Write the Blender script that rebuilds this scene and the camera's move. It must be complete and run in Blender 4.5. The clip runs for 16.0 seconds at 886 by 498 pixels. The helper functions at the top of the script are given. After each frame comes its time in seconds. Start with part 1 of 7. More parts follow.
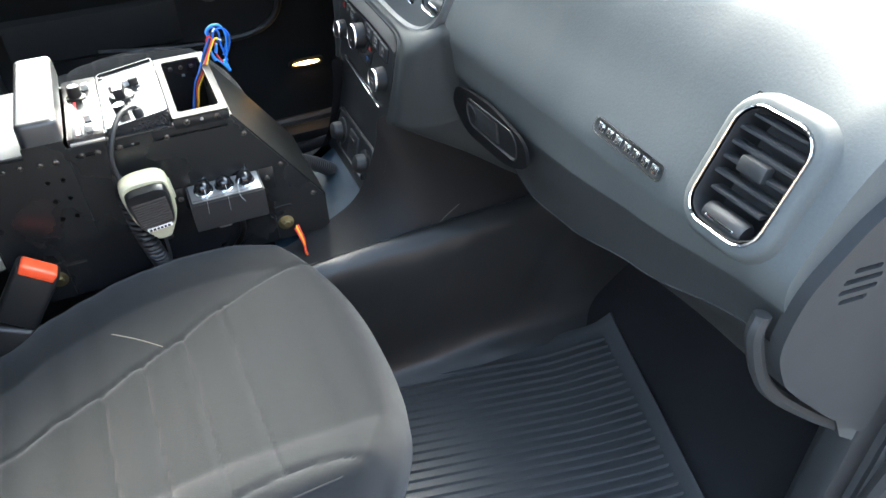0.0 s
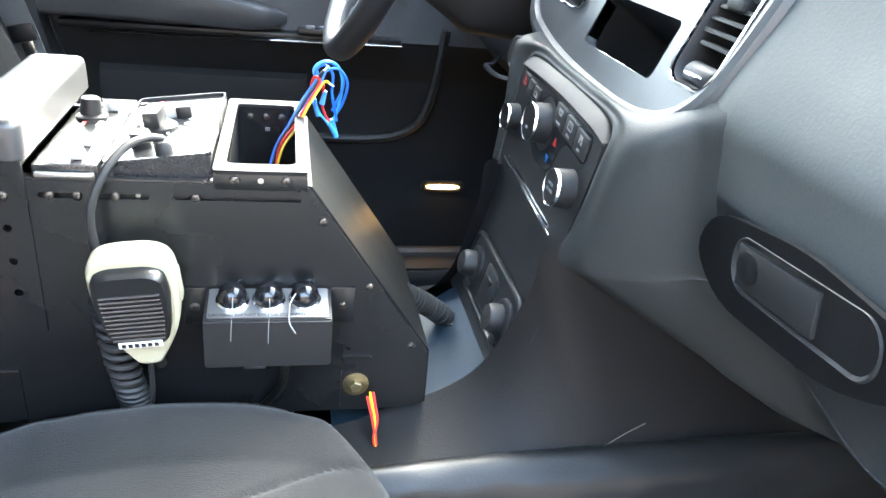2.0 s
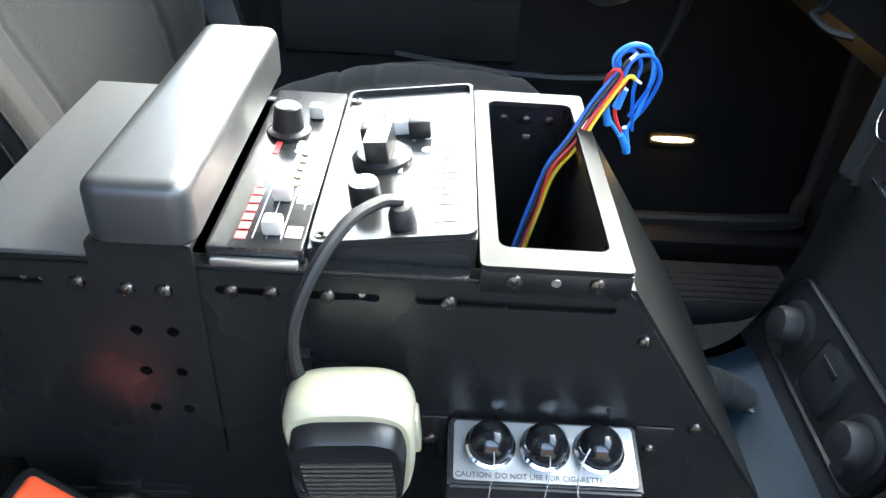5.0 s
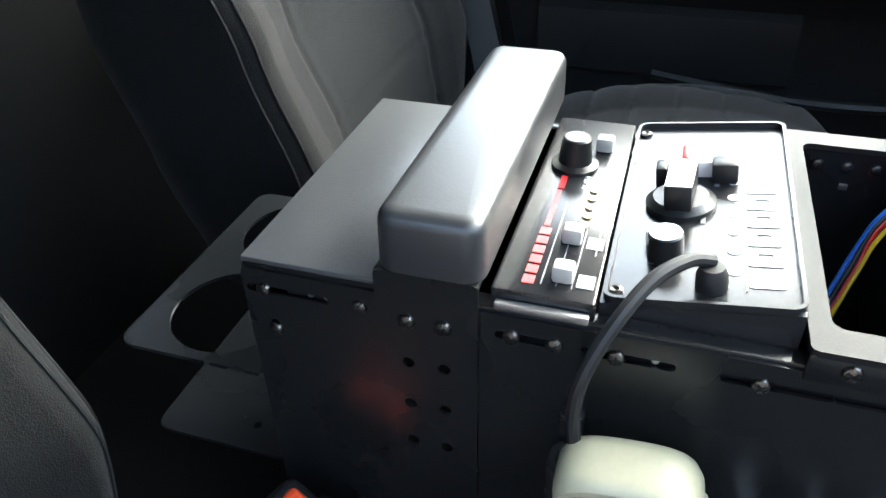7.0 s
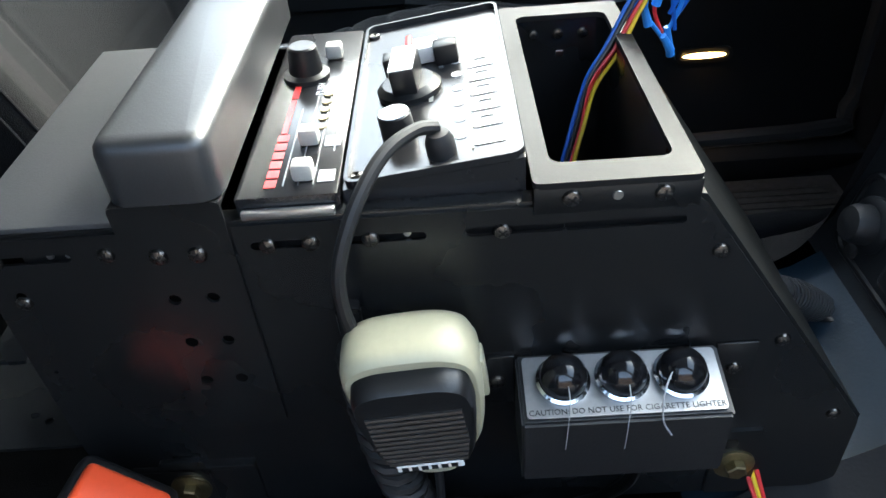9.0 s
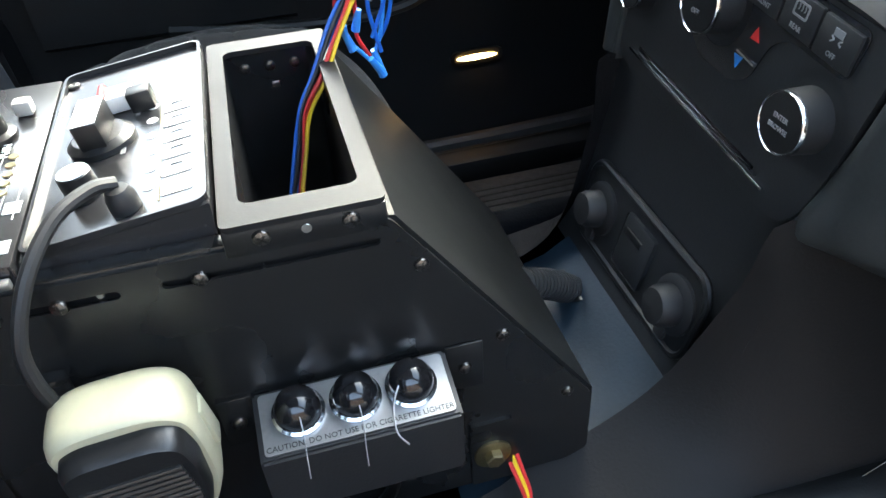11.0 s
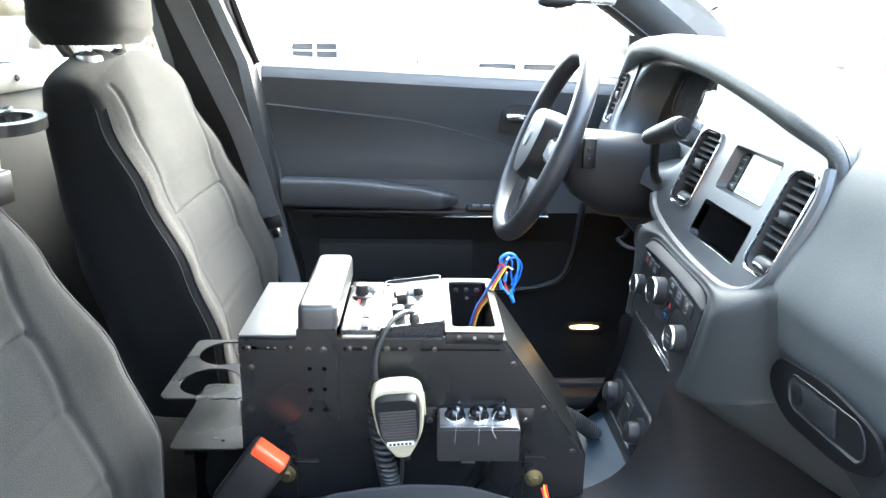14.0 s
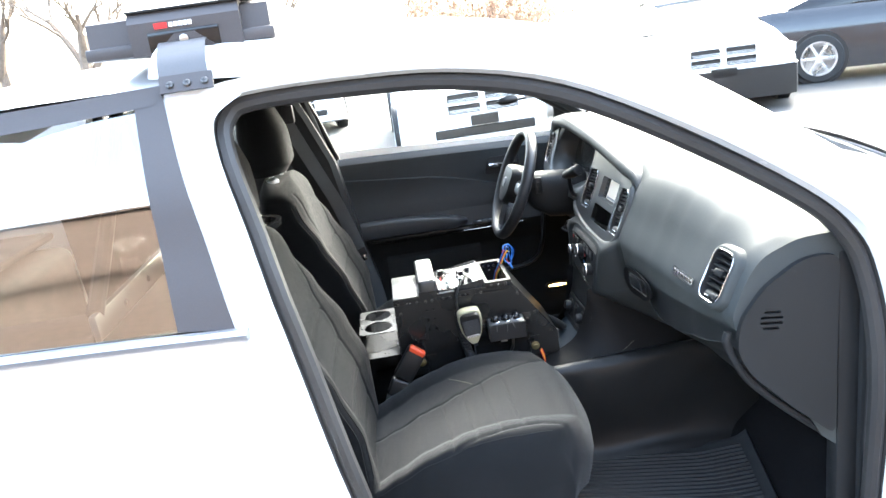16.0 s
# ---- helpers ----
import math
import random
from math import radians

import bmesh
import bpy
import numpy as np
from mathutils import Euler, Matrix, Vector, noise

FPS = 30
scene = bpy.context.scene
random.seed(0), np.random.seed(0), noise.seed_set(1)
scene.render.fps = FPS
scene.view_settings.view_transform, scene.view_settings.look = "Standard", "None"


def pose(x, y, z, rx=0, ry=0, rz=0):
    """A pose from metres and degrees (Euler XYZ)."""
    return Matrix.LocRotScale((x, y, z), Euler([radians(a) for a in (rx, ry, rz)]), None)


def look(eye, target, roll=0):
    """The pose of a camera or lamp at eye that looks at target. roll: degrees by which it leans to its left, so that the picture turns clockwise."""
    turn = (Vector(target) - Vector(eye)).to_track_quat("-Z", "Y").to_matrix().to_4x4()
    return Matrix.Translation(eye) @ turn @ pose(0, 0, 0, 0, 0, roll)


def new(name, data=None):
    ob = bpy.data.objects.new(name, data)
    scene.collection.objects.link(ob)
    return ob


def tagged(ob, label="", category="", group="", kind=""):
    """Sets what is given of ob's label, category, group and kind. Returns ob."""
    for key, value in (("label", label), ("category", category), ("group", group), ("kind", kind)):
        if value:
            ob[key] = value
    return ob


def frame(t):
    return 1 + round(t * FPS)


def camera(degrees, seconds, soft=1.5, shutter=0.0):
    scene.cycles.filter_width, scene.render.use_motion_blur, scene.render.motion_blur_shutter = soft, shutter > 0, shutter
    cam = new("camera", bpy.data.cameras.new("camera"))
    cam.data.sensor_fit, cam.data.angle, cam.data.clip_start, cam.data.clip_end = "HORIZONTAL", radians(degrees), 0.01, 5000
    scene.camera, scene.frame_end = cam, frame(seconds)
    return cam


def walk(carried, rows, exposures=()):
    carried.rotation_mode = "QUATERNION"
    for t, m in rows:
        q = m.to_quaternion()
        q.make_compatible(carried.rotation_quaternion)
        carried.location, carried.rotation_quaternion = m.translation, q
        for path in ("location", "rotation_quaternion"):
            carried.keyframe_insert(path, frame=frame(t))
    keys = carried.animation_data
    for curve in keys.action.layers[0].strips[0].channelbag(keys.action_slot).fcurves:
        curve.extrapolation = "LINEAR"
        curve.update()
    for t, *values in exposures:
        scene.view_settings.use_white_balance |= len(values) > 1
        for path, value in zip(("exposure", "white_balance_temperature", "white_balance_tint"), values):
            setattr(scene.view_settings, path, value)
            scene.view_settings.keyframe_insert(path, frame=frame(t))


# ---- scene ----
cam = camera(62.1, 16.0)

PATH = [
    (0, (-0.08, -0.962, 1.133), (0.538, 0.459, -0.132), -1.3),
    (0.5, (-0.043, -0.841, 1.087), (0.529, 0.58, -0.198), 0.3),
    (1, (0.021, -0.741, 1.012), (0.349, 0.826, -0.188), 1.8),
    (1.5, (0.019, -0.638, 0.914), (0.411, 1.07, -0.05), 4.2),
    (2, (-0.001, -0.575, 0.869), (0.419, 1.165, -0.022), 6.5),
    (2.5, (-0.012, -0.511, 0.85), (0.385, 1.196, -0.113), 6.8),
    (3, (-0.013, -0.441, 0.844), (0.389, 1.243, -0.157), 8.6),
    (3.5, (-0.016, -0.371, 0.833), (0.394, 1.307, -0.176), 8.7),
    (4, (-0.036, -0.321, 0.867), (0.352, 1.344, -0.171), 8.1),
    (4.5, (-0.073, -0.293, 0.87), (0.145, 1.352, -0.247), 3.8),
    (5, (-0.083, -0.284, 0.858), (-0.048, 1.335, -0.316), 3.9),
    (5.2, (-0.084, -0.279, 0.856), (-0.109, 1.33, -0.332), 4.2),
    (7.3, (-0.132, -0.251, 0.852), (-0.664, 1.289, -0.308), -1.9),
    (7.5, (-0.127, -0.252, 0.851), (-0.629, 1.297, -0.309), -2.8),
    (8, (-0.117, -0.254, 0.845), (-0.501, 1.32, -0.327), -3.8),
    (8.5, (-0.104, -0.256, 0.839), (-0.297, 1.341, -0.35), -3.8),
    (9, (-0.09, -0.269, 0.828), (-0.148, 1.286, -0.429), -5.0),
    (9.2, (-0.085, -0.265, 0.832), (-0.155, 1.171, -0.557), -5.7),
    (11.3, (-0.015, -0.278, 0.841), (0.448, 1.248, -0.365), -3.1),
    (11.5, (-0.013, -0.28, 0.844), (0.518, 1.271, -0.302), -2.5),
    (12, (-0.045, -0.294, 0.851), (0.566, 1.411, 0.002), -1.0),
    (12.5, (-0.054, -0.326, 0.843), (0.402, 1.543, 0.295), -0.7),
    (13, (-0.024, -0.421, 0.834), (0.313, 1.515, 0.46), 0.3),
    (13.5, (-0.05, -0.606, 0.899), (0.056, 1.339, 0.446), 1.5),
    (14, (-0.091, -0.867, 1.022), (-0.03, 1.043, 0.433), 1.1),
    (14.5, (-0.197, -1.181, 1.156), (-0.024, 0.714, 0.542), -0.8),
    (15, (-0.241, -1.415, 1.205), (-0.01, 0.464, 0.56), 0.5),
    (15.5, (-0.289, -1.765, 1.304), (-0.088, 0.134, 0.712), -7.0),
    (16, (-0.264, -1.961, 1.342), (-0.164, -0.045, 0.777), -8.2),
]
walk(cam, [(t, look(e, g, r)) for t, e, g, r in PATH], exposures=[(0,4.9,6250,1),(1,5.48,6250,1),(2.3,5.98,6220,1),(3.5,5.74,6120,0),(4.3,5.5,6120,0),(5,4.9,6000,0),(7.5,4.0,5900,0),(9.2,3.9,6000,0),(11.5,5.1,6220,1),(12.5,6.27,6150,1),(13.5,5.72,6020,1),(14.5,5.48,6000,1),(15.5,4.75,6200,3),(16,4.42,6200,3)])
# ---- light ----
world = bpy.data.worlds.new("overcast_sky")
scene.world = world
world.use_nodes = True
wn, wl = world.node_tree.nodes, world.node_tree.links
sky = wn.new("ShaderNodeTexSky")
sky.sky_type = 'NISHITA'
sky.sun_disc = False
sky.sun_elevation = radians(38)
sky.sun_rotation = radians(32)
sky.air_density = 1.0
sky.dust_density = 6.0
sky.ozone_density = 1.0
hsv = wn.new("ShaderNodeHueSaturation")
hsv.inputs["Saturation"].default_value = 0.78
wl.new(sky.outputs[0], hsv.inputs["Color"])
wl.new(hsv.outputs[0], wn["Background"].inputs["Color"])
wn["Background"].inputs["Strength"].default_value = 0.15
sun_data = bpy.data.lights.new("sun", 'SUN')
sun_data.energy, sun_data.angle, sun_data.color = 0.3, radians(40), (1.0, 0.97, 0.93)
sun = new("sun", sun_data)
sun.matrix_world = look((1.4, 2.2, 2.1), (0, 0, 0))

# ---- materials ----
MATS = {}


def mat(name, color, rough=0.5, metal=0.0, var=0.12, grain=400.0, bump=0.15, dist=0.0006, blotch=6.0, sheen=0.0, coat=0.0, spec=0.5):
    """Principled surface with fine relief and two scales of colour variation."""
    if name in MATS:
        return MATS[name]
    m = bpy.data.materials.new(name)
    m.use_nodes = True
    n, l = m.node_tree.nodes, m.node_tree.links
    p = n["Principled BSDF"]
    tc = n.new("ShaderNodeTexCoord")
    big, fine = n.new("ShaderNodeTexNoise"), n.new("ShaderNodeTexNoise")
    big.inputs["Scale"].default_value, big.inputs["Detail"].default_value = blotch, 5
    fine.inputs["Scale"].default_value, fine.inputs["Detail"].default_value = grain, 3
    l.new(tc.outputs["Object"], big.inputs["Vector"])
    l.new(tc.outputs["Object"], fine.inputs["Vector"])
    mix = n.new("ShaderNodeMath")
    mix.operation = 'ADD'
    l.new(big.outputs["Fac"], mix.inputs[0])
    l.new(fine.outputs["Fac"], mix.inputs[1])
    ramp = n.new("ShaderNodeMapRange")
    ramp.inputs["From Min"].default_value, ramp.inputs["From Max"].default_value = 0.6, 1.4
    ramp.inputs["To Min"].default_value, ramp.inputs["To Max"].default_value = 1 - var, 1 + var
    l.new(mix.outputs[0], ramp.inputs["Value"])
    col = n.new("ShaderNodeVectorMath")
    col.operation = 'SCALE'
    col.inputs[0].default_value = color[:3]
    l.new(ramp.outputs[0], col.inputs["Scale"])
    l.new(col.outputs[0], p.inputs["Base Color"])
    rr = n.new("ShaderNodeMapRange")
    rr.inputs["From Min"].default_value, rr.inputs["From Max"].default_value = 0.3, 0.7
    rr.inputs["To Min"].default_value, rr.inputs["To Max"].default_value = max(rough - 0.06, 0.03), min(rough + 0.06, 1)
    l.new(big.outputs["Fac"], rr.inputs["Value"])
    l.new(rr.outputs[0], p.inputs["Roughness"])
    p.inputs["Metallic"].default_value = metal
    p.inputs["Specular IOR Level"].default_value = spec
    p.inputs["Sheen Weight"].default_value = sheen
    p.inputs["Coat Weight"].default_value = coat
    p.inputs["Coat Roughness"].default_value = 0.08
    if bump:
        b = n.new("ShaderNodeBump")
        b.inputs["Strength"].default_value, b.inputs["Distance"].default_value = bump, dist
        l.new(fine.outputs["Fac"], b.inputs["Height"])
        l.new(b.outputs[0], p.inputs["Normal"])
    MATS[name] = m
    return m


def weave(name, color, scale=900.0, var=0.35, sheen=0.065):
    """Knitted upholstery: crossed threads with sheen and soft blotches."""
    m = mat(name, color, 0.92, var=var, grain=700, bump=0.0, sheen=sheen, blotch=9, spec=0.13)
    n, l = m.node_tree.nodes, m.node_tree.links
    p, tc = n["Principled BSDF"], n.new("ShaderNodeTexCoord")
    v = n.new("ShaderNodeTexVoronoi")
    v.inputs["Scale"].default_value = scale
    l.new(tc.outputs["Object"], v.inputs["Vector"])
    b = n.new("ShaderNodeBump")
    b.inputs["Strength"].default_value, b.inputs["Distance"].default_value = 0.6, 0.0006
    l.new(v.outputs["Distance"], b.inputs["Height"])
    l.new(b.outputs[0], p.inputs["Normal"])
    p.inputs["Sheen Roughness"].default_value = 0.5
    return m


def pane(name, tint, gloss, coat=(0.8, 0.8, 0.8)):
    """Clear sheet: mostly see-through, with a mirror share."""
    m = bpy.data.materials.new(name)
    m.use_nodes = True
    n, l = m.node_tree.nodes, m.node_tree.links
    n.remove(n["Principled BSDF"])
    t, g, x, fr = n.new("ShaderNodeBsdfTransparent"), n.new("ShaderNodeBsdfGlossy"), n.new("ShaderNodeMixShader"), n.new("ShaderNodeLayerWeight")
    pw, ad = n.new("ShaderNodeMath"), n.new("ShaderNodeMath")
    pw.operation, ad.operation, pw.inputs[1].default_value = 'POWER', 'MULTIPLY_ADD', 4.0
    ad.inputs[1].default_value, ad.inputs[2].default_value = 0.6, gloss
    t.inputs["Color"].default_value = (*tint, 1)
    g.inputs["Roughness"].default_value = 0.02
    g.inputs["Color"].default_value = (*coat, 1)
    fr.inputs["Blend"].default_value = 0.5
    l.new(fr.outputs["Facing"], pw.inputs[0])
    l.new(pw.outputs[0], ad.inputs[0])
    l.new(ad.outputs[0], x.inputs[0])
    l.new(t.outputs[0], x.inputs[1])
    l.new(g.outputs[0], x.inputs[2])
    l.new(x.outputs[0], n["Material Output"].inputs["Surface"])
    return m


def glow(name, color, strength):
    m = bpy.data.materials.new(name)
    m.use_nodes = True
    p = m.node_tree.nodes["Principled BSDF"]
    p.inputs["Base Color"].default_value = (*color, 1)
    p.inputs["Emission Color"].default_value = (*color, 1)
    p.inputs["Emission Strength"].default_value = strength
    return m


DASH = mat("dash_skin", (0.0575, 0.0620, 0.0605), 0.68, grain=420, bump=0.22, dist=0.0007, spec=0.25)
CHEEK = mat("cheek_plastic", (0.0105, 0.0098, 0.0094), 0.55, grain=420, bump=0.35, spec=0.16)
DASH_SHADE = mat("dash_shade_skin", (0.021, 0.0222, 0.0222), 0.55, grain=380, bump=0.45, spec=0.35)
DASH_LOW = mat("dash_lower_plastic", (0.0165, 0.0172, 0.018), 0.55, grain=420, bump=0.4, spec=0.35)
BLACK = mat("black_plastic", (0.0075, 0.0076, 0.008), 0.40, grain=500, bump=0.15)
GLOSS = mat("gloss_black", (0.008, 0.008, 0.009), 0.12, bump=0)
FACE = mat("satin_black_face", (0.014, 0.014, 0.015), 0.27, grain=600, bump=0.08, spec=0.5)
SATIN = mat("satin_grey_trim", (0.2, 0.21, 0.22), 0.38, grain=600, bump=0.08)
STACK = mat("stack_panel_grey", (0.0185, 0.0190, 0.0196), 0.5, grain=500, bump=0.15, spec=0.32)
BLUEGREY = mat("blue_grey_plastic", (0.0105, 0.0205, 0.0310), 0.5, grain=350, bump=0.3, spec=0.25)
POWDER = mat("powder_coated_steel", (0.0085, 0.0087, 0.009), 0.27, grain=900, bump=0.2, dist=0.0003, spec=0.46)
POWDER_G = mat("glossy_black_steel", (0.0085, 0.0095, 0.0098), 0.42, grain=500, bump=0.06, var=0.4, spec=0.14)
PAD = mat("armrest_vinyl", (0.020, 0.021, 0.0225), 0.40, spec=0.9, grain=800, bump=0.12)
CHROME = mat("chrome", (0.75, 0.76, 0.78), 0.12, 1.0, var=0.03, bump=0)
STEEL = mat("zinc_steel", (0.55, 0.54, 0.52), 0.3, 1.0, var=0.1, grain=300, bump=0.05)
BRASS = mat("yellow_zinc_bolt", (0.27, 0.23, 0.13), 0.42, 1.0, var=0.2, bump=0.1)
ALU = mat("brushed_aluminium", (0.52, 0.53, 0.53), 0.42, 1.0, var=0.1, grain=200, bump=0.1)
SCREWM = mat("blackened_screw", (0.13, 0.125, 0.12), 0.30, 1.0, var=0.2, bump=0.05)
CREAM = mat("cream_plastic", (0.40, 0.38, 0.26), 0.42, var=0.06, grain=300, bump=0.05)
GRILL = mat("mic_grey_metal", (0.05, 0.049, 0.048), 0.34, 0.7, var=0.25, grain=250, bump=0.1)
RUBBER = mat("rubber", (0.009, 0.009, 0.0095), 0.6, grain=300, bump=0.15)
SEAL = mat("door_seal_rubber", (0.034, 0.0325, 0.0320), 0.5, grain=300, bump=0.2, spec=0.45)
CARPET = mat("black_carpet", (0.012, 0.012, 0.013), 0.95, var=0.4, grain=900, bump=1.0, dist=0.002, spec=0.1)
VINYL = mat("tunnel_vinyl", (0.0165, 0.0167, 0.0168), 0.40, grain=450, bump=0.35, dist=0.0006, spec=0.36)
MATRUB = mat("rubber_mat", (0.026, 0.0275, 0.0285), 0.42, grain=260, bump=0.3)
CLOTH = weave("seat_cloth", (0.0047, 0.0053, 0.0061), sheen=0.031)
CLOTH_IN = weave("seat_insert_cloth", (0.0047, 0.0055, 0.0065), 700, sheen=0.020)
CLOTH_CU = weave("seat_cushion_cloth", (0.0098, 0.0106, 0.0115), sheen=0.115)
MARKG = mat("grey_print", (0.20, 0.20, 0.20), 0.3, var=0.05, grain=600, bump=0.08, spec=0.8)
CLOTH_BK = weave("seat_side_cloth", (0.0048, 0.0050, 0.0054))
LINER = mat("headliner", (0.38, 0.38, 0.37), 0.95, grain=700, bump=0.4)
WHITE = mat("white_car_paint", (0.8, 0.8, 0.8), 0.25, var=0.02, bump=0, coat=0.6)
TRIMBLK = mat("matte_pillar_film", (0.060, 0.054, 0.055), 0.5, grain=500, bump=0.1)
SILVERTRIM = mat("silver_belt_moulding", (0.5, 0.5, 0.52), 0.35, 0.8, var=0.05, bump=0)
ASPHALT = mat("asphalt", (0.055, 0.054, 0.052), 0.9, var=0.3, grain=60, bump=0.8, dist=0.006, blotch=0.6)
BLKPAINT = mat("black_car_paint", (0.012, 0.014, 0.018), 0.2, bump=0, coat=0.6)
TYRE = mat("tyre_rubber", (0.02, 0.02, 0.02), 0.8, bump=0.3)
RIM = mat("alloy_rim", (0.6, 0.6, 0.6), 0.3, 0.9, bump=0)
ORANGE = mat("orange_release_button", (0.72, 0.075, 0.022), 0.35, var=0.05, bump=0)
BELT = mat("belt_webbing", (0.125, 0.13, 0.135), 0.8, var=0.2, grain=800, bump=0.6)
LABELW = mat("white_label", (0.8, 0.8, 0.78), 0.4, var=0.04, bump=0)
REDP = mat("red_print", (0.6, 0.03, 0.03), 0.4, var=0.05, bump=0)
BROWN = mat("brown_rear_bench", (0.012, 0.0078, 0.0065), 0.7, var=0.35, grain=120, bump=0.5)
WIRES = [mat("wire_" + k, c, 0.35, var=0.03, bump=0) for k, c in (("red", (0.6, 0.03, 0.03)), ("yellow", (0.75, 0.5, 0.02)), ("blue", (0.02, 0.12, 0.5)), ("black", (0.015, 0.015, 0.015)), ("sky", (0.05, 0.25, 0.7)), ("white", (0.7, 0.7, 0.7)))]
GLASS = pane("window_glass", (0.96, 0.98, 0.97), 0.03)
TINT = pane("tinted_rear_glass", (0.36, 0.38, 0.365), 0.33, (0.88, 0.84, 0.79))
MIRROR = mat("mirror_silver", (0.9, 0.9, 0.9), 0.02, 1.0, var=0.0, bump=0)
LAMP = glow("warm_lamp", (1.0, 0.55, 0.18), 1.3)
SCREEN_REFLECTION = glow("display_reflection_glow", (0.75, 0.69, 0.60), 0.014)

# ---- mesh helpers ----


def part(name, bm, material, parent=None, label="", smooth=True):
    """Links a bmesh as one mesh object under a thing or a part."""
    me = bpy.data.meshes.new(name)
    bmesh.ops.recalc_face_normals(bm, faces=bm.faces)
    bm.to_mesh(me)
    bm.free()
    for m in (material if isinstance(material, (list, tuple)) else [material]):
        me.materials.append(m)
    if smooth:
        me.shade_smooth()
        me.set_sharp_from_angle(angle=radians(35))
    ob = new(name, me)
    if parent is not None:
        ob.parent = parent
        ob.matrix_parent_inverse = parent.matrix_world.inverted()
    if label:
        ob["label"] = label
    return ob


def thing(name, at, label, category, group="", kind=""):
    ob = new(name)
    ob.empty_display_size = 0.05
    ob.matrix_world = Matrix.Translation(at)
    ob.matrix_basis = Matrix.Translation(at)
    bpy.context.view_layer.update()
    return tagged(ob, label, category, group, kind)


def bx(bm, x0, x1, y0, y1, z0, z1, bev=0.0, seg=2, m=None):
    """A box, its edges rounded by bev."""
    b = bmesh.new()
    bmesh.ops.create_cube(b, size=1, matrix=Matrix.Translation(((x0 + x1) / 2, (y0 + y1) / 2, (z0 + z1) / 2)) @ Matrix.Diagonal((abs(x1 - x0), abs(y1 - y0), abs(z1 - z0), 1)))
    if bev:
        bmesh.ops.bevel(b, geom=b.edges[:], offset=bev, segments=seg, affect='EDGES', profile=0.5)
    return add(bm, b, m)


def add(bm, b, m=None):
    """Moves the mesh b into bm, through the pose m."""
    if m is not None:
        b.transform(m)
    at = {v: bm.verts.new(v.co) for v in b.verts}
    for f in b.faces:
        try:
            g = bm.faces.new([at[v] for v in f.verts])
            g.material_index = f.material_index
        except ValueError:
            pass
    b.free()
    return bm


def loft(bm, rings, closed=True, caps=True):
    """A skin over rings of equally many points."""
    vs = [[bm.verts.new(p) for p in r] for r in rings]
    n = len(vs[0])
    for a, b in zip(vs, vs[1:]):
        for i in range(n if closed else n - 1):
            j = (i + 1) % n
            bm.faces.new((a[i], a[j], b[j], b[i]))
    if caps:
        bm.faces.new(vs[0][::-1])
        bm.faces.new(vs[-1])
    return bm


def smooth_line(pts, k=6):
    """Points of a Catmull-Rom line through pts."""
    p = [Vector(q) for q in pts]
    p = [2 * p[0] - p[1]] + p + [2 * p[-1] - p[-2]]
    out = []
    for i in range(1, len(p) - 2):
        for s in range(k):
            t = s / k
            a, b, c, d = p[i - 1:i + 3]
            out.append(0.5 * (2 * b + (c - a) * t + (2 * a - 5 * b + 4 * c - d) * t * t + (3 * b - a - 3 * c + d) * t ** 3))
    return out + [p[-2]]


def tube(bm, pts, r, n=8, k=6, closed=False, flat=1.0, up=None):
    """A hose of radius r along a smooth line; flat squeezes it."""
    line = smooth_line(pts, k) if k else [Vector(q) for q in pts]
    rings, side = [], None
    for i, p in enumerate(line):
        d = (line[min(i + 1, len(line) - 1)] - line[max(i - 1, 0)]).normalized()
        if side is None:
            side = d.cross(Vector(up) if up else Vector((0.3, 0.2, 0.93))).normalized()
        side = (side - d * side.dot(d)).normalized()
        other = d.cross(side)
        rad = r(i / (len(line) - 1)) if callable(r) else r
        rings.append([p + rad * (math.cos(a) * side + flat * math.sin(a) * other) for a in [2 * math.pi * j / n for j in range(n)]])
    return loft(bm, rings)


def rod(bm, p0, p1, r0, r1=None, n=20):
    """A straight round bar or cone between two points."""
    p0, p1 = Vector(p0), Vector(p1)
    d = (p1 - p0).normalized()
    s = d.orthogonal().normalized()
    o = d.cross(s)
    r1 = r0 if r1 is None else r1
    return loft(bm, [[p + r * (math.cos(2 * math.pi * j / n) * s + math.sin(2 * math.pi * j / n) * o) for j in range(n)] for p, r in ((p0, r0), (p1, r1))])


def lathe(bm, origin, axis, prof, n=24):
    """Turns (along, radius) pairs round an axis."""
    o, d = Vector(origin), Vector(axis).normalized()
    s = d.orthogonal().normalized()
    q = d.cross(s)
    return loft(bm, [[o + d * a + max(r, 1e-5) * (math.cos(2 * math.pi * j / n) * s + math.sin(2 * math.pi * j / n) * q) for j in range(n)] for a, r in prof])


def rrect(w, h, r, n=5):
    """A rounded rectangle about the origin, as 2D points."""
    out = []
    for cx, cy, a0 in ((w / 2 - r, h / 2 - r, 0), (-w / 2 + r, h / 2 - r, 90), (-w / 2 + r, -h / 2 + r, 180), (w / 2 - r, -h / 2 + r, 270)):
        out += [(cx + r * math.cos(radians(a0 + 90 * i / n)), cy + r * math.sin(radians(a0 + 90 * i / n))) for i in range(n + 1)]
    return out


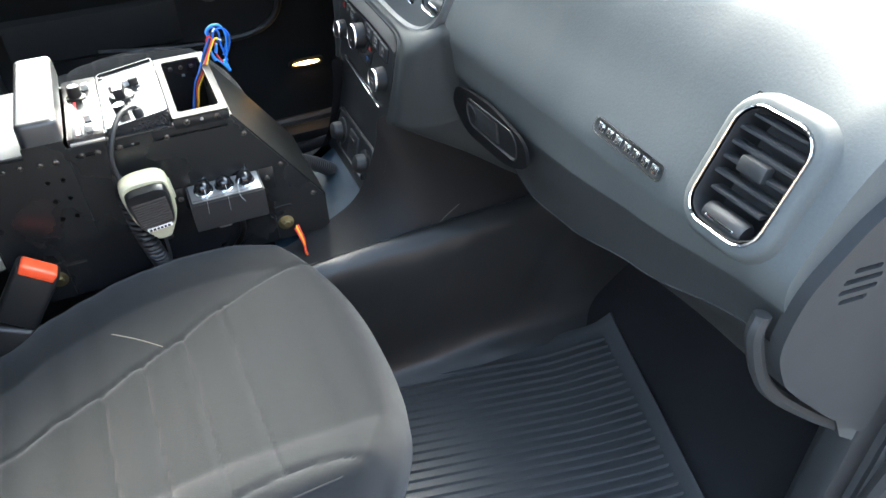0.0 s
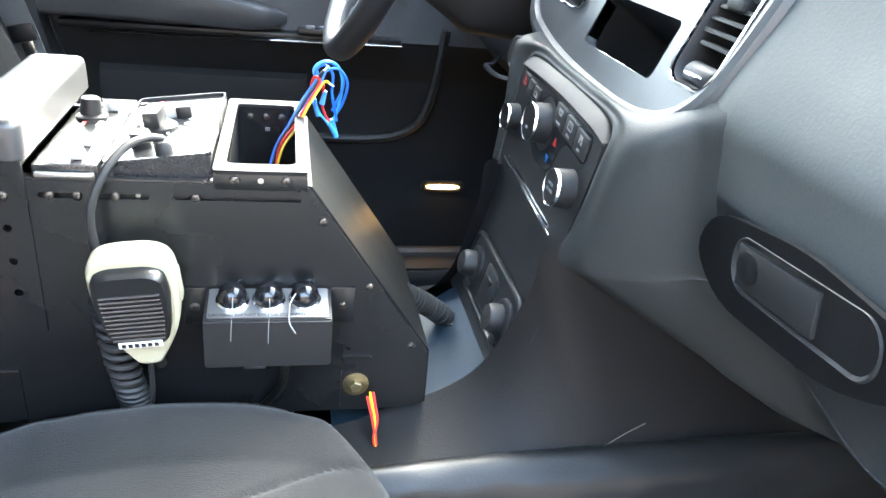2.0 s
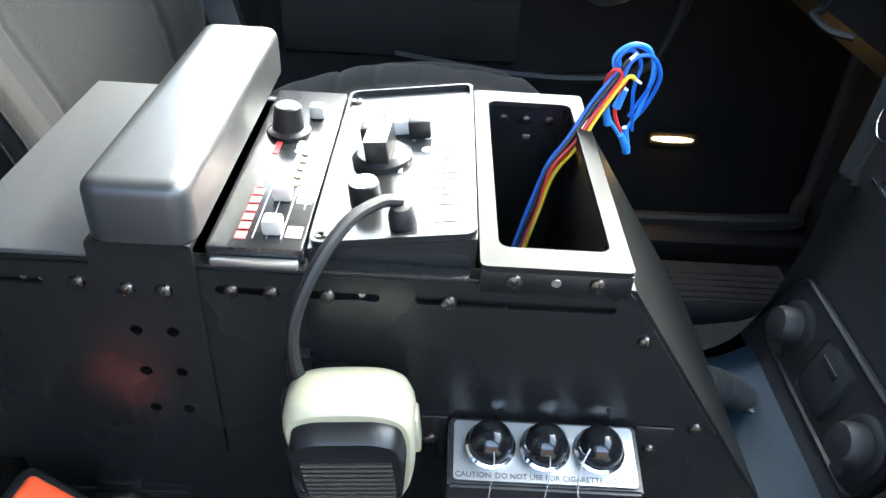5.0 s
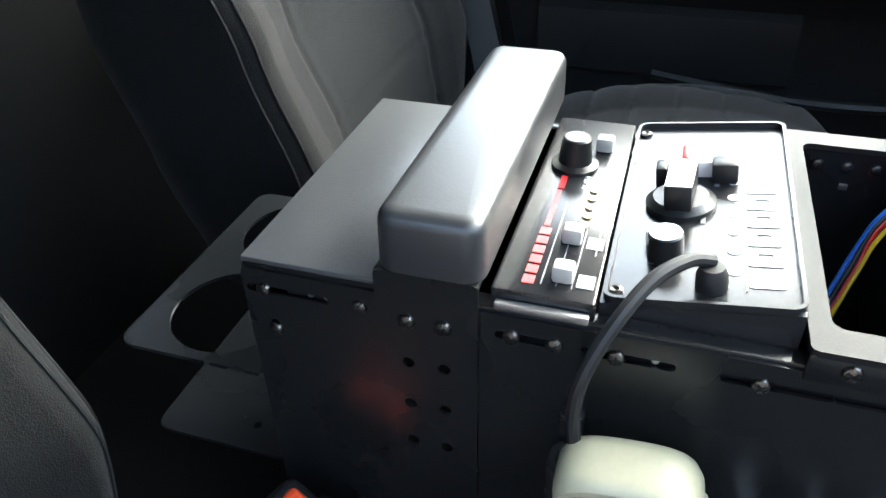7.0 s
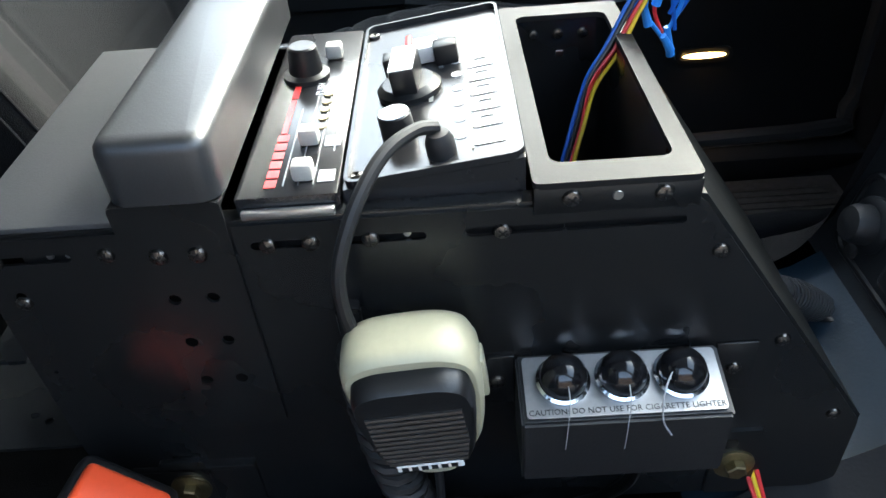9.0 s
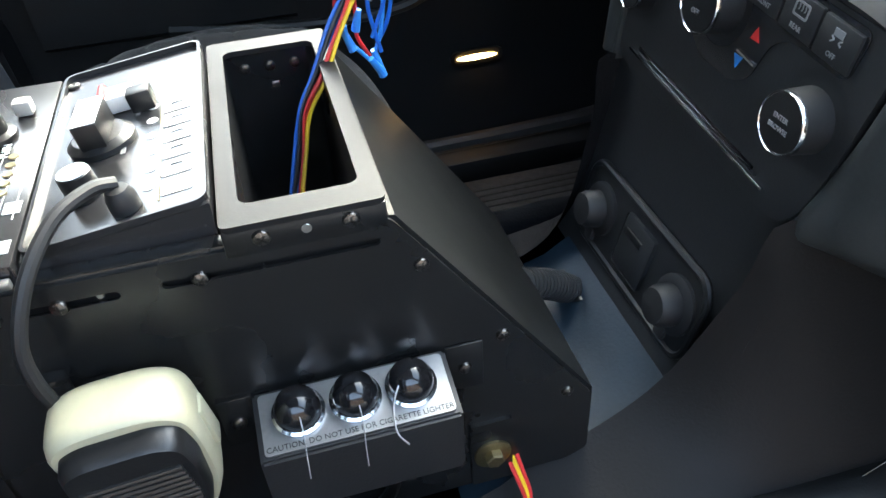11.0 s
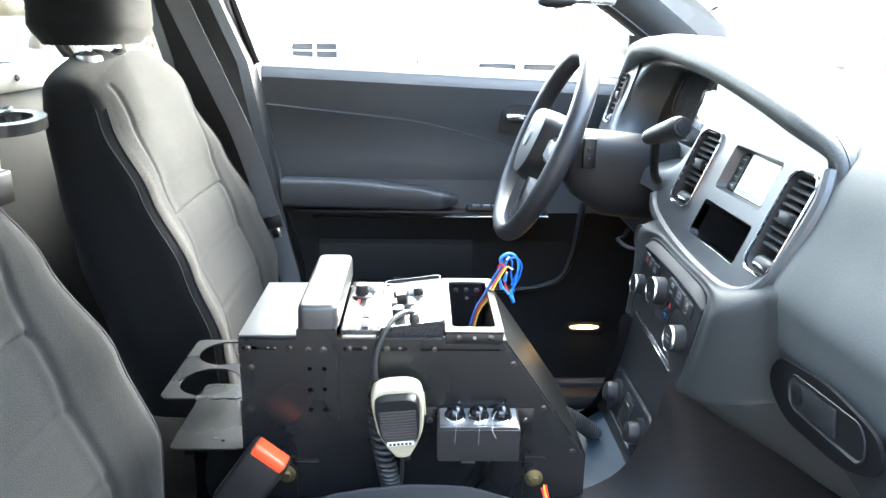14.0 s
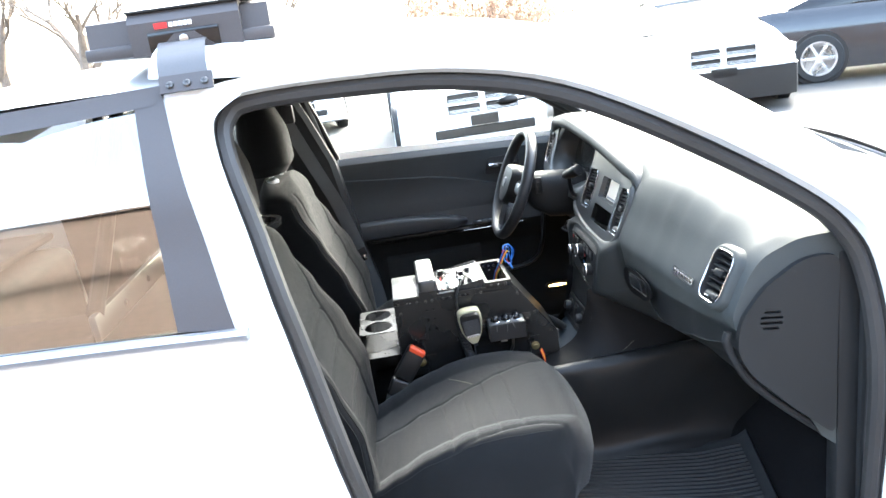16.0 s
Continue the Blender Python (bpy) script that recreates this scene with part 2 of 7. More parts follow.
def round_poly(pts, r, n=4):
    """A polygon of 2D points with its corners rounded by r."""
    out = []
    for i, p in enumerate(pts):
        p, a, b = Vector(p), Vector(pts[i - 1]), Vector(pts[(i + 1) % len(pts)])
        q0 = p + (a - p).normalized() * min(r, (a - p).length * 0.45)
        q1 = p + (b - p).normalized() * min(r, (b - p).length * 0.45)
        for s in range(n + 1):
            t = s / n
            out.append(tuple((1 - t) ** 2 * q0 + 2 * t * (1 - t) * p + t * t * q1))
    return out


def plate(bm, outer, holes, thick, m=None):
    """A flat sheet with holes, in its own xy plane, thick along z."""
    b = bmesh.new()
    edges = []
    for ring in [outer] + list(holes):
        vs = [b.verts.new((p[0], p[1], 0)) for p in ring]
        edges += [b.edges.new((vs[i], vs[(i + 1) % len(vs)])) for i in range(len(vs))]
    faces = [g for g in bmesh.ops.triangle_fill(b, edges=edges, use_beauty=True)["geom"] if isinstance(g, bmesh.types.BMFace)]
    out = bmesh.ops.extrude_face_region(b, geom=faces)
    bmesh.ops.translate(b, verts=[v for v in out["geom"] if isinstance(v, bmesh.types.BMVert)], vec=(0, 0, thick))
    bmesh.ops.recalc_face_normals(b, faces=b.faces)
    return add(bm, b, m)


def circle(cx, cy, r, n=20):
    return [(cx + r * math.cos(2 * math.pi * i / n), cy + r * math.sin(2 * math.pi * i / n)) for i in range(n)]


def slot(cx, cy, w, h, n=5):
    return [(cx + p, cy + q) for p, q in rrect(w, h, h / 2 - 1e-5, n)]


def frame_of(origin, xa, ya):
    """A pose whose local x and y run along xa and ya."""
    x = Vector(xa).normalized()
    z = x.cross(Vector(ya)).normalized()
    y = z.cross(x)
    return Matrix.Translation(origin) @ Matrix((x, y, z)).transposed().to_4x4()


XZ = Matrix(((1, 0, 0, 0), (0, 0, -1, 0), (0, 1, 0, 0), (0, 0, 0, 1)))  # local xy to the plane of x and z, thick towards -y


def words(name, text, size, m, material, parent, depth=0.0002, align='CENTER'):
    """Raised lettering in the built-in font, as a mesh."""
    cu = bpy.data.curves.new(name, 'FONT')
    cu.body, cu.size, cu.extrude, cu.align_x, cu.align_y, cu.resolution_u = text, size, depth, align, 'CENTER', 2
    tmp = bpy.data.objects.new(name, cu)
    scene.collection.objects.link(tmp)
    bpy.context.view_layer.update()
    me = bpy.data.meshes.new_from_object(tmp.evaluated_get(bpy.context.evaluated_depsgraph_get()))
    bpy.data.objects.remove(tmp)
    me.transform(m)
    me.materials.clear()
    me.materials.append(material)
    ob = new(name, me)
    ob.parent = parent
    ob.matrix_parent_inverse = parent.matrix_world.inverted()
    return ob


def lerp(table, x):
    """Straight-line lookup in a table of (x, value...) rows."""
    for a, b in zip(table, table[1:]):
        if x <= b[0]:
            t = max(0.0, (x - a[0]) / (b[0] - a[0]))
            t = t * t * (3 - 2 * t) * 0.5 + t * 0.5
            return [p + (q - p) * t for p, q in zip(a[1:], b[1:])]
    return list(table[-1][1:])


SCREW = None


def screw(parent, at, normal, r=0.0042, turn=0.0):
    """A pan-head cross screw under a thing."""
    global SCREW
    if SCREW is None:
        b = bmesh.new()
        lathe(b, (0, 0, 0), (0, 0, 1), [(0, 1.0), (0.12, 1.0), (0.4, 0.85), (0.55, 0.5), (0.58, 0)], 14)
        for a in (0, 90):
            c = bmesh.new()
            bx(c, -0.62, 0.62, -0.11, 0.11, 0.3, 0.62, m=pose(0, 0, 0, 0, 0, a))
            for f in c.faces:
                f.material_index = 1
            add(b, c)
        SCREW = part("screw", b, [SCREWM, BLACK])
        me = SCREW.data
        bpy.data.objects.remove(SCREW)
        SCREW = me
    ob = new("screw", SCREW)
    ob.parent = parent
    ob.matrix_parent_inverse = parent.matrix_world.inverted()
    ob.matrix_basis = Matrix.Translation(at) @ Vector(normal).to_track_quat("Z", "Y").to_matrix().to_4x4() @ pose(0, 0, 0, 0, 0, turn) @ Matrix.Diagonal((r, r, r, 1))
    return ob


CY = 0.09  # the car's middle plane
GROUND = -0.12

# ---- ground and car shell ----
bm = bmesh.new()
bx(bm, -400, 400, -400, 400, GROUND - 0.3, GROUND)
tagged(part("ground", bm, ASPHALT, smooth=False), "grey worn asphalt of the parking lot", "ground", kind="structure")

car = thing("patrol_car", (0, CY, GROUND), "white four-door sedan with its front passenger doorway open", "car")


def side_y(z):
    """How far the outer skin stands from the middle plane at a height."""
    return lerp([(0.0, 0.80), (0.25, 0.86), (0.6, 0.88), (0.9, 0.845), (1.10, 0.79), (1.33, 0.70), (1.40, 0.62)], z)[0]


DOORWAY = [(-0.395, 0.20), (-0.405, 0.44), (-0.464, 0.776), (-0.519, 1.038), (-0.552, 1.19), (-0.541, 1.243), (-0.494, 1.263), (-0.324, 1.262), (-0.131, 1.247), (0.062, 1.198), (0.26, 1.094), (0.463, 0.962), (0.549, 0.878), (0.585, 0.794), (0.603, 0.637), (0.607, 0.275), (0.59, 0.17), (0.50, 0.13), (-0.30, 0.13), (-0.37, 0.15)]


def ring3(pts, k, off):
    line = smooth_line([(x, 0, z) for x, z in pts + pts[:1]], k)[:-1]
    c = Vector((0.03, 0, 0.7))
    return [(p + (p - c).normalized() * off) for p in line]


def at_skin(p, sgn, inset):
    return Vector((p.x, CY + sgn * (side_y(p.z) - inset), p.z))


def doorway(sgn, name, paint):
    """Body frame around a front doorway: a white flange and a tubular seal."""
    rings = []
    for off, inset in ((0.0, 0.09), (0.012, 0.06), (0.022, 0.045), (0.03, 0.02), (0.05, 0.004), (0.062, 0.010)):
        rings.append([at_skin(p, sgn, inset) for p in ring3(DOORWAY, 4, off)])
    b = bmesh.new()
    vs = [[b.verts.new(p) for p in r] for r in rings]
    for a, c in zip(vs, vs[1:]):
        for i in range(len(a)):
            b.faces.new((a[i], a[(i + 1) % len(a)], c[(i + 1) % len(a)], c[i])).material_index = 0 if c in vs[3:] else 1
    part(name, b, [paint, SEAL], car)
    b = bmesh.new()
    line = [at_skin(p, sgn, 0.062) for p in ring3(DOORWAY, 4, 0.004)]
    tube(b, line + line[:2], 0.017, 10, 0, up=(0, 1, 0))
    part("door_seal", b, SEAL, car, "black rubber door seal")


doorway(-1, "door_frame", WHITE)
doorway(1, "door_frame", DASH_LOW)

# outer skin beside, above and behind the passenger doorway

def skin(name, outer, material, sgn=-1, inset=0.0, label=""):
    """A curved body panel between the doorway's edge and an outer line, both of (x, z)."""
    b = bmesh.new()
    vs = []
    for s in range(7):
        row = []
        for p, q in zip(*outer):
            x, z = p[0] + (q[0] - p[0]) * s / 6, p[1] + (q[1] - p[1]) * s / 6
            row.append(b.verts.new((x, CY + sgn * (side_y(z) - inset), z)))
        vs.append(row)
    for a, c in zip(vs, vs[1:]):
        for i in range(len(a) - 1):
            b.faces.new((a[i], a[i + 1], c[i + 1], c[i]))
    return part(name, b, material, car, label)


def dens(pts, k=4):
    return [(p.x, p.z) for p in smooth_line([(x, 0, z) for x, z in pts], k)]


for sgn in (-1, 1):
    # B-pillar skin and rocker
    skin("b_pillar_skin", (dens([(-0.406, 0.13), (-0.425, 0.44), (-0.481, 0.776), (-0.537, 1.038), (-0.570, 1.19), (-0.559, 1.25), (-0.506, 1.285)]), dens([(-0.52, 0.13), (-0.526, 0.44), (-0.558, 0.776), (-0.604, 1.038), (-0.631, 1.19), (-0.643, 1.29), (-0.62, 1.325)])), WHITE, sgn, 0.012)
    skin("rocker_panel", (dens([(-0.50, 0.14), (-0.2, 0.105), (0.2, 0.10), (0.5, 0.10), (0.70, 0.15)]), dens([(-0.5, 0.02), (-0.2, 0.02), (0.2, 0.02), (0.5, 0.02), (0.70, 0.02)])), WHITE, sgn, 0.004)
    # cant rail and A-pillar, rolling onto the roof
    b = bmesh.new()
    rows = []
    for x, z in dens([(-0.66, 1.335), (-0.478, 1.315), (-0.30, 1.312), (-0.12, 1.296), (0.085, 1.245), (0.29, 1.138), (0.49, 1.005), (0.60, 0.92), (0.66, 0.85)]):
        w = side_y(z)
        rows.append([b.verts.new((x + dx, CY + sgn * (w - dy), z + dz)) for dx, dy, dz in ((0, 0.0, -0.004), (0.004, 0.006, 0.016), (0.01, 0.025, 0.036), (0.018, 0.055, 0.052), (0.028, 0.10, 0.064))])
    for a, c in zip(rows, rows[1:]):
        for i in range(4):
            b.faces.new((a[i], a[i + 1], c[i + 1], c[i]))
    part("cant_rail", b, WHITE, car)
    b = bmesh.new()
    rows = []
    for x, z in dens([(-0.66, 1.325), (-0.478, 1.295), (-0.30, 1.292), (-0.12, 1.276), (0.085, 1.22), (0.29, 1.108), (0.49, 0.975), (0.60, 0.90), (0.68, 0.82)]):
        w = side_y(z)
        rows.append([b.verts.new((x + dx, CY + sgn * (w - dy), z + dz)) for dx, dy, dz in ((0, 0.095, -0.03), (0.0, 0.12, -0.015), (0.01, 0.135, 0.01), (0.02, 0.135, 0.03))])
    for a, c in zip(rows, rows[1:]):
        for i in range(3):
            b.faces.new((a[i], a[i + 1], c[i + 1], c[i]))
    part("a_pillar_trim", b, mat("pillar_trim_grey", (0.034, 0.036, 0.036), 0.7, grain=400, bump=0.3), car)
    # front wing behind the wheel, ahead of the doorway
    skin("front_wing", (dens([(0.655, 0.13), (0.655, 0.30), (0.65, 0.637), (0.632, 0.80), (0.61, 0.88)]), dens([(2.15, 0.13), (2.2, 0.30), (2.22, 0.60), (2.2, 0.72), (1.9, 0.80)])), WHITE, sgn)

# roof
b = bmesh.new()
rows = []
for i in range(15):
    x = -1.5 + i * 0.118
    crown = 1.372 - 0.10 * max(0, (x + 0.30) / 0.45) ** 2 - 0.10 * max(0, (-0.95 - x) / 0.5) ** 2
    rows.append([b.verts.new((x, CY + v * 0.645, crown - 0.045 * v * v - 0.012 * v ** 8)) for v in [j / 8 - 1 for j in range(17)]])
for a, c in zip(rows, rows[1:]):
    for i in range(16):
        b.faces.new((a[i], a[i + 1], c[i + 1], c[i]))
part("roof", b, WHITE, car)
b = bmesh.new()
rows = []
for i in range(15):
    x = -1.5 + i * 0.118
    crown = 1.34 - 0.10 * max(0, (x + 0.30) / 0.45) ** 2 - 0.10 * max(0, (-0.95 - x) / 0.5) ** 2
    rows.append([b.verts.new((x, CY + v * 0.60, crown - 0.05 * v * v)) for v in [j / 8 - 1 for j in range(17)]])
for a, c in zip(rows, rows[1:]):
    for i in range(16):
        b.faces.new((a[i], a[i + 1], c[i + 1], c[i]))
part("headliner", b, LINER, car)

# windscreen and its lower black edge
b = bmesh.new()
rows = []
for i in range(7):
    t = i / 6
    rows.append([b.verts.new((0.13 + 0.86 * t - 0.10 * v * v * (0.5 + 0.5 * t), CY + v * (0.585 + 0.16 * t), 1.295 - 0.40 * t - 0.035 * v * v)) for v in [j / 6 - 1 for j in range(13)]])
for a, c in zip(rows, rows[1:]):
    for i in range(12):
        b.faces.new((a[i], a[i + 1], c[i + 1], c[i]))
ws = part("windscreen", b, GLASS, car, "clear curved windscreen glass")
ws.visible_shadow = False

# bonnet with its shut line and the cowl under the windscreen
b = bmesh.new()
rows = []
for i in range(9):
    x = 0.98 + i * 0.16
    rows.append([b.verts.new((x - 0.10 * v * v * (1 - i / 8), CY + v * (0.80 - 0.02 * i / 8), 0.905 - 0.018 * i - 0.004 * i * i * 0.5 - 0.05 * v * v)) for v in [j / 8 - 1 for j in range(17)]])
for a, c in zip(rows, rows[1:]):
    for i in range(16):
        b.faces.new((a[i], a[i + 1], c[i + 1], c[i]))
part("bonnet", b, WHITE, car)
b = bmesh.new()
tube(b, [(0.88, CY - 0.76, 0.865), (0.96, CY - 0.4, 0.90), (0.99, CY, 0.915), (0.96, CY + 0.4, 0.90), (0.88, CY + 0.76, 0.865)], 0.022, 8, flat=0.6)
part("cowl", b, BLACK, car, "black plastic cowl")

# rear doors, closed: lower skin, black window frame, glass, belt moulding
for sgn in (-1, 1):
    skin("rear_door", (dens([(-0.512, 0.13), (-0.518, 0.44), (-0.552, 0.776), (-0.566, 0.885)]), dens([(-1.55, 0.13), (-1.55, 0.44), (-1.55, 0.776), (-1.55, 0.92)])), WHITE, sgn, 0.002)
    lower = dens([(-0.575, 0.90), (-0.604, 1.06), (-0.629, 1.2), (-0.643, 1.315)])
    skin("window_frame", (lower, dens([(-0.672, 0.912), (-0.680, 1.06), (-0.688, 1.2), (-0.692, 1.283)])), TRIMBLK, sgn, 0.004, "matte black window frame")
    skin("window_frame", (dens([(-0.63, 1.318), (-0.8, 1.312), (-1.05, 1.30), (-1.3, 1.24)]), dens([(-0.66, 1.285), (-0.8, 1.278), (-1.05, 1.262), (-1.3, 1.20)])), TRIMBLK, sgn, 0.003, "matte black window frame")
    g = skin("rear_glass", (dens([(-0.665, 0.91), (-0.67, 1.06), (-0.678, 1.2), (-0.68, 1.285)]), dens([(-1.5, 0.93), (-1.45, 1.02), (-1.4, 1.11), (-1.3, 1.20)])), TINT, sgn, 0.012, "closed rear window glass")
    g.visible_shadow = False
    b = bmesh.new()
    tube(b, [(x, CY + sgn * (side_y(0.9) + 0.004), z) for x, z in ((-0.553, 0.893), (-0.8, 0.905), (-1.1, 0.915), (-1.5, 0.925))], 0.016, 8, flat=0.7)
    part("belt_moulding", b, SILVERTRIM, car, "satin silver belt moulding")
    b = bmesh.new()
    loft(b, [[Vector((x, CY + sgn * y, z)) for y, z in ((0.80, 0.13), (0.835, 0.45), (0.80, 0.80), (0.79, 0.90), (0.825, 0.905))] for x in (-1.54, -1.2, -0.9, -0.60)], closed=False, caps=False)
    part("rear_door_trim", b, BLACK, car, "black rear door trim")
    # rear quarter and tail of the shell
    skin("rear_quarter", (dens([(-1.56, 0.13), (-1.56, 0.44), (-1.56, 0.776), (-1.56, 0.93)]), dens([(-2.6, 0.2), (-2.65, 0.44), (-2.65, 0.7), (-2.6, 0.86)])), WHITE, sgn, 0.002)
    skin("c_pillar", (dens([(-1.30, 1.315), (-1.31, 1.23), (-1.45, 1.02), (-1.52, 0.92)]), dens([(-1.55, 1.30), (-1.7, 1.18), (-1.95, 1.0), (-2.1, 0.90)])), WHITE, sgn, 0.004)

# floor pan, sills and firewall
b = bmesh.new()
rows = []
for x, z in ((-1.6, 0.10), (-0.5, 0.085), (0.46, 0.082), (0.58, 0.10), (0.72, 0.22), (0.86, 0.38), (0.92, 0.60), (0.94, 0.86)):
    rows.append([b.verts.new((x, y, z)) for y in (CY - 0.75, CY - 0.4, CY, CY + 0.4, CY + 0.835)])
for a, c in zip(rows, rows[1:]):
    for i in range(4):
        b.faces.new((a[i], a[i + 1], c[i + 1], c[i]))
part("floor_carpet", b, CARPET, car, "black carpeted floor and toe board")
for sgn in (-1, 1):
    b = bmesh.new()
    bx(b, -0.45, 0.62, CY + sgn * 0.70, CY + sgn * 0.80, 0.03, 0.125, 0.012)
    part("sill_plate", b, RUBBER, car, "black plastic sill plate")
    b = bmesh.new()
    bx(b, 0.60, 0.95, CY + sgn * 0.70, CY + sgn * 0.78, 0.05, 0.86, 0.01)
    part("kick_panel", b, DASH_LOW, car)

# tail, nose and wheels that close the car
b = bmesh.new()
rows = []
for x, z, w in ((-1.46, 1.318, 0.60), (-1.75, 1.19, 0.62), (-2.08, 0.985, 0.66)):
    rows.append([Vector((x, CY + v * w, z - 0.03 * v * v)) for v in [j / 6 - 1 for j in range(13)]])
loft(b, rows, closed=False, caps=False)
g = part("rear_screen", b, TINT, car, "tinted rear screen")
g.visible_shadow = False
b = bmesh.new()
rows = []
for x, z in ((-2.06, 0.985), (-2.2, 0.965), (-2.5, 0.955), (-2.62, 0.95), (-2.655, 0.92), (-2.66, 0.70), (-2.69, 0.60), (-2.69, 0.36), (-2.64, 0.28)):
    rows.append([Vector((x + 0.05 * v ** 4, CY + v * (0.70 if z > 0.93 else 0.845), z - 0.03 * v * v * (1 if z > 0.9 else 0))) for v in [j / 6 - 1 for j in range(13)]])
loft(b, rows, closed=False, caps=False)
part("boot_lid", b, WHITE, car)
b = bmesh.new()
rows = []
for x, z in ((2.24, 0.70), (2.30, 0.66), (2.33, 0.60), (2.34, 0.40), (2.30, 0.22), (2.2, 0.16)):
    rows.append([Vector((x - 0.14 * v ** 4, CY + v * 0.83, z - 0.03 * v * v)) for v in [j / 6 - 1 for j in range(13)]])
loft(b, rows, closed=False, caps=False)
part("front_bumper", b, WHITE, car)
for wx in (1.14, -1.93):
    for sgn in (-1, 1):
        o, ax = (wx, CY + sgn * 0.70, GROUND + 0.345), (0, sgn, 0)
        b = bmesh.new()
        lathe(b, o, ax, [(0.0, 0.20), (0.0, 0.32), (0.02, 0.345), (0.15, 0.345), (0.18, 0.325), (0.18, 0.24), (0.16, 0.235), (0.16, 0.0)], 36)
        w_ = part("wheel", b, TYRE, car, "black tyre")
        b = bmesh.new()
        lathe(b, o, ax, [(0.162, 0.235), (0.186, 0.232), (0.186, 0.215), (0.17, 0.20), (0.175, 0.06), (0.186, 0.05), (0.186, 0.0)], 36)
        part("rim", b, RIM, w_)

# ---- dashboard ----
DASH_MID = mat("glove_box_skin", (0.030, 0.0325, 0.032), 0.5, grain=330, bump=0.5, dist=0.0008, spec=0.4)
dash = thing("dashboard", (0.6, CY, 0.5), "dark grey moulded dashboard below the windscreen", "dashboard")


def dash_pts(y):
    """Section of the dashboard across the car at y, from the underside over the face to the windscreen."""
    xl, zl, xm, xf, zt = lerp([(-0.70, 0.355, 0.665, 0.35, 0.350, 0.868), (-0.64, 0.352, 0.660, 0.345, 0.338, 0.885), (-0.5, 0.342, 0.622, 0.332, 0.328, 0.912), (-0.38, 0.336, 0.595, 0.324, 0.321, 0.925), (-0.30, 0.332, 0.590, 0.318, 0.315, 0.93), (-0.20, 0.338, 0.604, 0.314, 0.309, 0.93), (-0.12, 0.345, 0.608, 0.312, 0.304, 0.925), (-0.03, 0.345, 0.610, 0.312, 0.303, 0.925)], y)
    return [(0.86, 0.42), (0.57, 0.40), (xl + 0.10, zl - 0.08), (xl + 0.012, zl - 0.012), (xl + 0.004, zl), (xm + 0.004, 0.5 * zl + 0.366), (xm - 0.6 * (xm - xf), 0.714), (xf, 0.738), (xf + 0.012, 0.77), (xf + 0.032, 0.81), (xf + 0.058, 0.405 + zt * 0.5), (xf + 0.095, zt - 0.014), (xf + 0.15, zt), (xf + 0.28, zt - 0.001), (0.80, zt - 0.012), (0.93, min(zt - 0.02, 0.895))]


def dash_ring(y):
    return [Vector((p.x, y, p.z)) for p in smooth_line([(x, 0, z) for x, z in dash_pts(y)], 4)]


def dash_x(y, z):
    """Where the face of the dashboard lies at a width and height."""
    r = dash_ring(y)
    for p, q in zip(r[16:40], r[17:41]):
        if min(p.z, q.z) <= z <= max(p.z, q.z):
            return p.x + (q.x - p.x) * (z - p.z) / (q.z - p.z + 1e-9)
    return r[28].x


b = bmesh.new()
loft(b, [dash_ring(-0.676 + 0.006 * i) for i in range(94)], closed=False, caps=False)
b.faces.new([b.verts.new(p) for p in dash_ring(-0.676)] + [b.verts.new((0.93, -0.676, 0.5))])
# rows below the crease take a darker dash skin: shade put into the colour
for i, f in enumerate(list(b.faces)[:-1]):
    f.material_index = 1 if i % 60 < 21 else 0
vd_inv = frame_of((0.348, -0.606, 0.796), (0.06, -1, 0), (0.5, 0, 1)).inverted()
gone = []
for f in b.faces:
    q = vd_inv @ f.calc_center_median()
    if abs(q.x) < 0.041 and abs(q.y) < 0.057 and abs(q.z) < 0.06:
        gone.append(f)
bmesh.ops.delete(b, geom=gone, context='FACES')
part("dash_panel", b, [DASH, DASH_SHADE], dash, "grey-green grained soft dash skin")


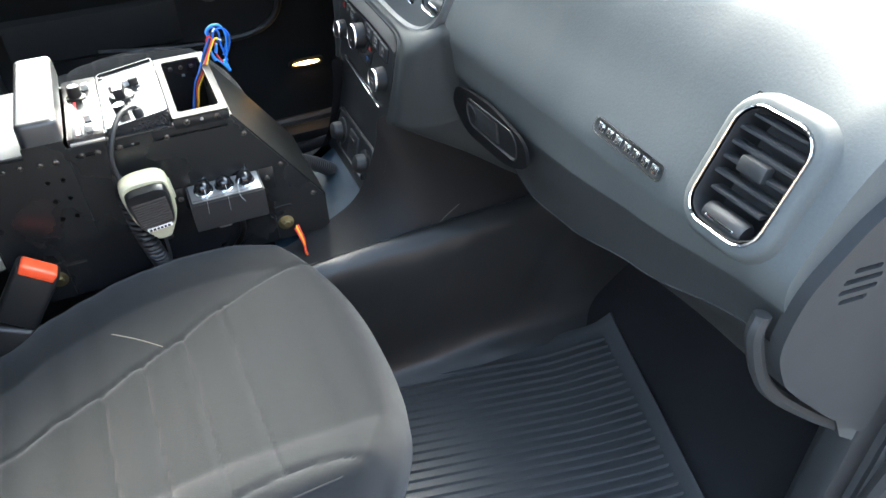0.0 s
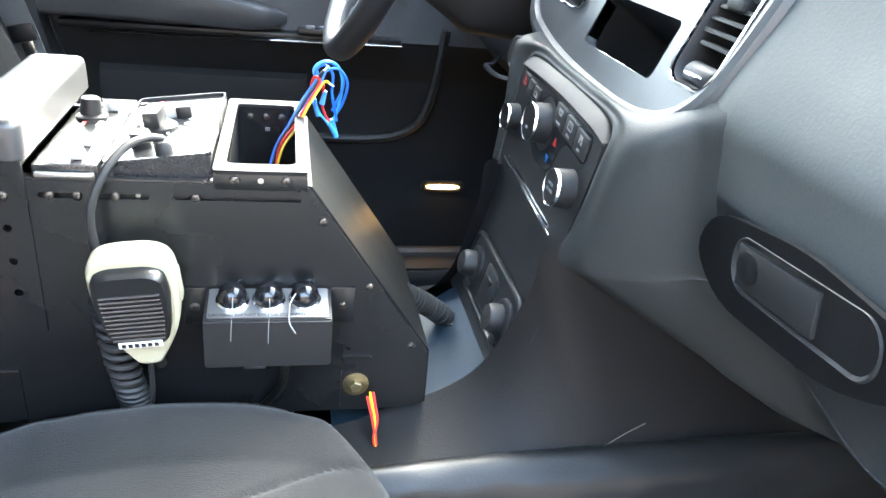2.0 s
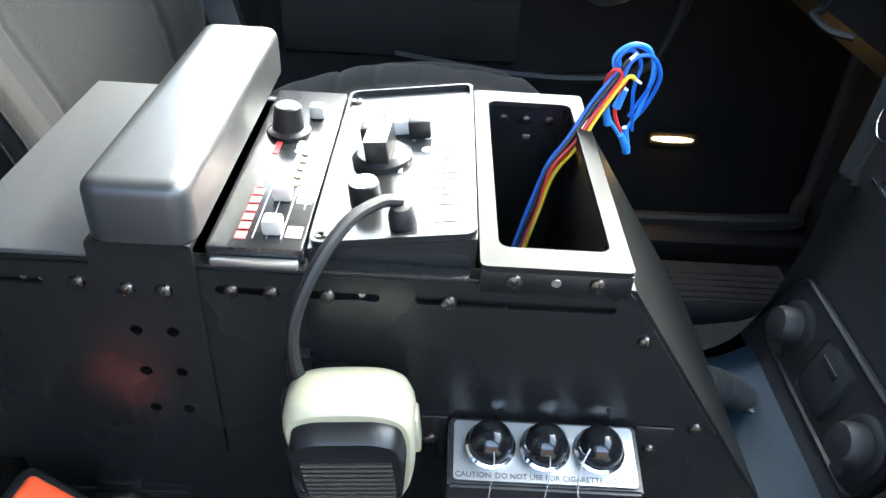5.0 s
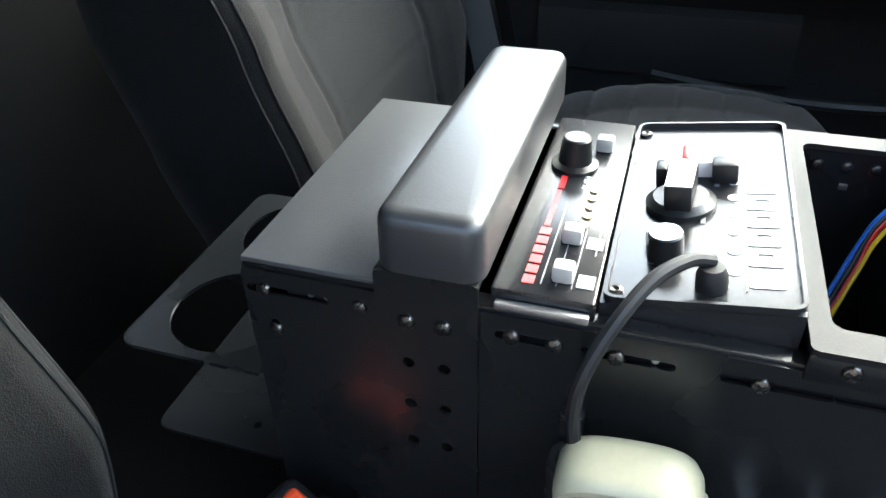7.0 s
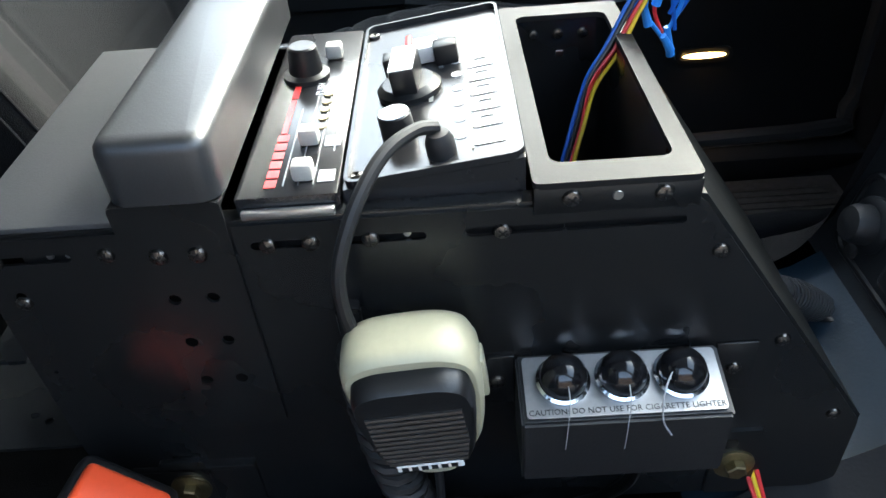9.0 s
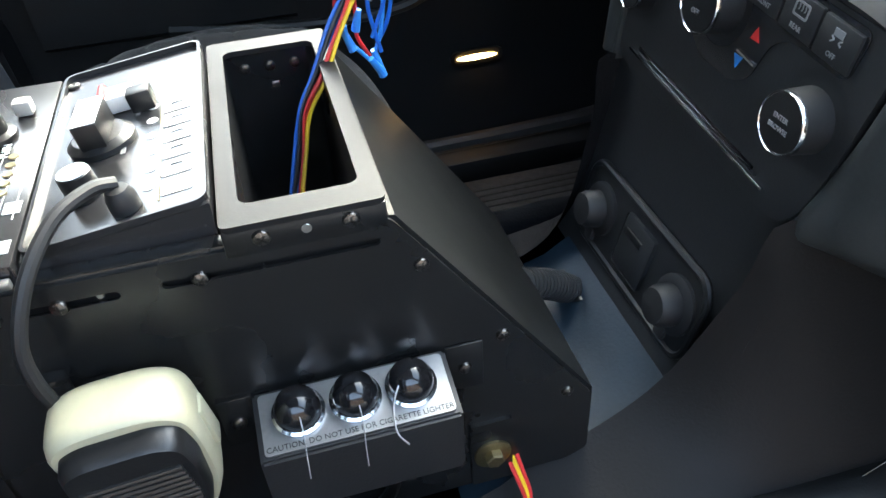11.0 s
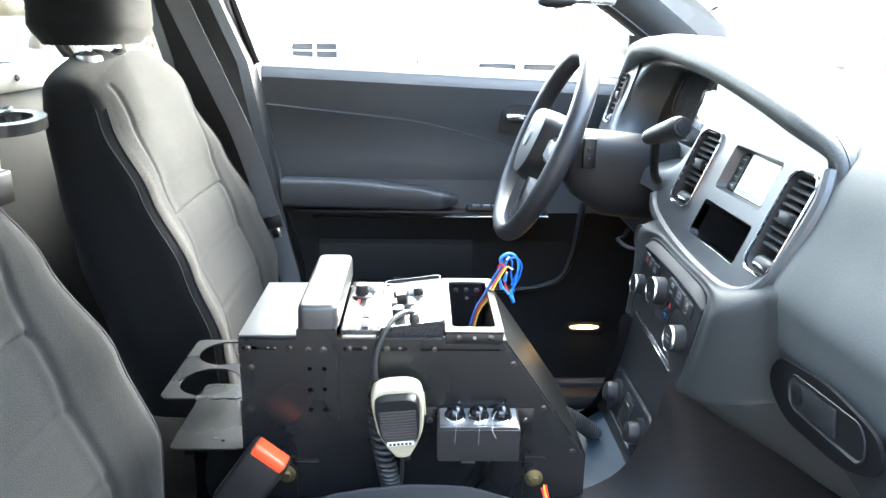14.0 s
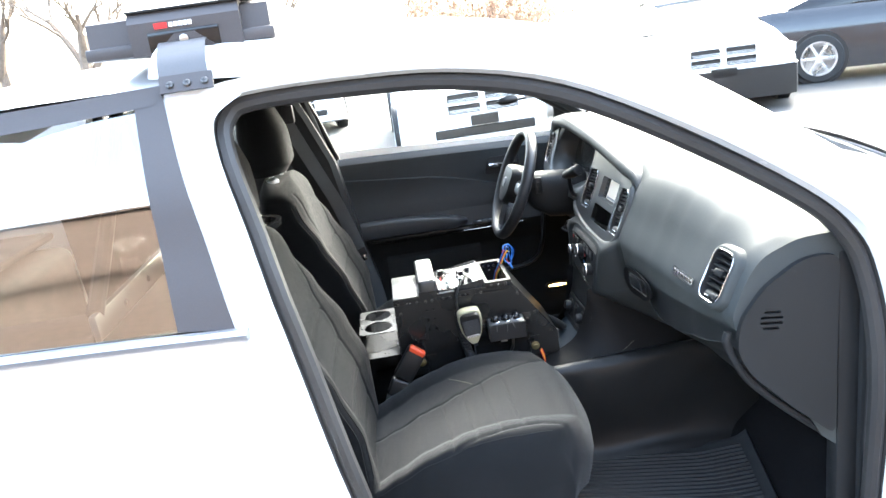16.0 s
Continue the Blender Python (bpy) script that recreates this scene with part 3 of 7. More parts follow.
# skin that wraps the control panel: from the glove box round the panel's edge, over its top to the starter button
edge = dash_pts(-0.118)
wrap = []
for k, (x, y, z) in enumerate(((0.86, -0.046, 0.30), (0.52, -0.046, 0.420), (0.345, -0.020, 0.512), (0.272, -0.012, 0.556), (0.2480, -0.005, 0.572), (0.2525, -0.013, 0.605), (0.2560, -0.0225, 0.640), (0.2600, -0.0285, 0.676))):
    wrap.append(((x, y, z), (-0.006, -0.010, 0.0), (edge[k][0], -0.118, edge[k][1]), (-0.004, -0.004, 0.0)))
wrap += [((0.2630, -0.0290, 0.690), (-0.005, -0.009, 0.003), (0.3075, -0.100, 0.7460), (-0.004, -0.003, 0.0)),
         ((0.2670, -0.0200, 0.7000), (-0.003, -0.004, 0.006), (0.3020, -0.066, 0.7310), (-0.004, 0, 0.0)),
         ((0.2700, 0.0100, 0.7040), (-0.002, 0, 0.005), (0.2960, -0.022, 0.7110), (-0.002, 0, 0.003)),
         ((0.2705, 0.0600, 0.7050), (-0.002, 0, 0.005), (0.2925, 0.047, 0.7080), (0, 0, 0.003)),
         ((0.2705, 0.1300, 0.7070), (-0.002, 0, 0.005), (0.2930, 0.147, 0.7105), (0, 0, 0.003)),
         ((0.2705, 0.1950, 0.7080), (-0.002, 0, 0.005), (0.2967, 0.222, 0.7170), (-0.002, 0, 0.003)),
         ((0.2680, 0.2140, 0.7020), (-0.004, 0.004, 0.003), (0.3020, 0.297, 0.7270), (-0.012, 0, 0.002)),
         ((0.2610, 0.2170, 0.6800), (-0.005, 0.006, 0.0), (0.3120, 0.312, 0.7200), (-0.014, 0, 0)),
         ((0.2550, 0.2170, 0.6400), (-0.005, 0.006, 0.0), (0.3200, 0.292, 0.6600), (-0.012, 0.004, 0)),
         ((0.2480, 0.2220, 0.5750), (-0.005, 0.006, 0.0), (0.3200, 0.270, 0.5800), (-0.012, 0.004, 0))]
lines = []
for f_ in (lambda i, c, o, m: i + Vector((0.016, 0, 0)) - c * 0.3, lambda i, c, o, m: i, lambda i, c, o, m: i + c * 0.7 + Vector((-0.0005, 0, 0)), lambda i, c, o, m: i + c + (o - i) * 0.07, lambda i, c, o, m: i + c * 1.3 + (o - i) * 0.22 + m, lambda i, c, o, m: i + (o - i) * 0.52 + c * 0.4 + m * 1.5, lambda i, c, o, m: i + (o - i) * 0.80 + Vector((0.003, 0.004, 0)) * (abs(m[2]) < 1e-6 and m[1] < 0), lambda i, c, o, m: o):
    lines.append(smooth_line([f_(*[Vector(v) for v in st]) for st in wrap], 4))
b = bmesh.new()
loft(b, [smooth_line(list(st), 4) for st in zip(*lines)], closed=False, caps=False)
# same skin as the dash, toned down: the weaker light here is in the colour
part("stack_shoulder", b, mat("shoulder_shade_skin", (0.031, 0.0334, 0.0328), 0.64, grain=420, bump=0.3, dist=0.0007, spec=0.25), dash)
b = bmesh.new()
loft(b, [[p + Vector((d_, 0.009 * i, 0)) for p in dash_ring(-0.118)[28:43]] for i, d_ in enumerate((0.0, 0.0, 0.001, 0.004, 0.010, 0.018))], closed=False, caps=False)
part("bezel_margin", b, DASH, dash)
b = bmesh.new()
rows = []
for i in range(38):
    y = -0.118 + 0.027 * i
    k = max(0.0, 1 - ((y - 0.52) / 0.24) ** 2)
    e = max(0.0, 1 - (y + 0.118) / 0.10) ** 1.5
    f_ = max(0.0, 1 - (y + 0.118) / 0.17) ** 0.6
    rows.append([Vector((x + (xe - x) * (f_ if xe < 0.4 else e), y, z + (ze - z) * (f_ if xe < 0.4 else e) + 0.034 * k * w)) for x, z, w, xe, ze in ((0.93, 0.892, 0, 0.93, 0.894), (0.80, 0.915, 0, 0.80, 0.912), (0.62, 0.93, 0.2, 0.585, 0.924), (0.50, 0.935, 0.7, 0.454, 0.924), (0.43, 0.935, 1, 0.420, 0.9195), (0.40, 0.93, 1, 0.399, 0.910), (0.42, 0.915, 1, 0.378, 0.890), (0.48, 0.90, 1, 0.362, 0.866))])
loft(b, rows, closed=False, caps=False)
part("dash_top", b, DASH, dash)
# end cap towards the doorway
b = bmesh.new()
cap = [(0.347, 0.662), (0.350, 0.70), (0.358, 0.731), (0.402, 0.788), (0.474, 0.833), (0.522, 0.838), (0.553, 0.829), (0.548, 0.442), (0.459, 0.521), (0.373, 0.608)]
slots = []
for k_ in (-1.5, -0.5, 0.5, 1.5):
    hw_ = math.sqrt(0.0245 ** 2 - (k_ * 0.0112) ** 2) - 0.001
    slots.append([(0.416 + p + 0.10 * (q + k_ * 0.0112), 0.719 + q + k_ * 0.0112 - 0.12 * p) for p, q in rrect(2 * hw_, 0.0058, 0.0028)])
plate(b, round_poly(cap, 0.022), slots, 0.014, Matrix.Translation((0, -0.674, 0)) @ XZ)
bmesh.ops.bevel(b, geom=[e for e in b.edges if len(e.link_faces) == 2 and e.calc_face_angle(0) > 1.2 and e.calc_length() > 0.004], offset=0.003, segments=2, affect='EDGES')
cap_ob = part("end_cap", b, DASH_LOW, dash, "black plastic end cap with slotted demister")
b = bmesh.new()
bx(b, 0.36, 0.47, -0.674, -0.668, 0.66, 0.75)
part("demister_backing", b, BLACK, cap_ob)
b = bmesh.new()
bx(b, 0.557, 0.605, -0.680, -0.640, 0.10, 0.835, 0.006, 2)
part("jamb_trim", b, DASH_LOW, dash)
b = bmesh.new()
tube(b, [(0.336, -0.668, 0.70), (0.334, -0.670, 0.672), (0.372, -0.670, 0.594), (0.456, -0.668, 0.508), (0.548, -0.664, 0.428)], 0.008, 8)
part("glove_box_edge", b, DASH_LOW, dash)
# recessed glove box latch
latch = frame_of((0.3075, -0.224, 0.665), (-0.02, -1, 0.10), (-0.08, 0, 1)) @ Matrix.Diagonal((0.86, 0.92, 1, 1))
drop = round_poly([(-0.128, -0.016), (-0.100, 0.024), (0.02, 0.032), (0.125, 0.016), (0.130, -0.022), (0.06, -0.046), (-0.08, -0.048)], 0.030)
b = bmesh.new()
plate(b, drop, [[(0.018 + p, -0.004 + q) for p, q in rrect(0.165, 0.044, 0.020, 8)]], 0.004, latch)
# near-black tone stands for the shadow of a deep recess
latch_ob = part("latch_surround", b, mat("latch_shade_black", (0.005, 0.005, 0.0054), 0.75, bump=0.2, spec=0.1), dash, "dark drop-shaped glove box latch surround")
b = bmesh.new()
o = [(0.018 + p, -0.004 + q) for p, q in rrect(0.165, 0.044, 0.020, 8)]
loft(b, [[latch @ Vector((p * k, q * k, z)) for p, q in o] for z, k in ((0.0045, 1.02), (0.0055, 1.0), (0.003, 0.97), (0.0022, 0.96))], caps=False)
part("latch_rim", b, DASH_LOW, latch_ob)
b = bmesh.new()
plate(b, [(p * 0.97, q * 0.97) for p, q in o], [], 0.001, latch @ Matrix.Translation((0, 0, 0.0008)))
part("latch_recess", b, BLACK, latch_ob)
b = bmesh.new()
bx(b, -0.058, 0.040, -0.022, 0.012, 0.001, 0.0055, 0.002, m=latch)
part("latch_handle", b, STACK, latch_ob)
b = bmesh.new()
lathe(b, latch @ Vector((-0.042, -0.004, 0.005)), latch.to_3x3() @ Vector((0, 0, 1)), [(0, 0.012), (0.0015, 0.012), (0.002, 0.010), (0.001, 0.003)], 18)
part("lock_cylinder", b, BLACK, latch_ob)
# emblem strip: unreadable raised letters in a chrome frame
em = frame_of((dash_x(-0.475, 0.756) - 0.003, -0.475, 0.756), (0.0, -1, 0.0), (0.34, 0.0, 1)) @ Matrix.Diagonal((0.9, 0.95, 1, 1))
b = bmesh.new()
plate(b, rrect(0.122, 0.018, 0.006), [rrect(0.119, 0.015, 0.005)], 0.003, em)
emb = part("emblem", b, CHROME, dash, "chrome emblem frame with raised bars")
b = bmesh.new()
bx(b, -0.0595, 0.0595, -0.0075, 0.0075, 0, 0.001, m=em)
part("emblem_backing", b, BLACK, emb)
for i in range(7):
    b = bmesh.new()
    bx(b, -0.054 + i * 0.016, -0.0425 + i * 0.016, -0.0050, 0.0050, 0.001, 0.0030, 0.001, m=em)
    part("emblem_bar", b, CHROME, emb)


def vent_shroud(m, w, h, parent):
    """The raised moulded lip that carries a vent on the dash skin."""
    b = bmesh.new()
    loft(b, [[m @ Vector((p, q, z)) for p, q in rrect(w + 2 * e, h + 2 * e, w * 0.3 + e, 10)] for e, z in ((-0.0012, -0.020), (-0.0010, 0.0015), (0.0008, 0.0028), (0.0045, 0.0024), (0.0075, 0.0010), (0.0105, -0.004), (0.014, -0.022))], caps=False)
    part("vent_shroud", b, DASH, parent)


SLAT = mat("vent_slat_black", (0.024, 0.025, 0.026), 0.36, grain=500, bump=0.1)


def vent(m, w, h, n, parent, knob=True):
    """An air vent: chrome ring, dark well, angled slats, a thumb knob and a wheel at the foot."""
    b = bmesh.new()
    rc = w * 0.30
    prof = ((0.0, 0.001), (0.0003, 0.005), (0.0012, 0.0060), (0.0022, 0.0050), (0.0028, 0.001))
    loft(b, [[m @ Vector((p, q, z)) for p, q in rrect(w - 2 * d, h - 2 * d, rc - d, 8)] for d, z in prof], caps=False)
    v = part("air_vent", b, CHROME, parent, "black slatted air vent with chrome ring")
    b = bmesh.new()
    o, i = rrect(w - 0.007, h - 0.007, rc - 0.003, 8), rrect(w - 0.012, h - 0.012, rc - 0.006, 8)
    loft(b, [[m @ Vector((p, q, z)) for p, q in r] for r, z in ((o, 0.003), (i, -0.004), (i, -0.040))], caps=False)
    b.faces.new([b.verts.new(m @ Vector((p, q, -0.040))) for p, q in i])
    part("vent_well", b, RUBBER, v)
    for k in range(n):
        q = -h / 2 + h * 0.28 + k * (h * 0.62 / (n - 1))
        s = w - (0.013 if 0 < k < n - 1 else 0.024)
        b = bmesh.new()
        sec = [(-0.0145, -0.0009), (-0.0145, 0.0009), (-0.002, 0.0019), (0.0, 0.0012), (0.0, -0.0012), (-0.002, -0.0019)]
        mm = m @ Matrix.Translation((0, q, -0.0015)) @ pose(0, 0, 0, 13, 0, 0)
        loft(b, [[mm @ Vector((x, yy, zz)) for zz, yy in sec] for x in (-s / 2, s / 2)])
        part("slat", b, SLAT, v)
    if knob:
        b = bmesh.new()
        bx(b, -w * 0.18, w * 0.18, -0.0075, 0.0075, -0.008, 0.005, 0.003, m=m @ Matrix.Translation((0, h * 0.06, 0)) @ pose(0, 0, 0, 10, 0, 0))
        part("thumb_knob", b, STACK, v)
    b = bmesh.new()
    lathe(b, m @ Vector((0, -h / 2 + h * 0.105, -0.0085)), m.to_3x3() @ Vector((1, 0, 0)), [(-w * 0.28, 0.0), (-w * 0.28, 0.0085), (-w * 0.24, 0.0100), (w * 0.24, 0.0100), (w * 0.28, 0.0085), (w * 0.28, 0.0)], 30)
    wh = part("shut_off_wheel", b, RUBBER, v)
    b = bmesh.new()
    bx(b, -w * 0.20, w * 0.20, -h / 2 + h * 0.080, -h / 2 + h * 0.100, 0.001, 0.0026, 0.001, m=m)
    part("wheel_mark", b, CHROME, wh)
    return v


VD = frame_of((0.348, -0.606, 0.796), (0.06, -1, 0), (0.5, 0, 1))
vent(VD, 0.078, 0.109, 6, dash)
vent_shroud(VD, 0.078, 0.109, dash)

BEZ = mat("bezel_satin_grey", (0.057, 0.060, 0.061), 0.38, grain=600, bump=0.06, spec=0.5)
# centre bezel: satin frame carrying two vents, the display and an open tray
bez = frame_of((0.336, 0.087, 0.813), (0, -1, 0), (0.40, 0.0, 1))
hood = [(-0.200, 0.03), (-0.212, -0.02), (-0.250, -0.058), (-0.272, -0.072), (-0.255, -0.085), (-0.22, -0.098), (-0.15, -0.110), (-0.06, -0.118), (0.04, -0.121), (0.10, -0.116), (0.14, -0.100), (0.166, -0.070), (0.176, -0.02), (0.177, 0.03), (0.163, 0.064), (0.135, 0.084), (0.098, 0.096), (0.0, 0.112), (-0.20, 0.135)]
VL, VR = (-0.152, 0.000), (0.136, -0.011)
SCR, TRY = (-0.003, 0.022, 0.146, 0.066), (-0.004, -0.058, 0.160, 0.054)
b = bmesh.new()
hol = [[(VL[0] + p, VL[1] + q) for p, q in rrect(0.054, 0.118, 0.015, 8)], [(VR[0] + p, VR[1] + q) for p, q in rrect(0.061, 0.127, 0.016, 8)], [(SCR[0] + p, SCR[1] + q) for p, q in rrect(SCR[2], SCR[3], 0.007)], [(TRY[0] + p, TRY[1] + q) for p, q in rrect(TRY[2], TRY[3], 0.007)]]
plate(b, round_poly(hood, 0.02), hol, -0.014, bez)
bezel = part("centre_bezel", b, BEZ, dash, "satin grey centre bezel")
b = bmesh.new()
low = [bez @ Vector((p, q, -0.004)) for p, q in hood[3:-4]]
tube(b, low, 0.0105, 10, 5)
part("bezel_rim", b, BEZ, bezel)
b = bmesh.new()
out = smooth_line([bez @ Vector((p * 1.03, q * 1.05 - 0.005, -0.004)) for p, q in hood[3:-4]], 5)
tube(b, out, 0.0024, 8, 0)
part("rim_piping", b, BLACK, bezel)
vent(bez @ Matrix.Translation((*VL, 0.003)) @ pose(0, 0, 0, 0, 9, 0), 0.060, 0.123, 9, bezel)
vent(bez @ Matrix.Translation((*VR, 0.001)), 0.067, 0.132, 9, bezel)
# recessed display
b = bmesh.new()
o = [(SCR[0] + p, SCR[1] + q) for p, q in rrect(SCR[2], SCR[3], 0.007)]
i_ = [(SCR[0] + p, SCR[1] + q) for p, q in rrect(SCR[2] - 0.010, SCR[3] - 0.008, 0.008)]
loft(b, [[bez @ Vector((p, q, z)) for p, q in r] for r, z in ((o, -0.0005), (i_, -0.016))], caps=False)
part("display_recess", b, BEZ, bezel)
b = bmesh.new()
plate(b, i_, [], -0.003, bez @ Matrix.Translation((0, 0, -0.0155)))
disp = part("display_unit", b, GLOSS, bezel, "small dashboard display, its window reflection made as a glow")
# the screen's emission stands in for the bright window it reflects
b = bmesh.new()
bx(b, -0.045, 0.039, -0.006, 0.050, -0.0154, -0.0148, m=bez)
scr = part("screen", b, SCREEN_REFLECTION, disp)
b = bmesh.new()
bx(b, -0.041, 0.035, -0.004, 0.002, -0.0147, -0.0145, m=bez)
part("status_line", b, SATIN, scr)
for sx in (-0.059, 0.053):
    for i in range(4):
        b = bmesh.new()
        bx(b, sx - 0.0105, sx + 0.0105, -0.005 + i * 0.0130, 0.0070 + i * 0.0130, -0.0155, -0.0130, 0.001, m=bez)
        bt = part("button", b, BLACK, disp)
        b = bmesh.new()
        bx(b, sx - 0.005, sx + 0.005, 0.0000 + i * 0.0130, 0.0024 + i * 0.0130, -0.0130, -0.0126, m=bez)
        part("button_mark", b, MARKG, bt)
# open tray below it
b = bmesh.new()
o = [(TRY[0] + p, TRY[1] + q) for p, q in rrect(TRY[2], TRY[3], 0.007)]
loft(b, [[bez @ Vector((p, q + 0.16 * z, z)) for p, q in o] for z in (-0.001, -0.085)], caps=False)
b.faces.new([b.verts.new(bez @ Vector((p, q - 0.0136, -0.085))) for p, q in o])
tray = part("open_tray", b, BLACK, bezel, "empty open storage tray")
b = bmesh.new()
bx(b, TRY[0] - 0.072, TRY[0] + 0.072, -0.0868, -0.0846, -0.012, -0.001, 0.0008, m=bez)
part("tray_lip", b, CHROME, tray)
b = bmesh.new()
bx(b, 0.03, 0.068, -0.096, -0.062, -0.078, -0.058, 0.004, m=bez)
part("tray_insert", b, STACK, tray)

# brow that runs from the centre bezel over the gauges
b = bmesh.new()
brow = smooth_line([(0.352, -0.093, 0.790), (0.360, -0.097, 0.830), (0.372, -0.090, 0.868), (0.374, -0.060, 0.893), (0.370, -0.012, 0.909), (0.366, 0.06, 0.927), (0.357, 0.22, 0.958), (0.346, 0.40, 0.981), (0.34, 0.52, 0.988), (0.345, 0.66, 0.976), (0.36, 0.76, 0.937), (0.355, 0.80, 0.88), (0.34, 0.815, 0.80)], 6)
rows = []
for i, p in enumerate(brow):
    d = (brow[min(i + 1, len(brow) - 1)] - brow[max(i - 1, 0)]).normalized()
    out = Vector((0.35, 0, 0)).cross(d).normalized() * -1
    if out.dot(p - Vector((p.x, 0.3, 0.84))) < 0:
        out = -out
    wd = min(1.0, 0.10 + 0.9 * i / 27)
    rows.append([p + Vector(d_) * wd + out * k_ * wd for d_, k_ in (((0.055, 0, 0), -0.024), ((-0.006, 0, 0), -0.019), ((-0.013, 0, 0), -0.016), ((-0.018, 0, 0), -0.008), ((-0.019, 0, 0), 0.002), ((-0.015, 0, 0), 0.010), ((-0.004, 0, 0), 0.016), ((0.03, 0, 0), 0.021), ((0.10, 0, -0.006), 0.023), ((0.22, 0, -0.03), 0.018))])
loft(b, rows, closed=False, caps=False)
brow_ob = part("brow", b, DASH_MID, dash, "grained brow over gauges and bezel")
b = bmesh.new()
tube(b, [r[6] + (r[7] - r[6]) * 0.1 for r in rows[8:]], 0.0012, 6, 0)
part("stitch_line", b, BLACK, brow_ob)

# gauges
clus = thing("instrument_cluster", (0.42, 0.5, 0.88), "round gauges in a dark hooded cluster", "gauges")
cl = frame_of((0.452, 0.50, 0.885), (0, -1, 0), (0.3, 0, 1))
b = bmesh.new()
plate(b, [(p, q) for p, q in rrect(0.36, 0.17, 0.05, 8)], [], -0.01, cl)
part("gauge_panel", b, BLACK, clus)
for px, r in ((-0.082, 0.070), (0.082, 0.070)):
    b = bmesh.new()
    lathe(b, cl @ Vector((px, 0, 0)), cl.to_3x3() @ Vector((0, 0, 1)), [(0.0, r), (0.02, r), (0.024, r - 0.004), (0.020, r - 0.008), (0.003, r - 0.010), (0.002, 0.0)], 32)
    g = part("gauge", b, STACK, clus, "dial with pale ring")
    b = bmesh.new()
    lathe(b, cl @ Vector((px, 0, 0.024)), cl.to_3x3() @ Vector((0, 0, 1)), [(-0.004, r), (0.001, r), (0.001, r - 0.005), (-0.004, r - 0.005), (-0.004, r)], 32)
    part("ring", b, CHROME, g)
    b = bmesh.new()
    for k in range(11):
        a = radians(220 - k * 26)
        bx(b, r * 0.62, r * 0.76, -0.0012, 0.0012, 0.003, 0.004, m=cl @ Matrix.Translation((px, 0, 0)) @ Matrix.Rotation(a, 4, 'Z'))
    part("dial_mark", b, LABELW, g)
    b = bmesh.new()
    bx(b, 0, r * 0.6, -0.0012, 0.0012, 0.004, 0.006, m=cl @ Matrix.Translation((px, 0, 0)) @ Matrix.Rotation(radians(225), 4, 'Z'))
    part("needle", b, REDP, g)
b = bmesh.new()
plate(b, rrect(0.34, 0.155, 0.05, 8), [], 0.002, cl @ Matrix.Translation((0, 0.0, 0.030)))
lens_ob = part("gauge_lens", b, pane("gauge_cover", (0.9, 0.9, 0.9), 0.16), clus, "clear glossy gauge cover")
lens_ob.visible_shadow = False
# satin binnacle that carries the bezel's face on round the gauges
def binnacle_x(y, z):
    return 0.338 + 0.40 * (z - 0.813) - 0.034 * max(0.0, (y - 0.31) / 0.44)


b = bmesh.new()
rings = []
for w, h, r, dx in ((0.44, 0.235, 0.050, 0.004), (0.392, 0.190, 0.070, 0.0), (0.376, 0.176, 0.074, 0.002), (0.366, 0.166, 0.074, 0.008), (0.350, 0.156, 0.070, 0.040), (0.342, 0.152, 0.068, 0.085)):
    rings.append([Vector((binnacle_x(0.500 - p, 0.866 + q) + dx, 0.500 - p, 0.866 + q + 0.12 * dx)) for p, q in rrect(w, h, r, 10)])
loft(b, rings, caps=False)
part("binnacle", b, BEZ, clus, "satin grey surround that sinks to the gauges")
b = bmesh.new()
tube(b, [cl @ Vector((-0.085 + 0.062 * math.cos(a), 0.010 + 0.060 * math.sin(a), 0.034)) for a in [radians(40 + 10 * k) for k in range(11)]], 0.0028, 8, 2)
part("gauge_visor", b, CHROME, clus)
# driver's side fascia round the column, with its vent
b = bmesh.new()
fasc = frame_of((0.375, 0.55, 0.80), (0, -1, 0), (0.3, 0, 1))
plate(b, round_poly([(-0.27, -0.06), (0.26, -0.10), (0.235, -0.02), (0.17, 0.02), (-0.13, 0.02), (-0.15, 0.13), (-0.25, 0.11)], 0.02), [], -0.02, fasc)
part("driver_fascia", b, DASH_MID, dash)
VDR = frame_of((0.332, 0.745, 0.872), (0.0, -1, 0), (0.3, 0, 1))
vent(VDR, 0.062, 0.112, 7, dash)
b = bmesh.new()
plate(b, rrect(0.125, 0.190, 0.03, 8), [rrect(0.060, 0.110, 0.018, 8)], -0.02, VDR @ Matrix.Translation((0, 0, -0.002)))
part("vent_surround", b, BEZ, dash, "satin grey vent surround")
b = bmesh.new()
loft(b, [[Vector((x, y, z)) for x, z in ((0.375, 0.80), (0.36, 0.70), (0.37, 0.60), (0.42, 0.55), (0.60, 0.52))] for y in (0.27, 0.5, 0.75, 0.86)], closed=False, caps=False)
part("knee_panel", b, BLACK, dash)

# lower centre stack: control panel, knobs and keys
def sp_(px, py, pz):
    return sp @ Matrix.Translation((px, py, pz))


stk = thing("centre_stack", (0.26, 0.1, 0.5), "dark centre stack with climate and radio knobs", "control panel")
sp = frame_of((0.256, 0.105, 0.64), (0, -1, 0), (0.10, 0, 1))
body = [(-0.108, 0.058), (-0.112, -0.01), (-0.116, -0.066), (0.105, -0.078), (0.118, -0.038), (0.130, 0.030), (0.131, 0.050), (0.0, 0.058)]
b = bmesh.new()
KN = ((-0.092, 0.000, 0.0160), (-0.003, 0.0215, 0.0210), (0.094, -0.0095, 0.0190))
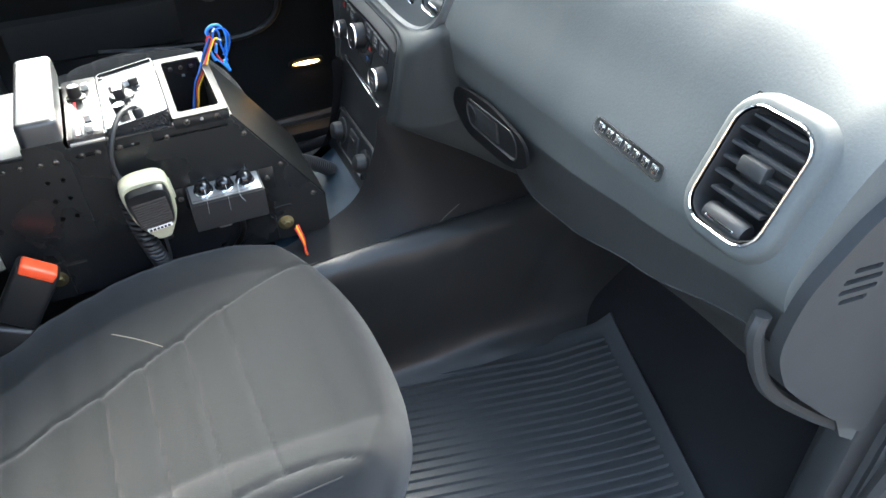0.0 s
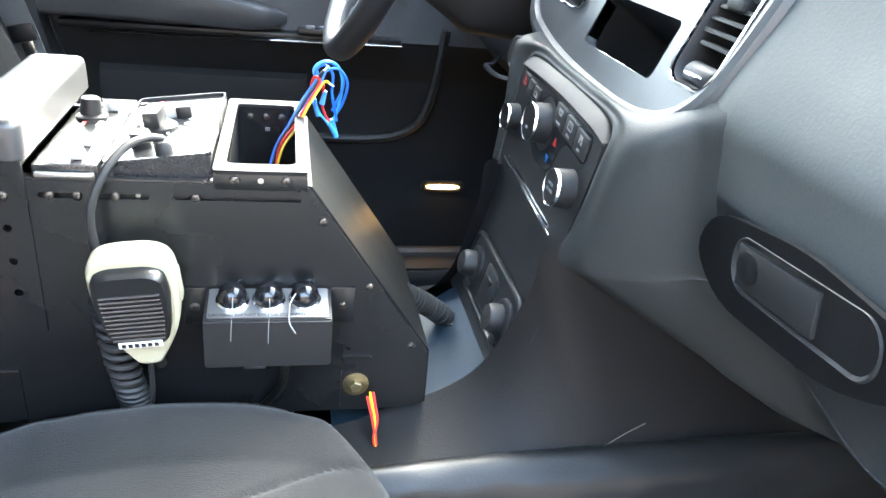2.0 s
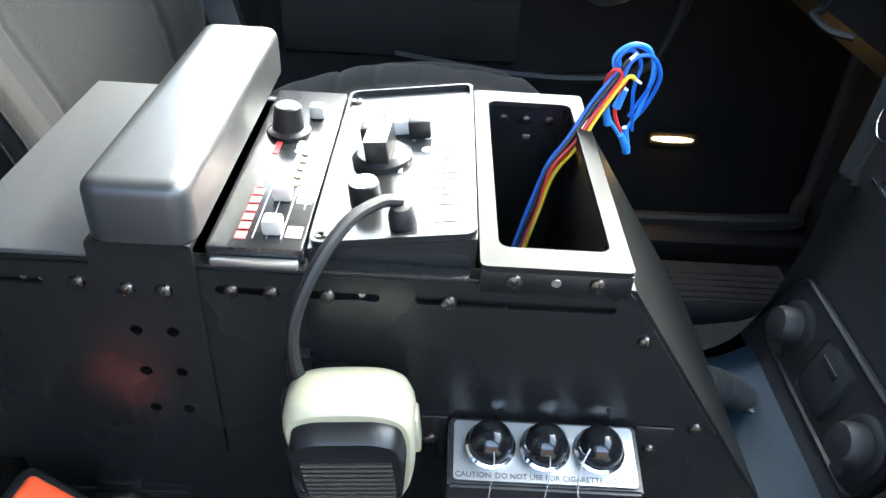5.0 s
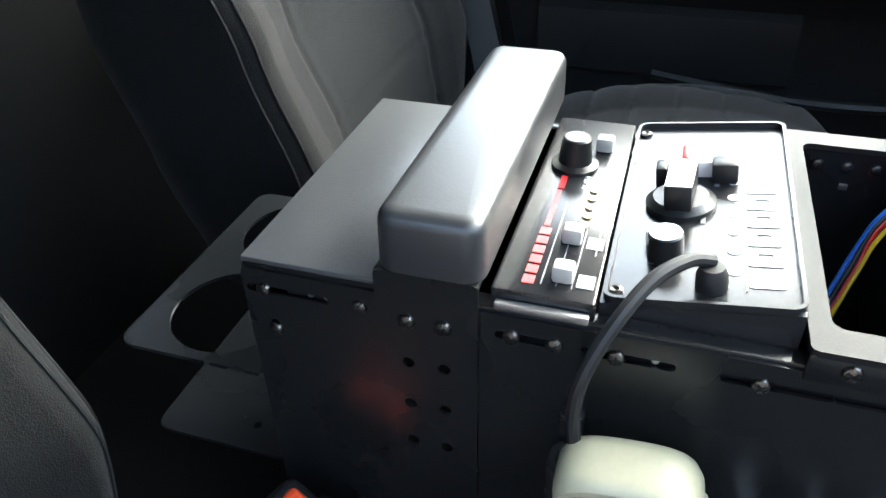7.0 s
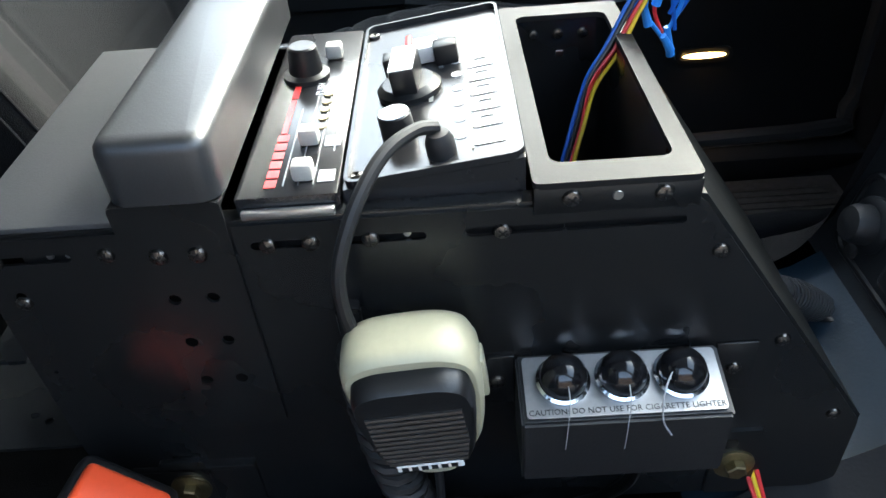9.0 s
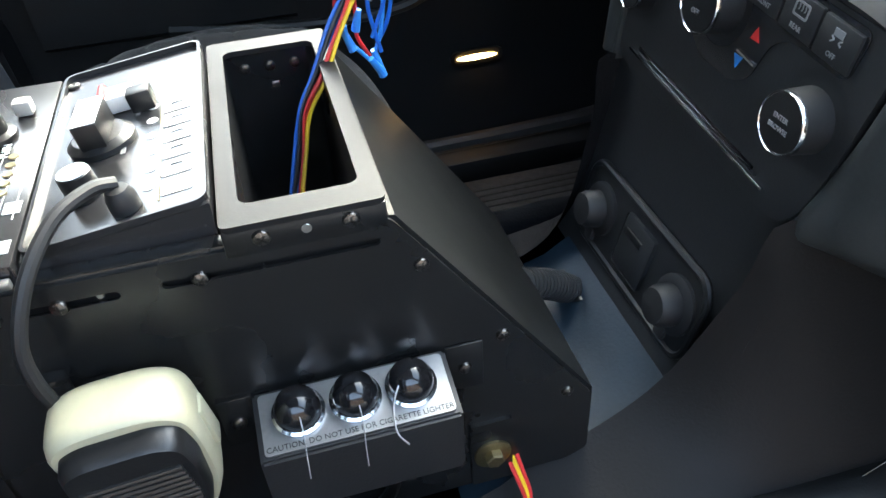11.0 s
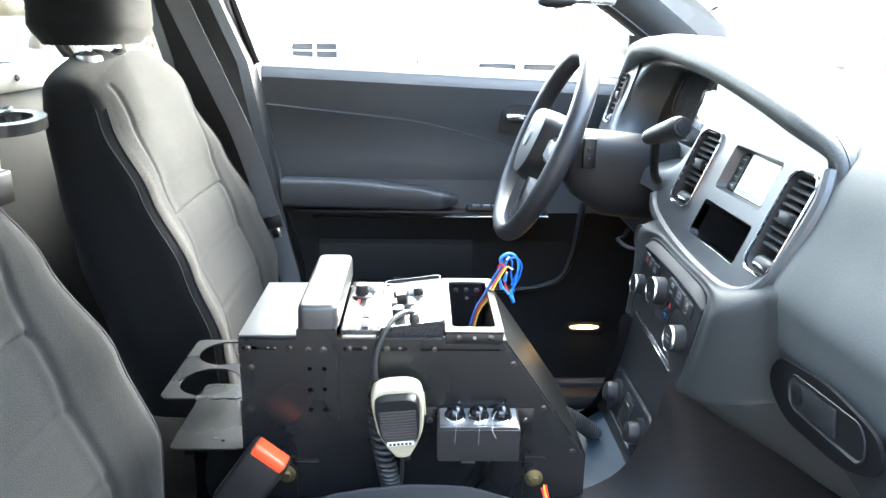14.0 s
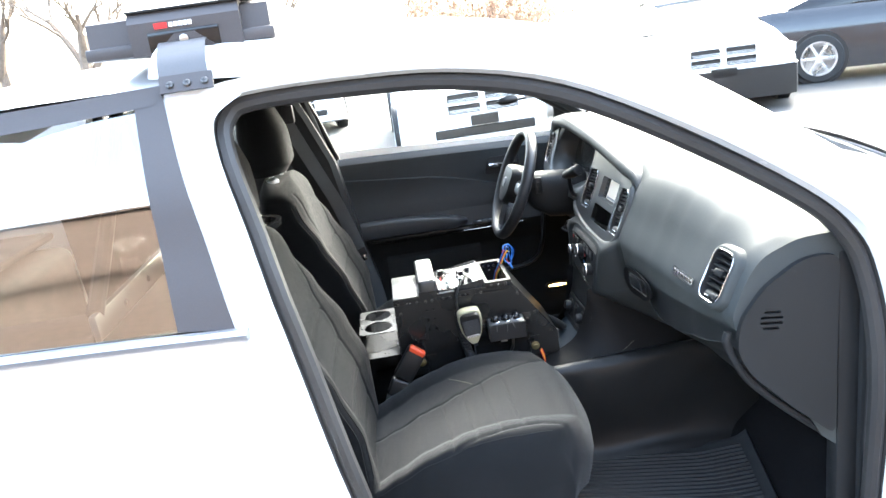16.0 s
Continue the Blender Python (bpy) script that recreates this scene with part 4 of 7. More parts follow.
plate(b, round_poly(body, 0.015), [circle(x, y, r * 1.32, 28) for x, y, r in KN], -0.06, sp)
part("stack_body", b, DASH_LOW, stk)
b = bmesh.new()
face = [(-0.110, 0.060), (-0.113, -0.01), (-0.118, -0.060), (0.103, -0.077), (0.118, -0.040), (0.131, 0.030), (0.132, 0.050), (0.0, 0.056)]
plate(b, round_poly(face, 0.02), [[(-0.009 + 0.9962 * p + 0.0872 * q, -0.0515 - 0.0872 * p + 0.9962 * q) for p, q in slot(0, 0, 0.160, 0.0050)]] + [circle(x, y, r * 1.30, 28) for x, y, r in KN], 0.003, sp)
facep = part("control_panel", b, STACK, stk, "matte dark control panel")


KNOB = mat("soft_black_knob", (0.011, 0.0114, 0.012), 0.6, grain=700, bump=0.2, spec=0.28)


def knob(px, py, r, parent, h=0.026):
    o, d = sp @ Vector((px, py, -0.010)), sp.to_3x3() @ Vector((0, 0, 1))
    b = bmesh.new()
    lathe(b, o, d, [(0.0135, r * 1.36), (0.0135, r * 1.28), (0.010, r * 1.22), (0.003, r * 1.16), (0.0, r * 1.10), (0.0, 0)], 32)
    part("knob_dish", b, STACK, parent)
    b = bmesh.new()
    lathe(b, o, d, [(0, r * 1.22), (0.002, r * 1.2), (0.002, r * 1.05), (0.004, r), (h - 0.004, r * 0.93), (h - 0.001, r * 0.90), (h - 0.001, 0)], 36)
    k = part("knob", b, KNOB, parent, "ribbed knob with chrome-edged face")
    b = bmesh.new()
    lathe(b, o, d, [(h - 0.0024, r * 0.942), (h - 0.0004, r * 0.93), (h + 0.0004, r * 0.91), (h - 0.0006, r * 0.885)], 36)
    part("chrome_edge", b, CHROME, k)
    b = bmesh.new()
    lathe(b, o, d, [(h - 0.001, r * 0.89), (h, r * 0.85), (h + 0.0005, 0)], 32)
    part("knob_face", b, BLACK, k)
    return k


def on_panel(px, py, pz):
    return sp @ Matrix.Translation((0.012, 0.003, 0)) @ Matrix.Translation((px, py, pz))


knob(*KN[0], stk, 0.028)
k2 = knob(*KN[1], stk, 0.032)
k3 = knob(*KN[2], stk, 0.032)
words("knob_text", "OFF", 0.005, on_panel(KN[1][0] - 0.012, KN[1][1] - 0.009, 0.0228), MARKG, k2)
words("knob_text", "ENTER", 0.0040, on_panel(KN[2][0] - 0.012, KN[2][1], 0.0228), MARKG, k3)
words("knob_text", "BROWSE", 0.0040, on_panel(KN[2][0] - 0.012, KN[2][1] - 0.006, 0.0228), MARKG, k3)
# glossy key field round the fan knob, its keys and the arrow keys below
b = bmesh.new()
field = [(-0.098, 0.055), (-0.098, 0.040), (-0.048, 0.030), (-0.036, -0.002), (-0.012, -0.018), (0.022, -0.019), (0.038, -0.012), (0.048, 0.014), (0.062, 0.022), (0.108, 0.018), (0.113, 0.046), (0.012, 0.0535)]
plate(b, round_poly(field, 0.007), [circle(KN[1][0], KN[1][1], KN[1][2] * 1.30, 28)], 0.0012, sp_(0, 0, 0.003))
fanp = part("key_field", b, FACE, facep, "glossy black key field")
KEYSPOTS = [(-0.0835, 0.0445, 0.0180, 0.0150), (-0.0635, 0.0420, 0.0180, 0.0150), (-0.0435, 0.0400, 0.0180, 0.0150), (0.0345, 0.0395, 0.0285, 0.0215), (0.0645, 0.0365, 0.0285, 0.0215), (0.0945, 0.0335, 0.0285, 0.0215)]
for i, (kx, ky, kw, kh) in enumerate(KEYSPOTS):
    km = sp_(kx, ky, 0.0042) @ pose(0, 0, 0, 0, 0, -5)
    b = bmesh.new()
    bx(b, -kw / 2, kw / 2, -kh / 2, kh / 2, -0.001, 0.0022, 0.0010, m=km)
    key = part("key", b, STACK, stk)
    if i == 0:
        b = bmesh.new()
        plate(b, [(-0.0050, -0.004), (0.0050, -0.004), (0, 0.005)], [[(-0.0028, -0.0028), (0.0028, -0.0028), (0, 0.0022)]], 0.0004, km @ Matrix.Translation((0, 0, 0.0022)))
        part("hazard_mark", b, REDP, key)
    elif i == 1:
        words("key_text", "A/C", 0.0050, km @ Matrix.Translation((0, 0, 0.0024)), MARKG, key)
    elif i == 2:
        b = bmesh.new()
        plate(b, round_poly([(-0.0055, -0.003), (0.0055, -0.003), (0.0045, 0.0005), (0.002, 0.0032), (-0.0025, 0.0032), (-0.005, 0.0)], 0.001), [round_poly([(-0.0045, -0.002), (0.0045, -0.002), (0.0037, 0.0), (0.0016, 0.0023), (-0.002, 0.0023), (-0.004, 0.0)], 0.0007)], 0.0004, km @ Matrix.Translation((0, 0, 0.0022)))
        part("recirculation_mark", b, MARKG, key)
    else:
        words("key_text", ("FRONT", "REAR", "OFF")[i - 3], 0.0040, km @ Matrix.Translation((0, -0.0062, 0.0024)), MARKG, key)
        sym = km @ Matrix.Translation((0, 0.0035, 0.0022))
        b = bmesh.new()
        if i == 3:
            plate(b, round_poly([(-0.0062, 0.004), (0.0062, 0.004), (0.0040, -0.002), (-0.0040, -0.002)], 0.001), [round_poly([(-0.0048, 0.003), (0.0048, 0.003), (0.0032, -0.001), (-0.0032, -0.001)], 0.0006)], 0.0004, sym)
        elif i == 4:
            plate(b, rrect(0.012, 0.0085, 0.0015), [rrect(0.0096, 0.0061, 0.001)], 0.0004, sym)
        else:
            bx(b, -0.0035, 0.0035, 0.000, 0.0040, 0, 0.0004, m=sym)
            tube(b, [sym @ Vector(p) for p in ((-0.004, -0.0005, 0.0002), (-0.002, -0.002, 0.0002), (-0.004, -0.0035, 0.0002))], 0.0005, 5, 3)
            tube(b, [sym @ Vector(p) for p in ((0.004, -0.0005, 0.0002), (0.002, -0.002, 0.0002), (0.004, -0.0035, 0.0002))], 0.0005, 5, 3)
        part("key_symbol", b, MARKG, key)
        if i < 5:
            b = bmesh.new()
            for k in (-0.0025, 0.0, 0.0025):
                tube(b, [sym @ Vector((k, -0.0005, 0.0003)), sym @ Vector((k + 0.0006, 0.001, 0.0003)), sym @ Vector((k, 0.0028, 0.0003))], 0.0004, 5, 2)
            part("heat_lines", b, MARKG, key)
for mat_i, sy, px, py in ((REDP, 1, 0.0345, 0.0145), (WIRES[4], -1, 0.0250, -0.0055)):
    b = bmesh.new()
    plate(b, [(-0.0042, -0.0035 * sy), (0.0042, -0.0035 * sy), (0, 0.0045 * sy)][::sy], [], 0.0005, sp_(px, py, 0.0043))
    part("temperature_arrow", b, mat_i, fanp)
b = bmesh.new()
bx(b, 0.023, 0.041, -0.0008, 0.0006, 0.0, 0.0012, m=sp_(0, 0.004, 0.0042) @ pose(0, 0, 0, 0, 0, -8))
part("divider", b, CHROME, fanp)
b = bmesh.new()
bx(b, -0.089, 0.089, -0.0012, 0.0012, 0.0, 0.0022, 0.0006, m=sp_(-0.009, -0.0555, 0.003) @ pose(0, 0, 0, 0, 0, -5))
part("slot_edge", b, CHROME, facep)
b = bmesh.new()
bx(b, -0.086, 0.072, -0.0025, 0.0028, -0.004, -0.001, m=sp_(-0.009, -0.0515, 0.003) @ pose(0, 0, 0, 0, 0, -5))
part("slot_back", b, GLOSS, facep)
# sloping upper lip of the panel, facing the sky
b = bmesh.new()
lipr = []
for i in range(25):
    u = i / 24
    px = -0.108 + 0.238 * u
    py = 0.0550 - 0.006 * u + 0.004 * math.sin(math.pi * u)
    lo = 1 - max(0.0, (u - 0.86) / 0.14) ** 2
    lipr.append([sp @ Vector((px, py - 0.003, 0.001)), sp @ Vector((px, py - 0.002 * (1 - lo), 0.0032 + 0.0020 * lo)), sp @ Vector((px, py + 0.0022 * lo - 0.002 * (1 - lo), 0.0034 + 0.0022 * lo)), sp @ Vector((px, py + 0.0125 * lo, -0.0040)), sp @ Vector((px, py + 0.016 * lo, -0.016))])
loft(b, lipr, closed=False, caps=False)
part("upper_lip", b, mat("lip_satin_grey", (0.0125, 0.0130, 0.0134), 0.58, grain=600, bump=0.1, spec=0.2), facep, "satin grey sloping lip")
# starter button beside the stack
b = bmesh.new()
o = Vector((0.262, 0.2560, 0.6990))
lathe(b, o, (-1, -0.12, 0.10), [(-0.012, 0.0205), (0.003, 0.0205), (0.004, 0.0185), (0.003, 0.0165), (-0.002, 0.0163), (-0.002, 0.0)], 28)
sb = part("ignition_ring", b, BEZ, stk)
b = bmesh.new()
lathe(b, o, (-1, -0.12, 0.10), [(0, 0.0165), (0.004, 0.016), (0.0045, 0)], 28)
part("ignition_button", b, BLACK, sb)

# lower panel with two capped power outlets and the base under the radio console
low_c = thing("tunnel_console", (0.2, 0.1, 0.36), "blue-grey plastic tunnel console with capped power outlets", "console")
b = bmesh.new()
rows = []
for x, z in ((0.045, 0.378), (0.10, 0.384), (0.15, 0.392), (0.185, 0.402), (0.208, 0.418)):
    rows.append([Vector((x, y, z - (0.02 if y in (-0.012, 0.212) else 0.0))) for y in (-0.012, -0.004, 0.05, 0.10, 0.15, 0.204, 0.212)])
loft(b, rows, closed=False, caps=False)
part("base_cover", b, BLUEGREY, low_c)
b = bmesh.new()
rows = []
for x, z in ((0.206, 0.414), (0.223, 0.44), (0.238, 0.50), (0.246, 0.53), (0.252, 0.575)):
    rows.append([Vector((x, y, z)) for y in (-0.012, 0.05, 0.10, 0.15, 0.225)])
loft(b, rows, closed=False, caps=False)
part("lower_panel", b, STACK, low_c)
pp = frame_of((0.2285, 0.116, 0.463), (0, -1, 0), (0.24, 0, 1))
b = bmesh.new()
plate(b, rrect(0.175, 0.066, 0.014, 6), [], 0.005, pp)
bmesh.ops.bevel(b, geom=[e for e in b.edges if len(e.link_faces) == 2 and e.calc_face_angle(0) > 1.2 and e.calc_length() < 0.012], offset=0.001, segments=1, affect='EDGES')
plt = part("outlet_plate", b, STACK, low_c)
b = bmesh.new()
ol = rrect(0.178, 0.069, 0.016, 6)
tube(b, [pp @ Vector((p, q, 0.0045)) for p, q in ol + ol[:2]], 0.0032, 8, 0)
part("plate_rim", b, BLACK, plt)
for px in (-0.060, 0.063):
    b = bmesh.new()
    lathe(b, pp @ Vector((px, 0, 0.004)), pp.to_3x3() @ Vector((0, 0, 1)), [(0, 0.023), (0.004, 0.023), (0.006, 0.019), (0.006, 0.016), (0.016, 0.0155), (0.021, 0.013), (0.023, 0)], 26)
    cp = part("outlet_cap", b, RUBBER, low_c, "round rubber outlet cap")
    b = bmesh.new()
    bx(b, px - 0.006, px + 0.006, -0.030, -0.018, 0.006, 0.011, 0.002, m=pp)
    part("pull_tab", b, RUBBER, cp)
b = bmesh.new()
bx(b, -0.022, 0.022, -0.024, 0.024, 0.004, 0.009, 0.004, m=pp)
port = part("port_cover", b, STACK, low_c)
b = bmesh.new()
bx(b, -0.014, 0.010, 0.008, 0.014, 0.008, 0.0105, 0.001, m=pp)
part("port_clip", b, BLACK, port)
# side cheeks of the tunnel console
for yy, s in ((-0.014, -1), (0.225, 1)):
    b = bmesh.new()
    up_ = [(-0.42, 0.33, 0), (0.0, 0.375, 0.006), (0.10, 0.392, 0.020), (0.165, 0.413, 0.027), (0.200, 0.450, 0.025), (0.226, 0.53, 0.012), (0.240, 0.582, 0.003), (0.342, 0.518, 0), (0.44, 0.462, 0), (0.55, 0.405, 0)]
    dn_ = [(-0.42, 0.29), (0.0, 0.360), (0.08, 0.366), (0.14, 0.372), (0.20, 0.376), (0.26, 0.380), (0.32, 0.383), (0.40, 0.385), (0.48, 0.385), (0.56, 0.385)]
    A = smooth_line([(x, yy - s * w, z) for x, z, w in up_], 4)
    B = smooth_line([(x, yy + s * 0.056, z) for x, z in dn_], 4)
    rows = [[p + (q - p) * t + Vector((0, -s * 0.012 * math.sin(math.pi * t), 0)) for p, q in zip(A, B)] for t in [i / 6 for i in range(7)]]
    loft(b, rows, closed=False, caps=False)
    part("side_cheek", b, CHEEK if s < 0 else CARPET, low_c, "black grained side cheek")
    # vinyl-covered tunnel below: a soft roll at the top, slack folds, a flare onto the floor
    b = bmesh.new()
    prof = ((0.042, -0.012), (0.052, -0.002), (0.064, 0.002), (0.077, -0.004), (0.086, -0.018), (0.089, -0.045), (0.086, -0.09), (0.079, -0.16), (0.076, -0.225), (0.080, -0.262), (0.090, -0.284), (0.108, -0.296), (0.122, -0.306))
    rows = []
    for i in range(130):
        x = -0.5 + 0.0092 * i
        top = 0.384 + 0.016 * min(1, max(0, x / 0.4)) - 0.16 * max(0, -x)
        pts = []
        for t, (dy, dz) in enumerate(prof):
            slack = min(1.0, t / 4) * (1.0 if t < 9 else 0.5)
            w = slack * (0.0075 * noise.noise(Vector((x * 6 + t * 0.30, t * 0.28, s))) + 0.0030 * noise.noise(Vector((x * 21 - t * 0.7, t * 0.35, s + 5)))) + 0.0015 * math.sin(x * 17 + t * 0.5)
            pts.append((x, yy + s * (dy + w + 0.05 * max(0, x - 0.35) * (t / 12)), max(top + dz + 0.4 * w, 0.083)))
        rows.append(smooth_line(pts, 4))
    loft(b, rows, closed=False, caps=False)
    # driver's side is near-black: the missing sun there is put into its colour
    part("tunnel_cover", b, VINYL if s < 0 else mat("tunnel_shade_black", (0.003, 0.0035, 0.0045), 0.95, bump=0.6, spec=0.05), low_c, "shiny black vinyl tunnel cover")
b = bmesh.new()
p0, p1 = Vector((0.126, 0.112, 0.462)), Vector((0.194, 0.156, 0.396))
line, rad = [], []
for k in range(17):
    for f_, r_ in ((0.0, 0.0100), (0.22, 0.0100), (0.34, 0.0132), (0.70, 0.0132), (0.85, 0.0100)):
        t = (k + f_) / 17
        line.append(p0 + (p1 - p0) * t + Vector((0.001 * math.sin(math.pi * t), 0, 0.003 * math.sin(math.pi * t))))
        rad.append(r_)
tube(b, line, lambda u: rad[min(len(rad) - 1, int(u * (len(rad) - 1) + 0.5))], 14, 0)
part("conduit", b, STACK, low_c, "black corrugated cable conduit")
b = bmesh.new()
lathe(b, (0.193, 0.154, 0.406), (-0.2, 0, 1), [(0, 0.021), (0.001, 0.021), (0.001, 0.015), (0, 0.0)], 20)
part("cable_hole", b, BLACK, low_c)

# ---- seats ----


STITCH = mat("dark_thread", (0.004, 0.004, 0.0045), 0.8, bump=0.3)


def groove(d, w, depth):
    return -depth * math.exp(-(d / w) ** 2)


def seat(cy, label, outer):
    """A front seat: cushion with crosswise seams, bolstered backrest, head restraint on two posts. outer: the sign of y towards the door."""
    s = thing("front_seat", (-0.2, cy, 0.09), label, "seat", "front seats")
    # cushion: a grid over length and width with rolled edges
    b = bmesh.new()
    nx, ny = 150, 130
    x0, x1, hw = -0.46, 0.120, 0.247
    rows = []
    for i in range(nx + 1):
        u = i / nx
        row = []
        for j in range(ny + 1):
            v = j / ny * 2 - 1
            # squarish outline with round front corners
            front = x1 - 0.085 * abs(v) ** 3.2
            x = x0 + (front - x0) * u
            wide = hw * (1 - 0.05 * (1 - u)) * (1 - 0.11 * max(0, (u - 0.72) / 0.28) ** 2.2)
            y = v * wide
            a = abs(v)
            z = lerp([(-0.46, 0.330), (-0.41, 0.347), (-0.36, 0.370), (-0.285, 0.405), (-0.235, 0.421), (-0.19, 0.436), (-0.15, 0.444), (-0.10, 0.451), (-0.03, 0.453), (0.03, 0.446), (0.07, 0.436), (0.12, 0.422)], x)[0]
            bol = max(0.0, 1 - ((a - 0.84) / 0.20) ** 2) if a < 0.84 else 1.0
            z += 0.016 * bol * (1 - 0.6 * u) - 0.05 * max(0, (a - 0.86) / 0.14) ** 2.2
            z -= 0.05 * max(0, (u - 0.93) / 0.07) ** 2.2
            z += 0.004 * math.sin(6 * u + 2) * math.cos(4 * v)
            o = y * outer
            inb = lerp([(-0.34, 0.030), (-0.235, 0.040), (-0.18, 0.052), (-0.13, 0.066), (-0.067, 0.098), (0.05, 0.155)], x)[0]
            outb = lerp([(-0.30, 0.225), (-0.13, 0.207), (-0.06, 0.198), (0.0, 0.197), (0.066, 0.215)], x)[0]
            fade = min(1.0, max(0.0, (0.085 - x) / 0.04))
            z += groove(o + inb, 0.0050, 0.0030 * fade) + groove(o - outb, 0.0045, 0.0032 * fade)
            if -inb < o < outb:
                for sx in (-0.066, -0.122, -0.178, -0.233):
                    z += groove(x - sx - 0.006 * (o / 0.15), 0.0030, 0.0032)
                z += 0.0015
            row.append(b.verts.new((x, cy + y, z)))
        rows.append(row)
    for a, c in zip(rows, rows[1:]):
        for j in range(ny):
            b.faces.new((a[j], a[j + 1], c[j + 1], c[j]))
    # skirt
    rim = [r[0] for r in rows] + rows[-1][1:] + [r[-1] for r in rows[::-1]][1:]
    last = rim
    for dz, k in ((-0.020, 1.012), (-0.055, 1.02), (-0.10, 1.0), (-0.14, 0.97)):
        nxt = [b.verts.new((-0.19 + (v.co.x + 0.19) * k, cy + (v.co.y - cy) * k, min(v.co.z, 0.42) + dz)) for v in rim]
        for p in range(len(rim) - 1):
            b.faces.new((last[p], last[p + 1], nxt[p + 1], nxt[p]))
        last = nxt
    edge_lines = [[rows[i][j].co + Vector((0, 0, 0.0006)) for i in range(6, nx - 12, 4)] for j in (int(ny * 0.045), int(ny * 0.955))]
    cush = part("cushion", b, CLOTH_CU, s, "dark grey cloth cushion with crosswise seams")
    for line in edge_lines:
        b = bmesh.new()
        tube(b, line, 0.0009, 5, 2)
        part("stitch_line", b, STITCH, cush)
    b = bmesh.new()
    bx(b, -0.42, 0.02, cy - 0.215, cy + 0.215, 0.12, 0.31, 0.03)
    part("seat_base", b, BLACK, s)
    for sy in (-0.19, 0.19):
        b = bmesh.new()
        bx(b, -0.45, 0.10, cy + sy - 0.02, cy + sy + 0.02, 0.085, 0.12, 0.004)
        part("seat_rail", b, STEEL, s)
    # backrest
    b = bmesh.new()
    nh, nw = 120, 340
    rows = []
    for i in range(nh + 1):
        h = i / nh
        z = 0.36 + 0.605 * h
        xc, hw, bo, th = lerp([(0.0, -0.425, 0.225, 0.02, 0.20), (0.25, -0.450, 0.254, 0.052, 0.20), (0.45, -0.495, 0.252, 0.056, 0.19), (0.65, -0.538, 0.235, 0.028, 0.17), (0.82, -0.562, 0.218, -0.015, 0.16), (1.0, -0.59, 0.195, -0.03, 0.13)], h)
        round_top = max(0.0, (h - 0.90) / 0.10)
        hw *= math.sqrt(max(0.0, 1 - 0.62 * round_top ** 2.6))
        row = []
        for j in range(nw + 1):
            a = j / nw * 2 * math.pi
            ca, sa = math.cos(a), math.sin(a)
            e = 0.42
            yy = math.copysign(abs(ca) ** e, ca) * hw
            t = math.copysign(abs(sa) ** 0.75, sa)
            front = t > 0
            q = abs(yy) / hw
            if front:
                x = xc + bo * (max(0, (q - 0.45) / 0.55) ** 1.6) * (1 - 0.20 * max(0, (q - 0.88) / 0.12)) - (1 - t) * th * 0.32 + 0.02
                x -= 0.012 * math.cos(q * 1.57)
                ins = lerp([(0.0, 0.135), (0.5, 0.142), (0.62, 0.147), (0.8, 0.158), (1.0, 0.166)], h)[0]
                if h < 0.93:
                    x += groove(abs(yy) - ins, 0.0060, 0.0034)
                x += groove(h - 0.557, 0.007, 0.005) if abs(yy) < ins else 0
                for hs in (0.13, 0.27, 0.41):
                    x += groove(h - hs, 0.008, 0.0028) if abs(yy) < ins else 0
            else:
                x = xc - th * 0.5 + 0.02 - abs(t) * th * 0.5
            row.append(Vector((x - 0.02 * round_top ** 2 * (1 if front else -1), cy + yy, z - 0.02 * round_top * q ** 2)))
        rows.append(row)
    loft(b, [r[:-1] for r in rows])
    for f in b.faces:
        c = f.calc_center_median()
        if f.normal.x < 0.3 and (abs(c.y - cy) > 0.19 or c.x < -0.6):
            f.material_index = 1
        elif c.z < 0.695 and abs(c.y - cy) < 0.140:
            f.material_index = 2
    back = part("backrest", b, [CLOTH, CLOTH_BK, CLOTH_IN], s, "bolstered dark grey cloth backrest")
    # stitched seams that lie on the backrest
    for sgn in (-1, 1):
        for dd_ in (0.0, 0.011):
            j = [min(range(nw), key=lambda k: abs((rows[i][k].y - cy) * sgn - abs(rows[i][0].y - cy) * 0.985 + dd_) + (0 if rows[i][k].x > rows[i][0].x - 0.02 and k < nw // 2 else 9)) for i in range(8, int(nh * 0.88))]
            line = [rows[i + 8][k] + Vector((0.0012, 0, 0)) for i, k in enumerate(j)]
            b = bmesh.new()
            tube(b, [line[k] for k in range(0, len(line), 4)], 0.0013, 5, 2)
            part("stitch_line", b, STITCH, back)
    # head restraint
    b = bmesh.new()
    rows = []
    for i in range(25):
        h = i / 24
        z = 0.975 + 0.25 * h
        w = lerp([(0, 0.118), (0.12, 0.138), (0.5, 0.132), (0.85, 0.108), (1.0, 0.075)], h)[0]
        d = lerp([(0, 0.060), (0.12, 0.080), (0.5, 0.076), (0.85, 0.058), (1.0, 0.02)], h)[0]
        xm = -0.668 - 0.018 * h + 0.012 * math.sin(h * 3)
        rows.append([Vector((xm + math.copysign(abs(math.sin(a)) ** 0.7, math.sin(a)) * d - 0.018 * math.cos(a) ** 2 * (1 if math.sin(a) > 0 else 0), cy + math.copysign(abs(math.cos(a)) ** 0.55, math.cos(a)) * w, z)) for a in [2 * math.pi * j / 36 for j in range(36)]])
    loft(b, rows)
    hr = part("head_restraint", b, CLOTH_BK, s, "black cloth head restraint")
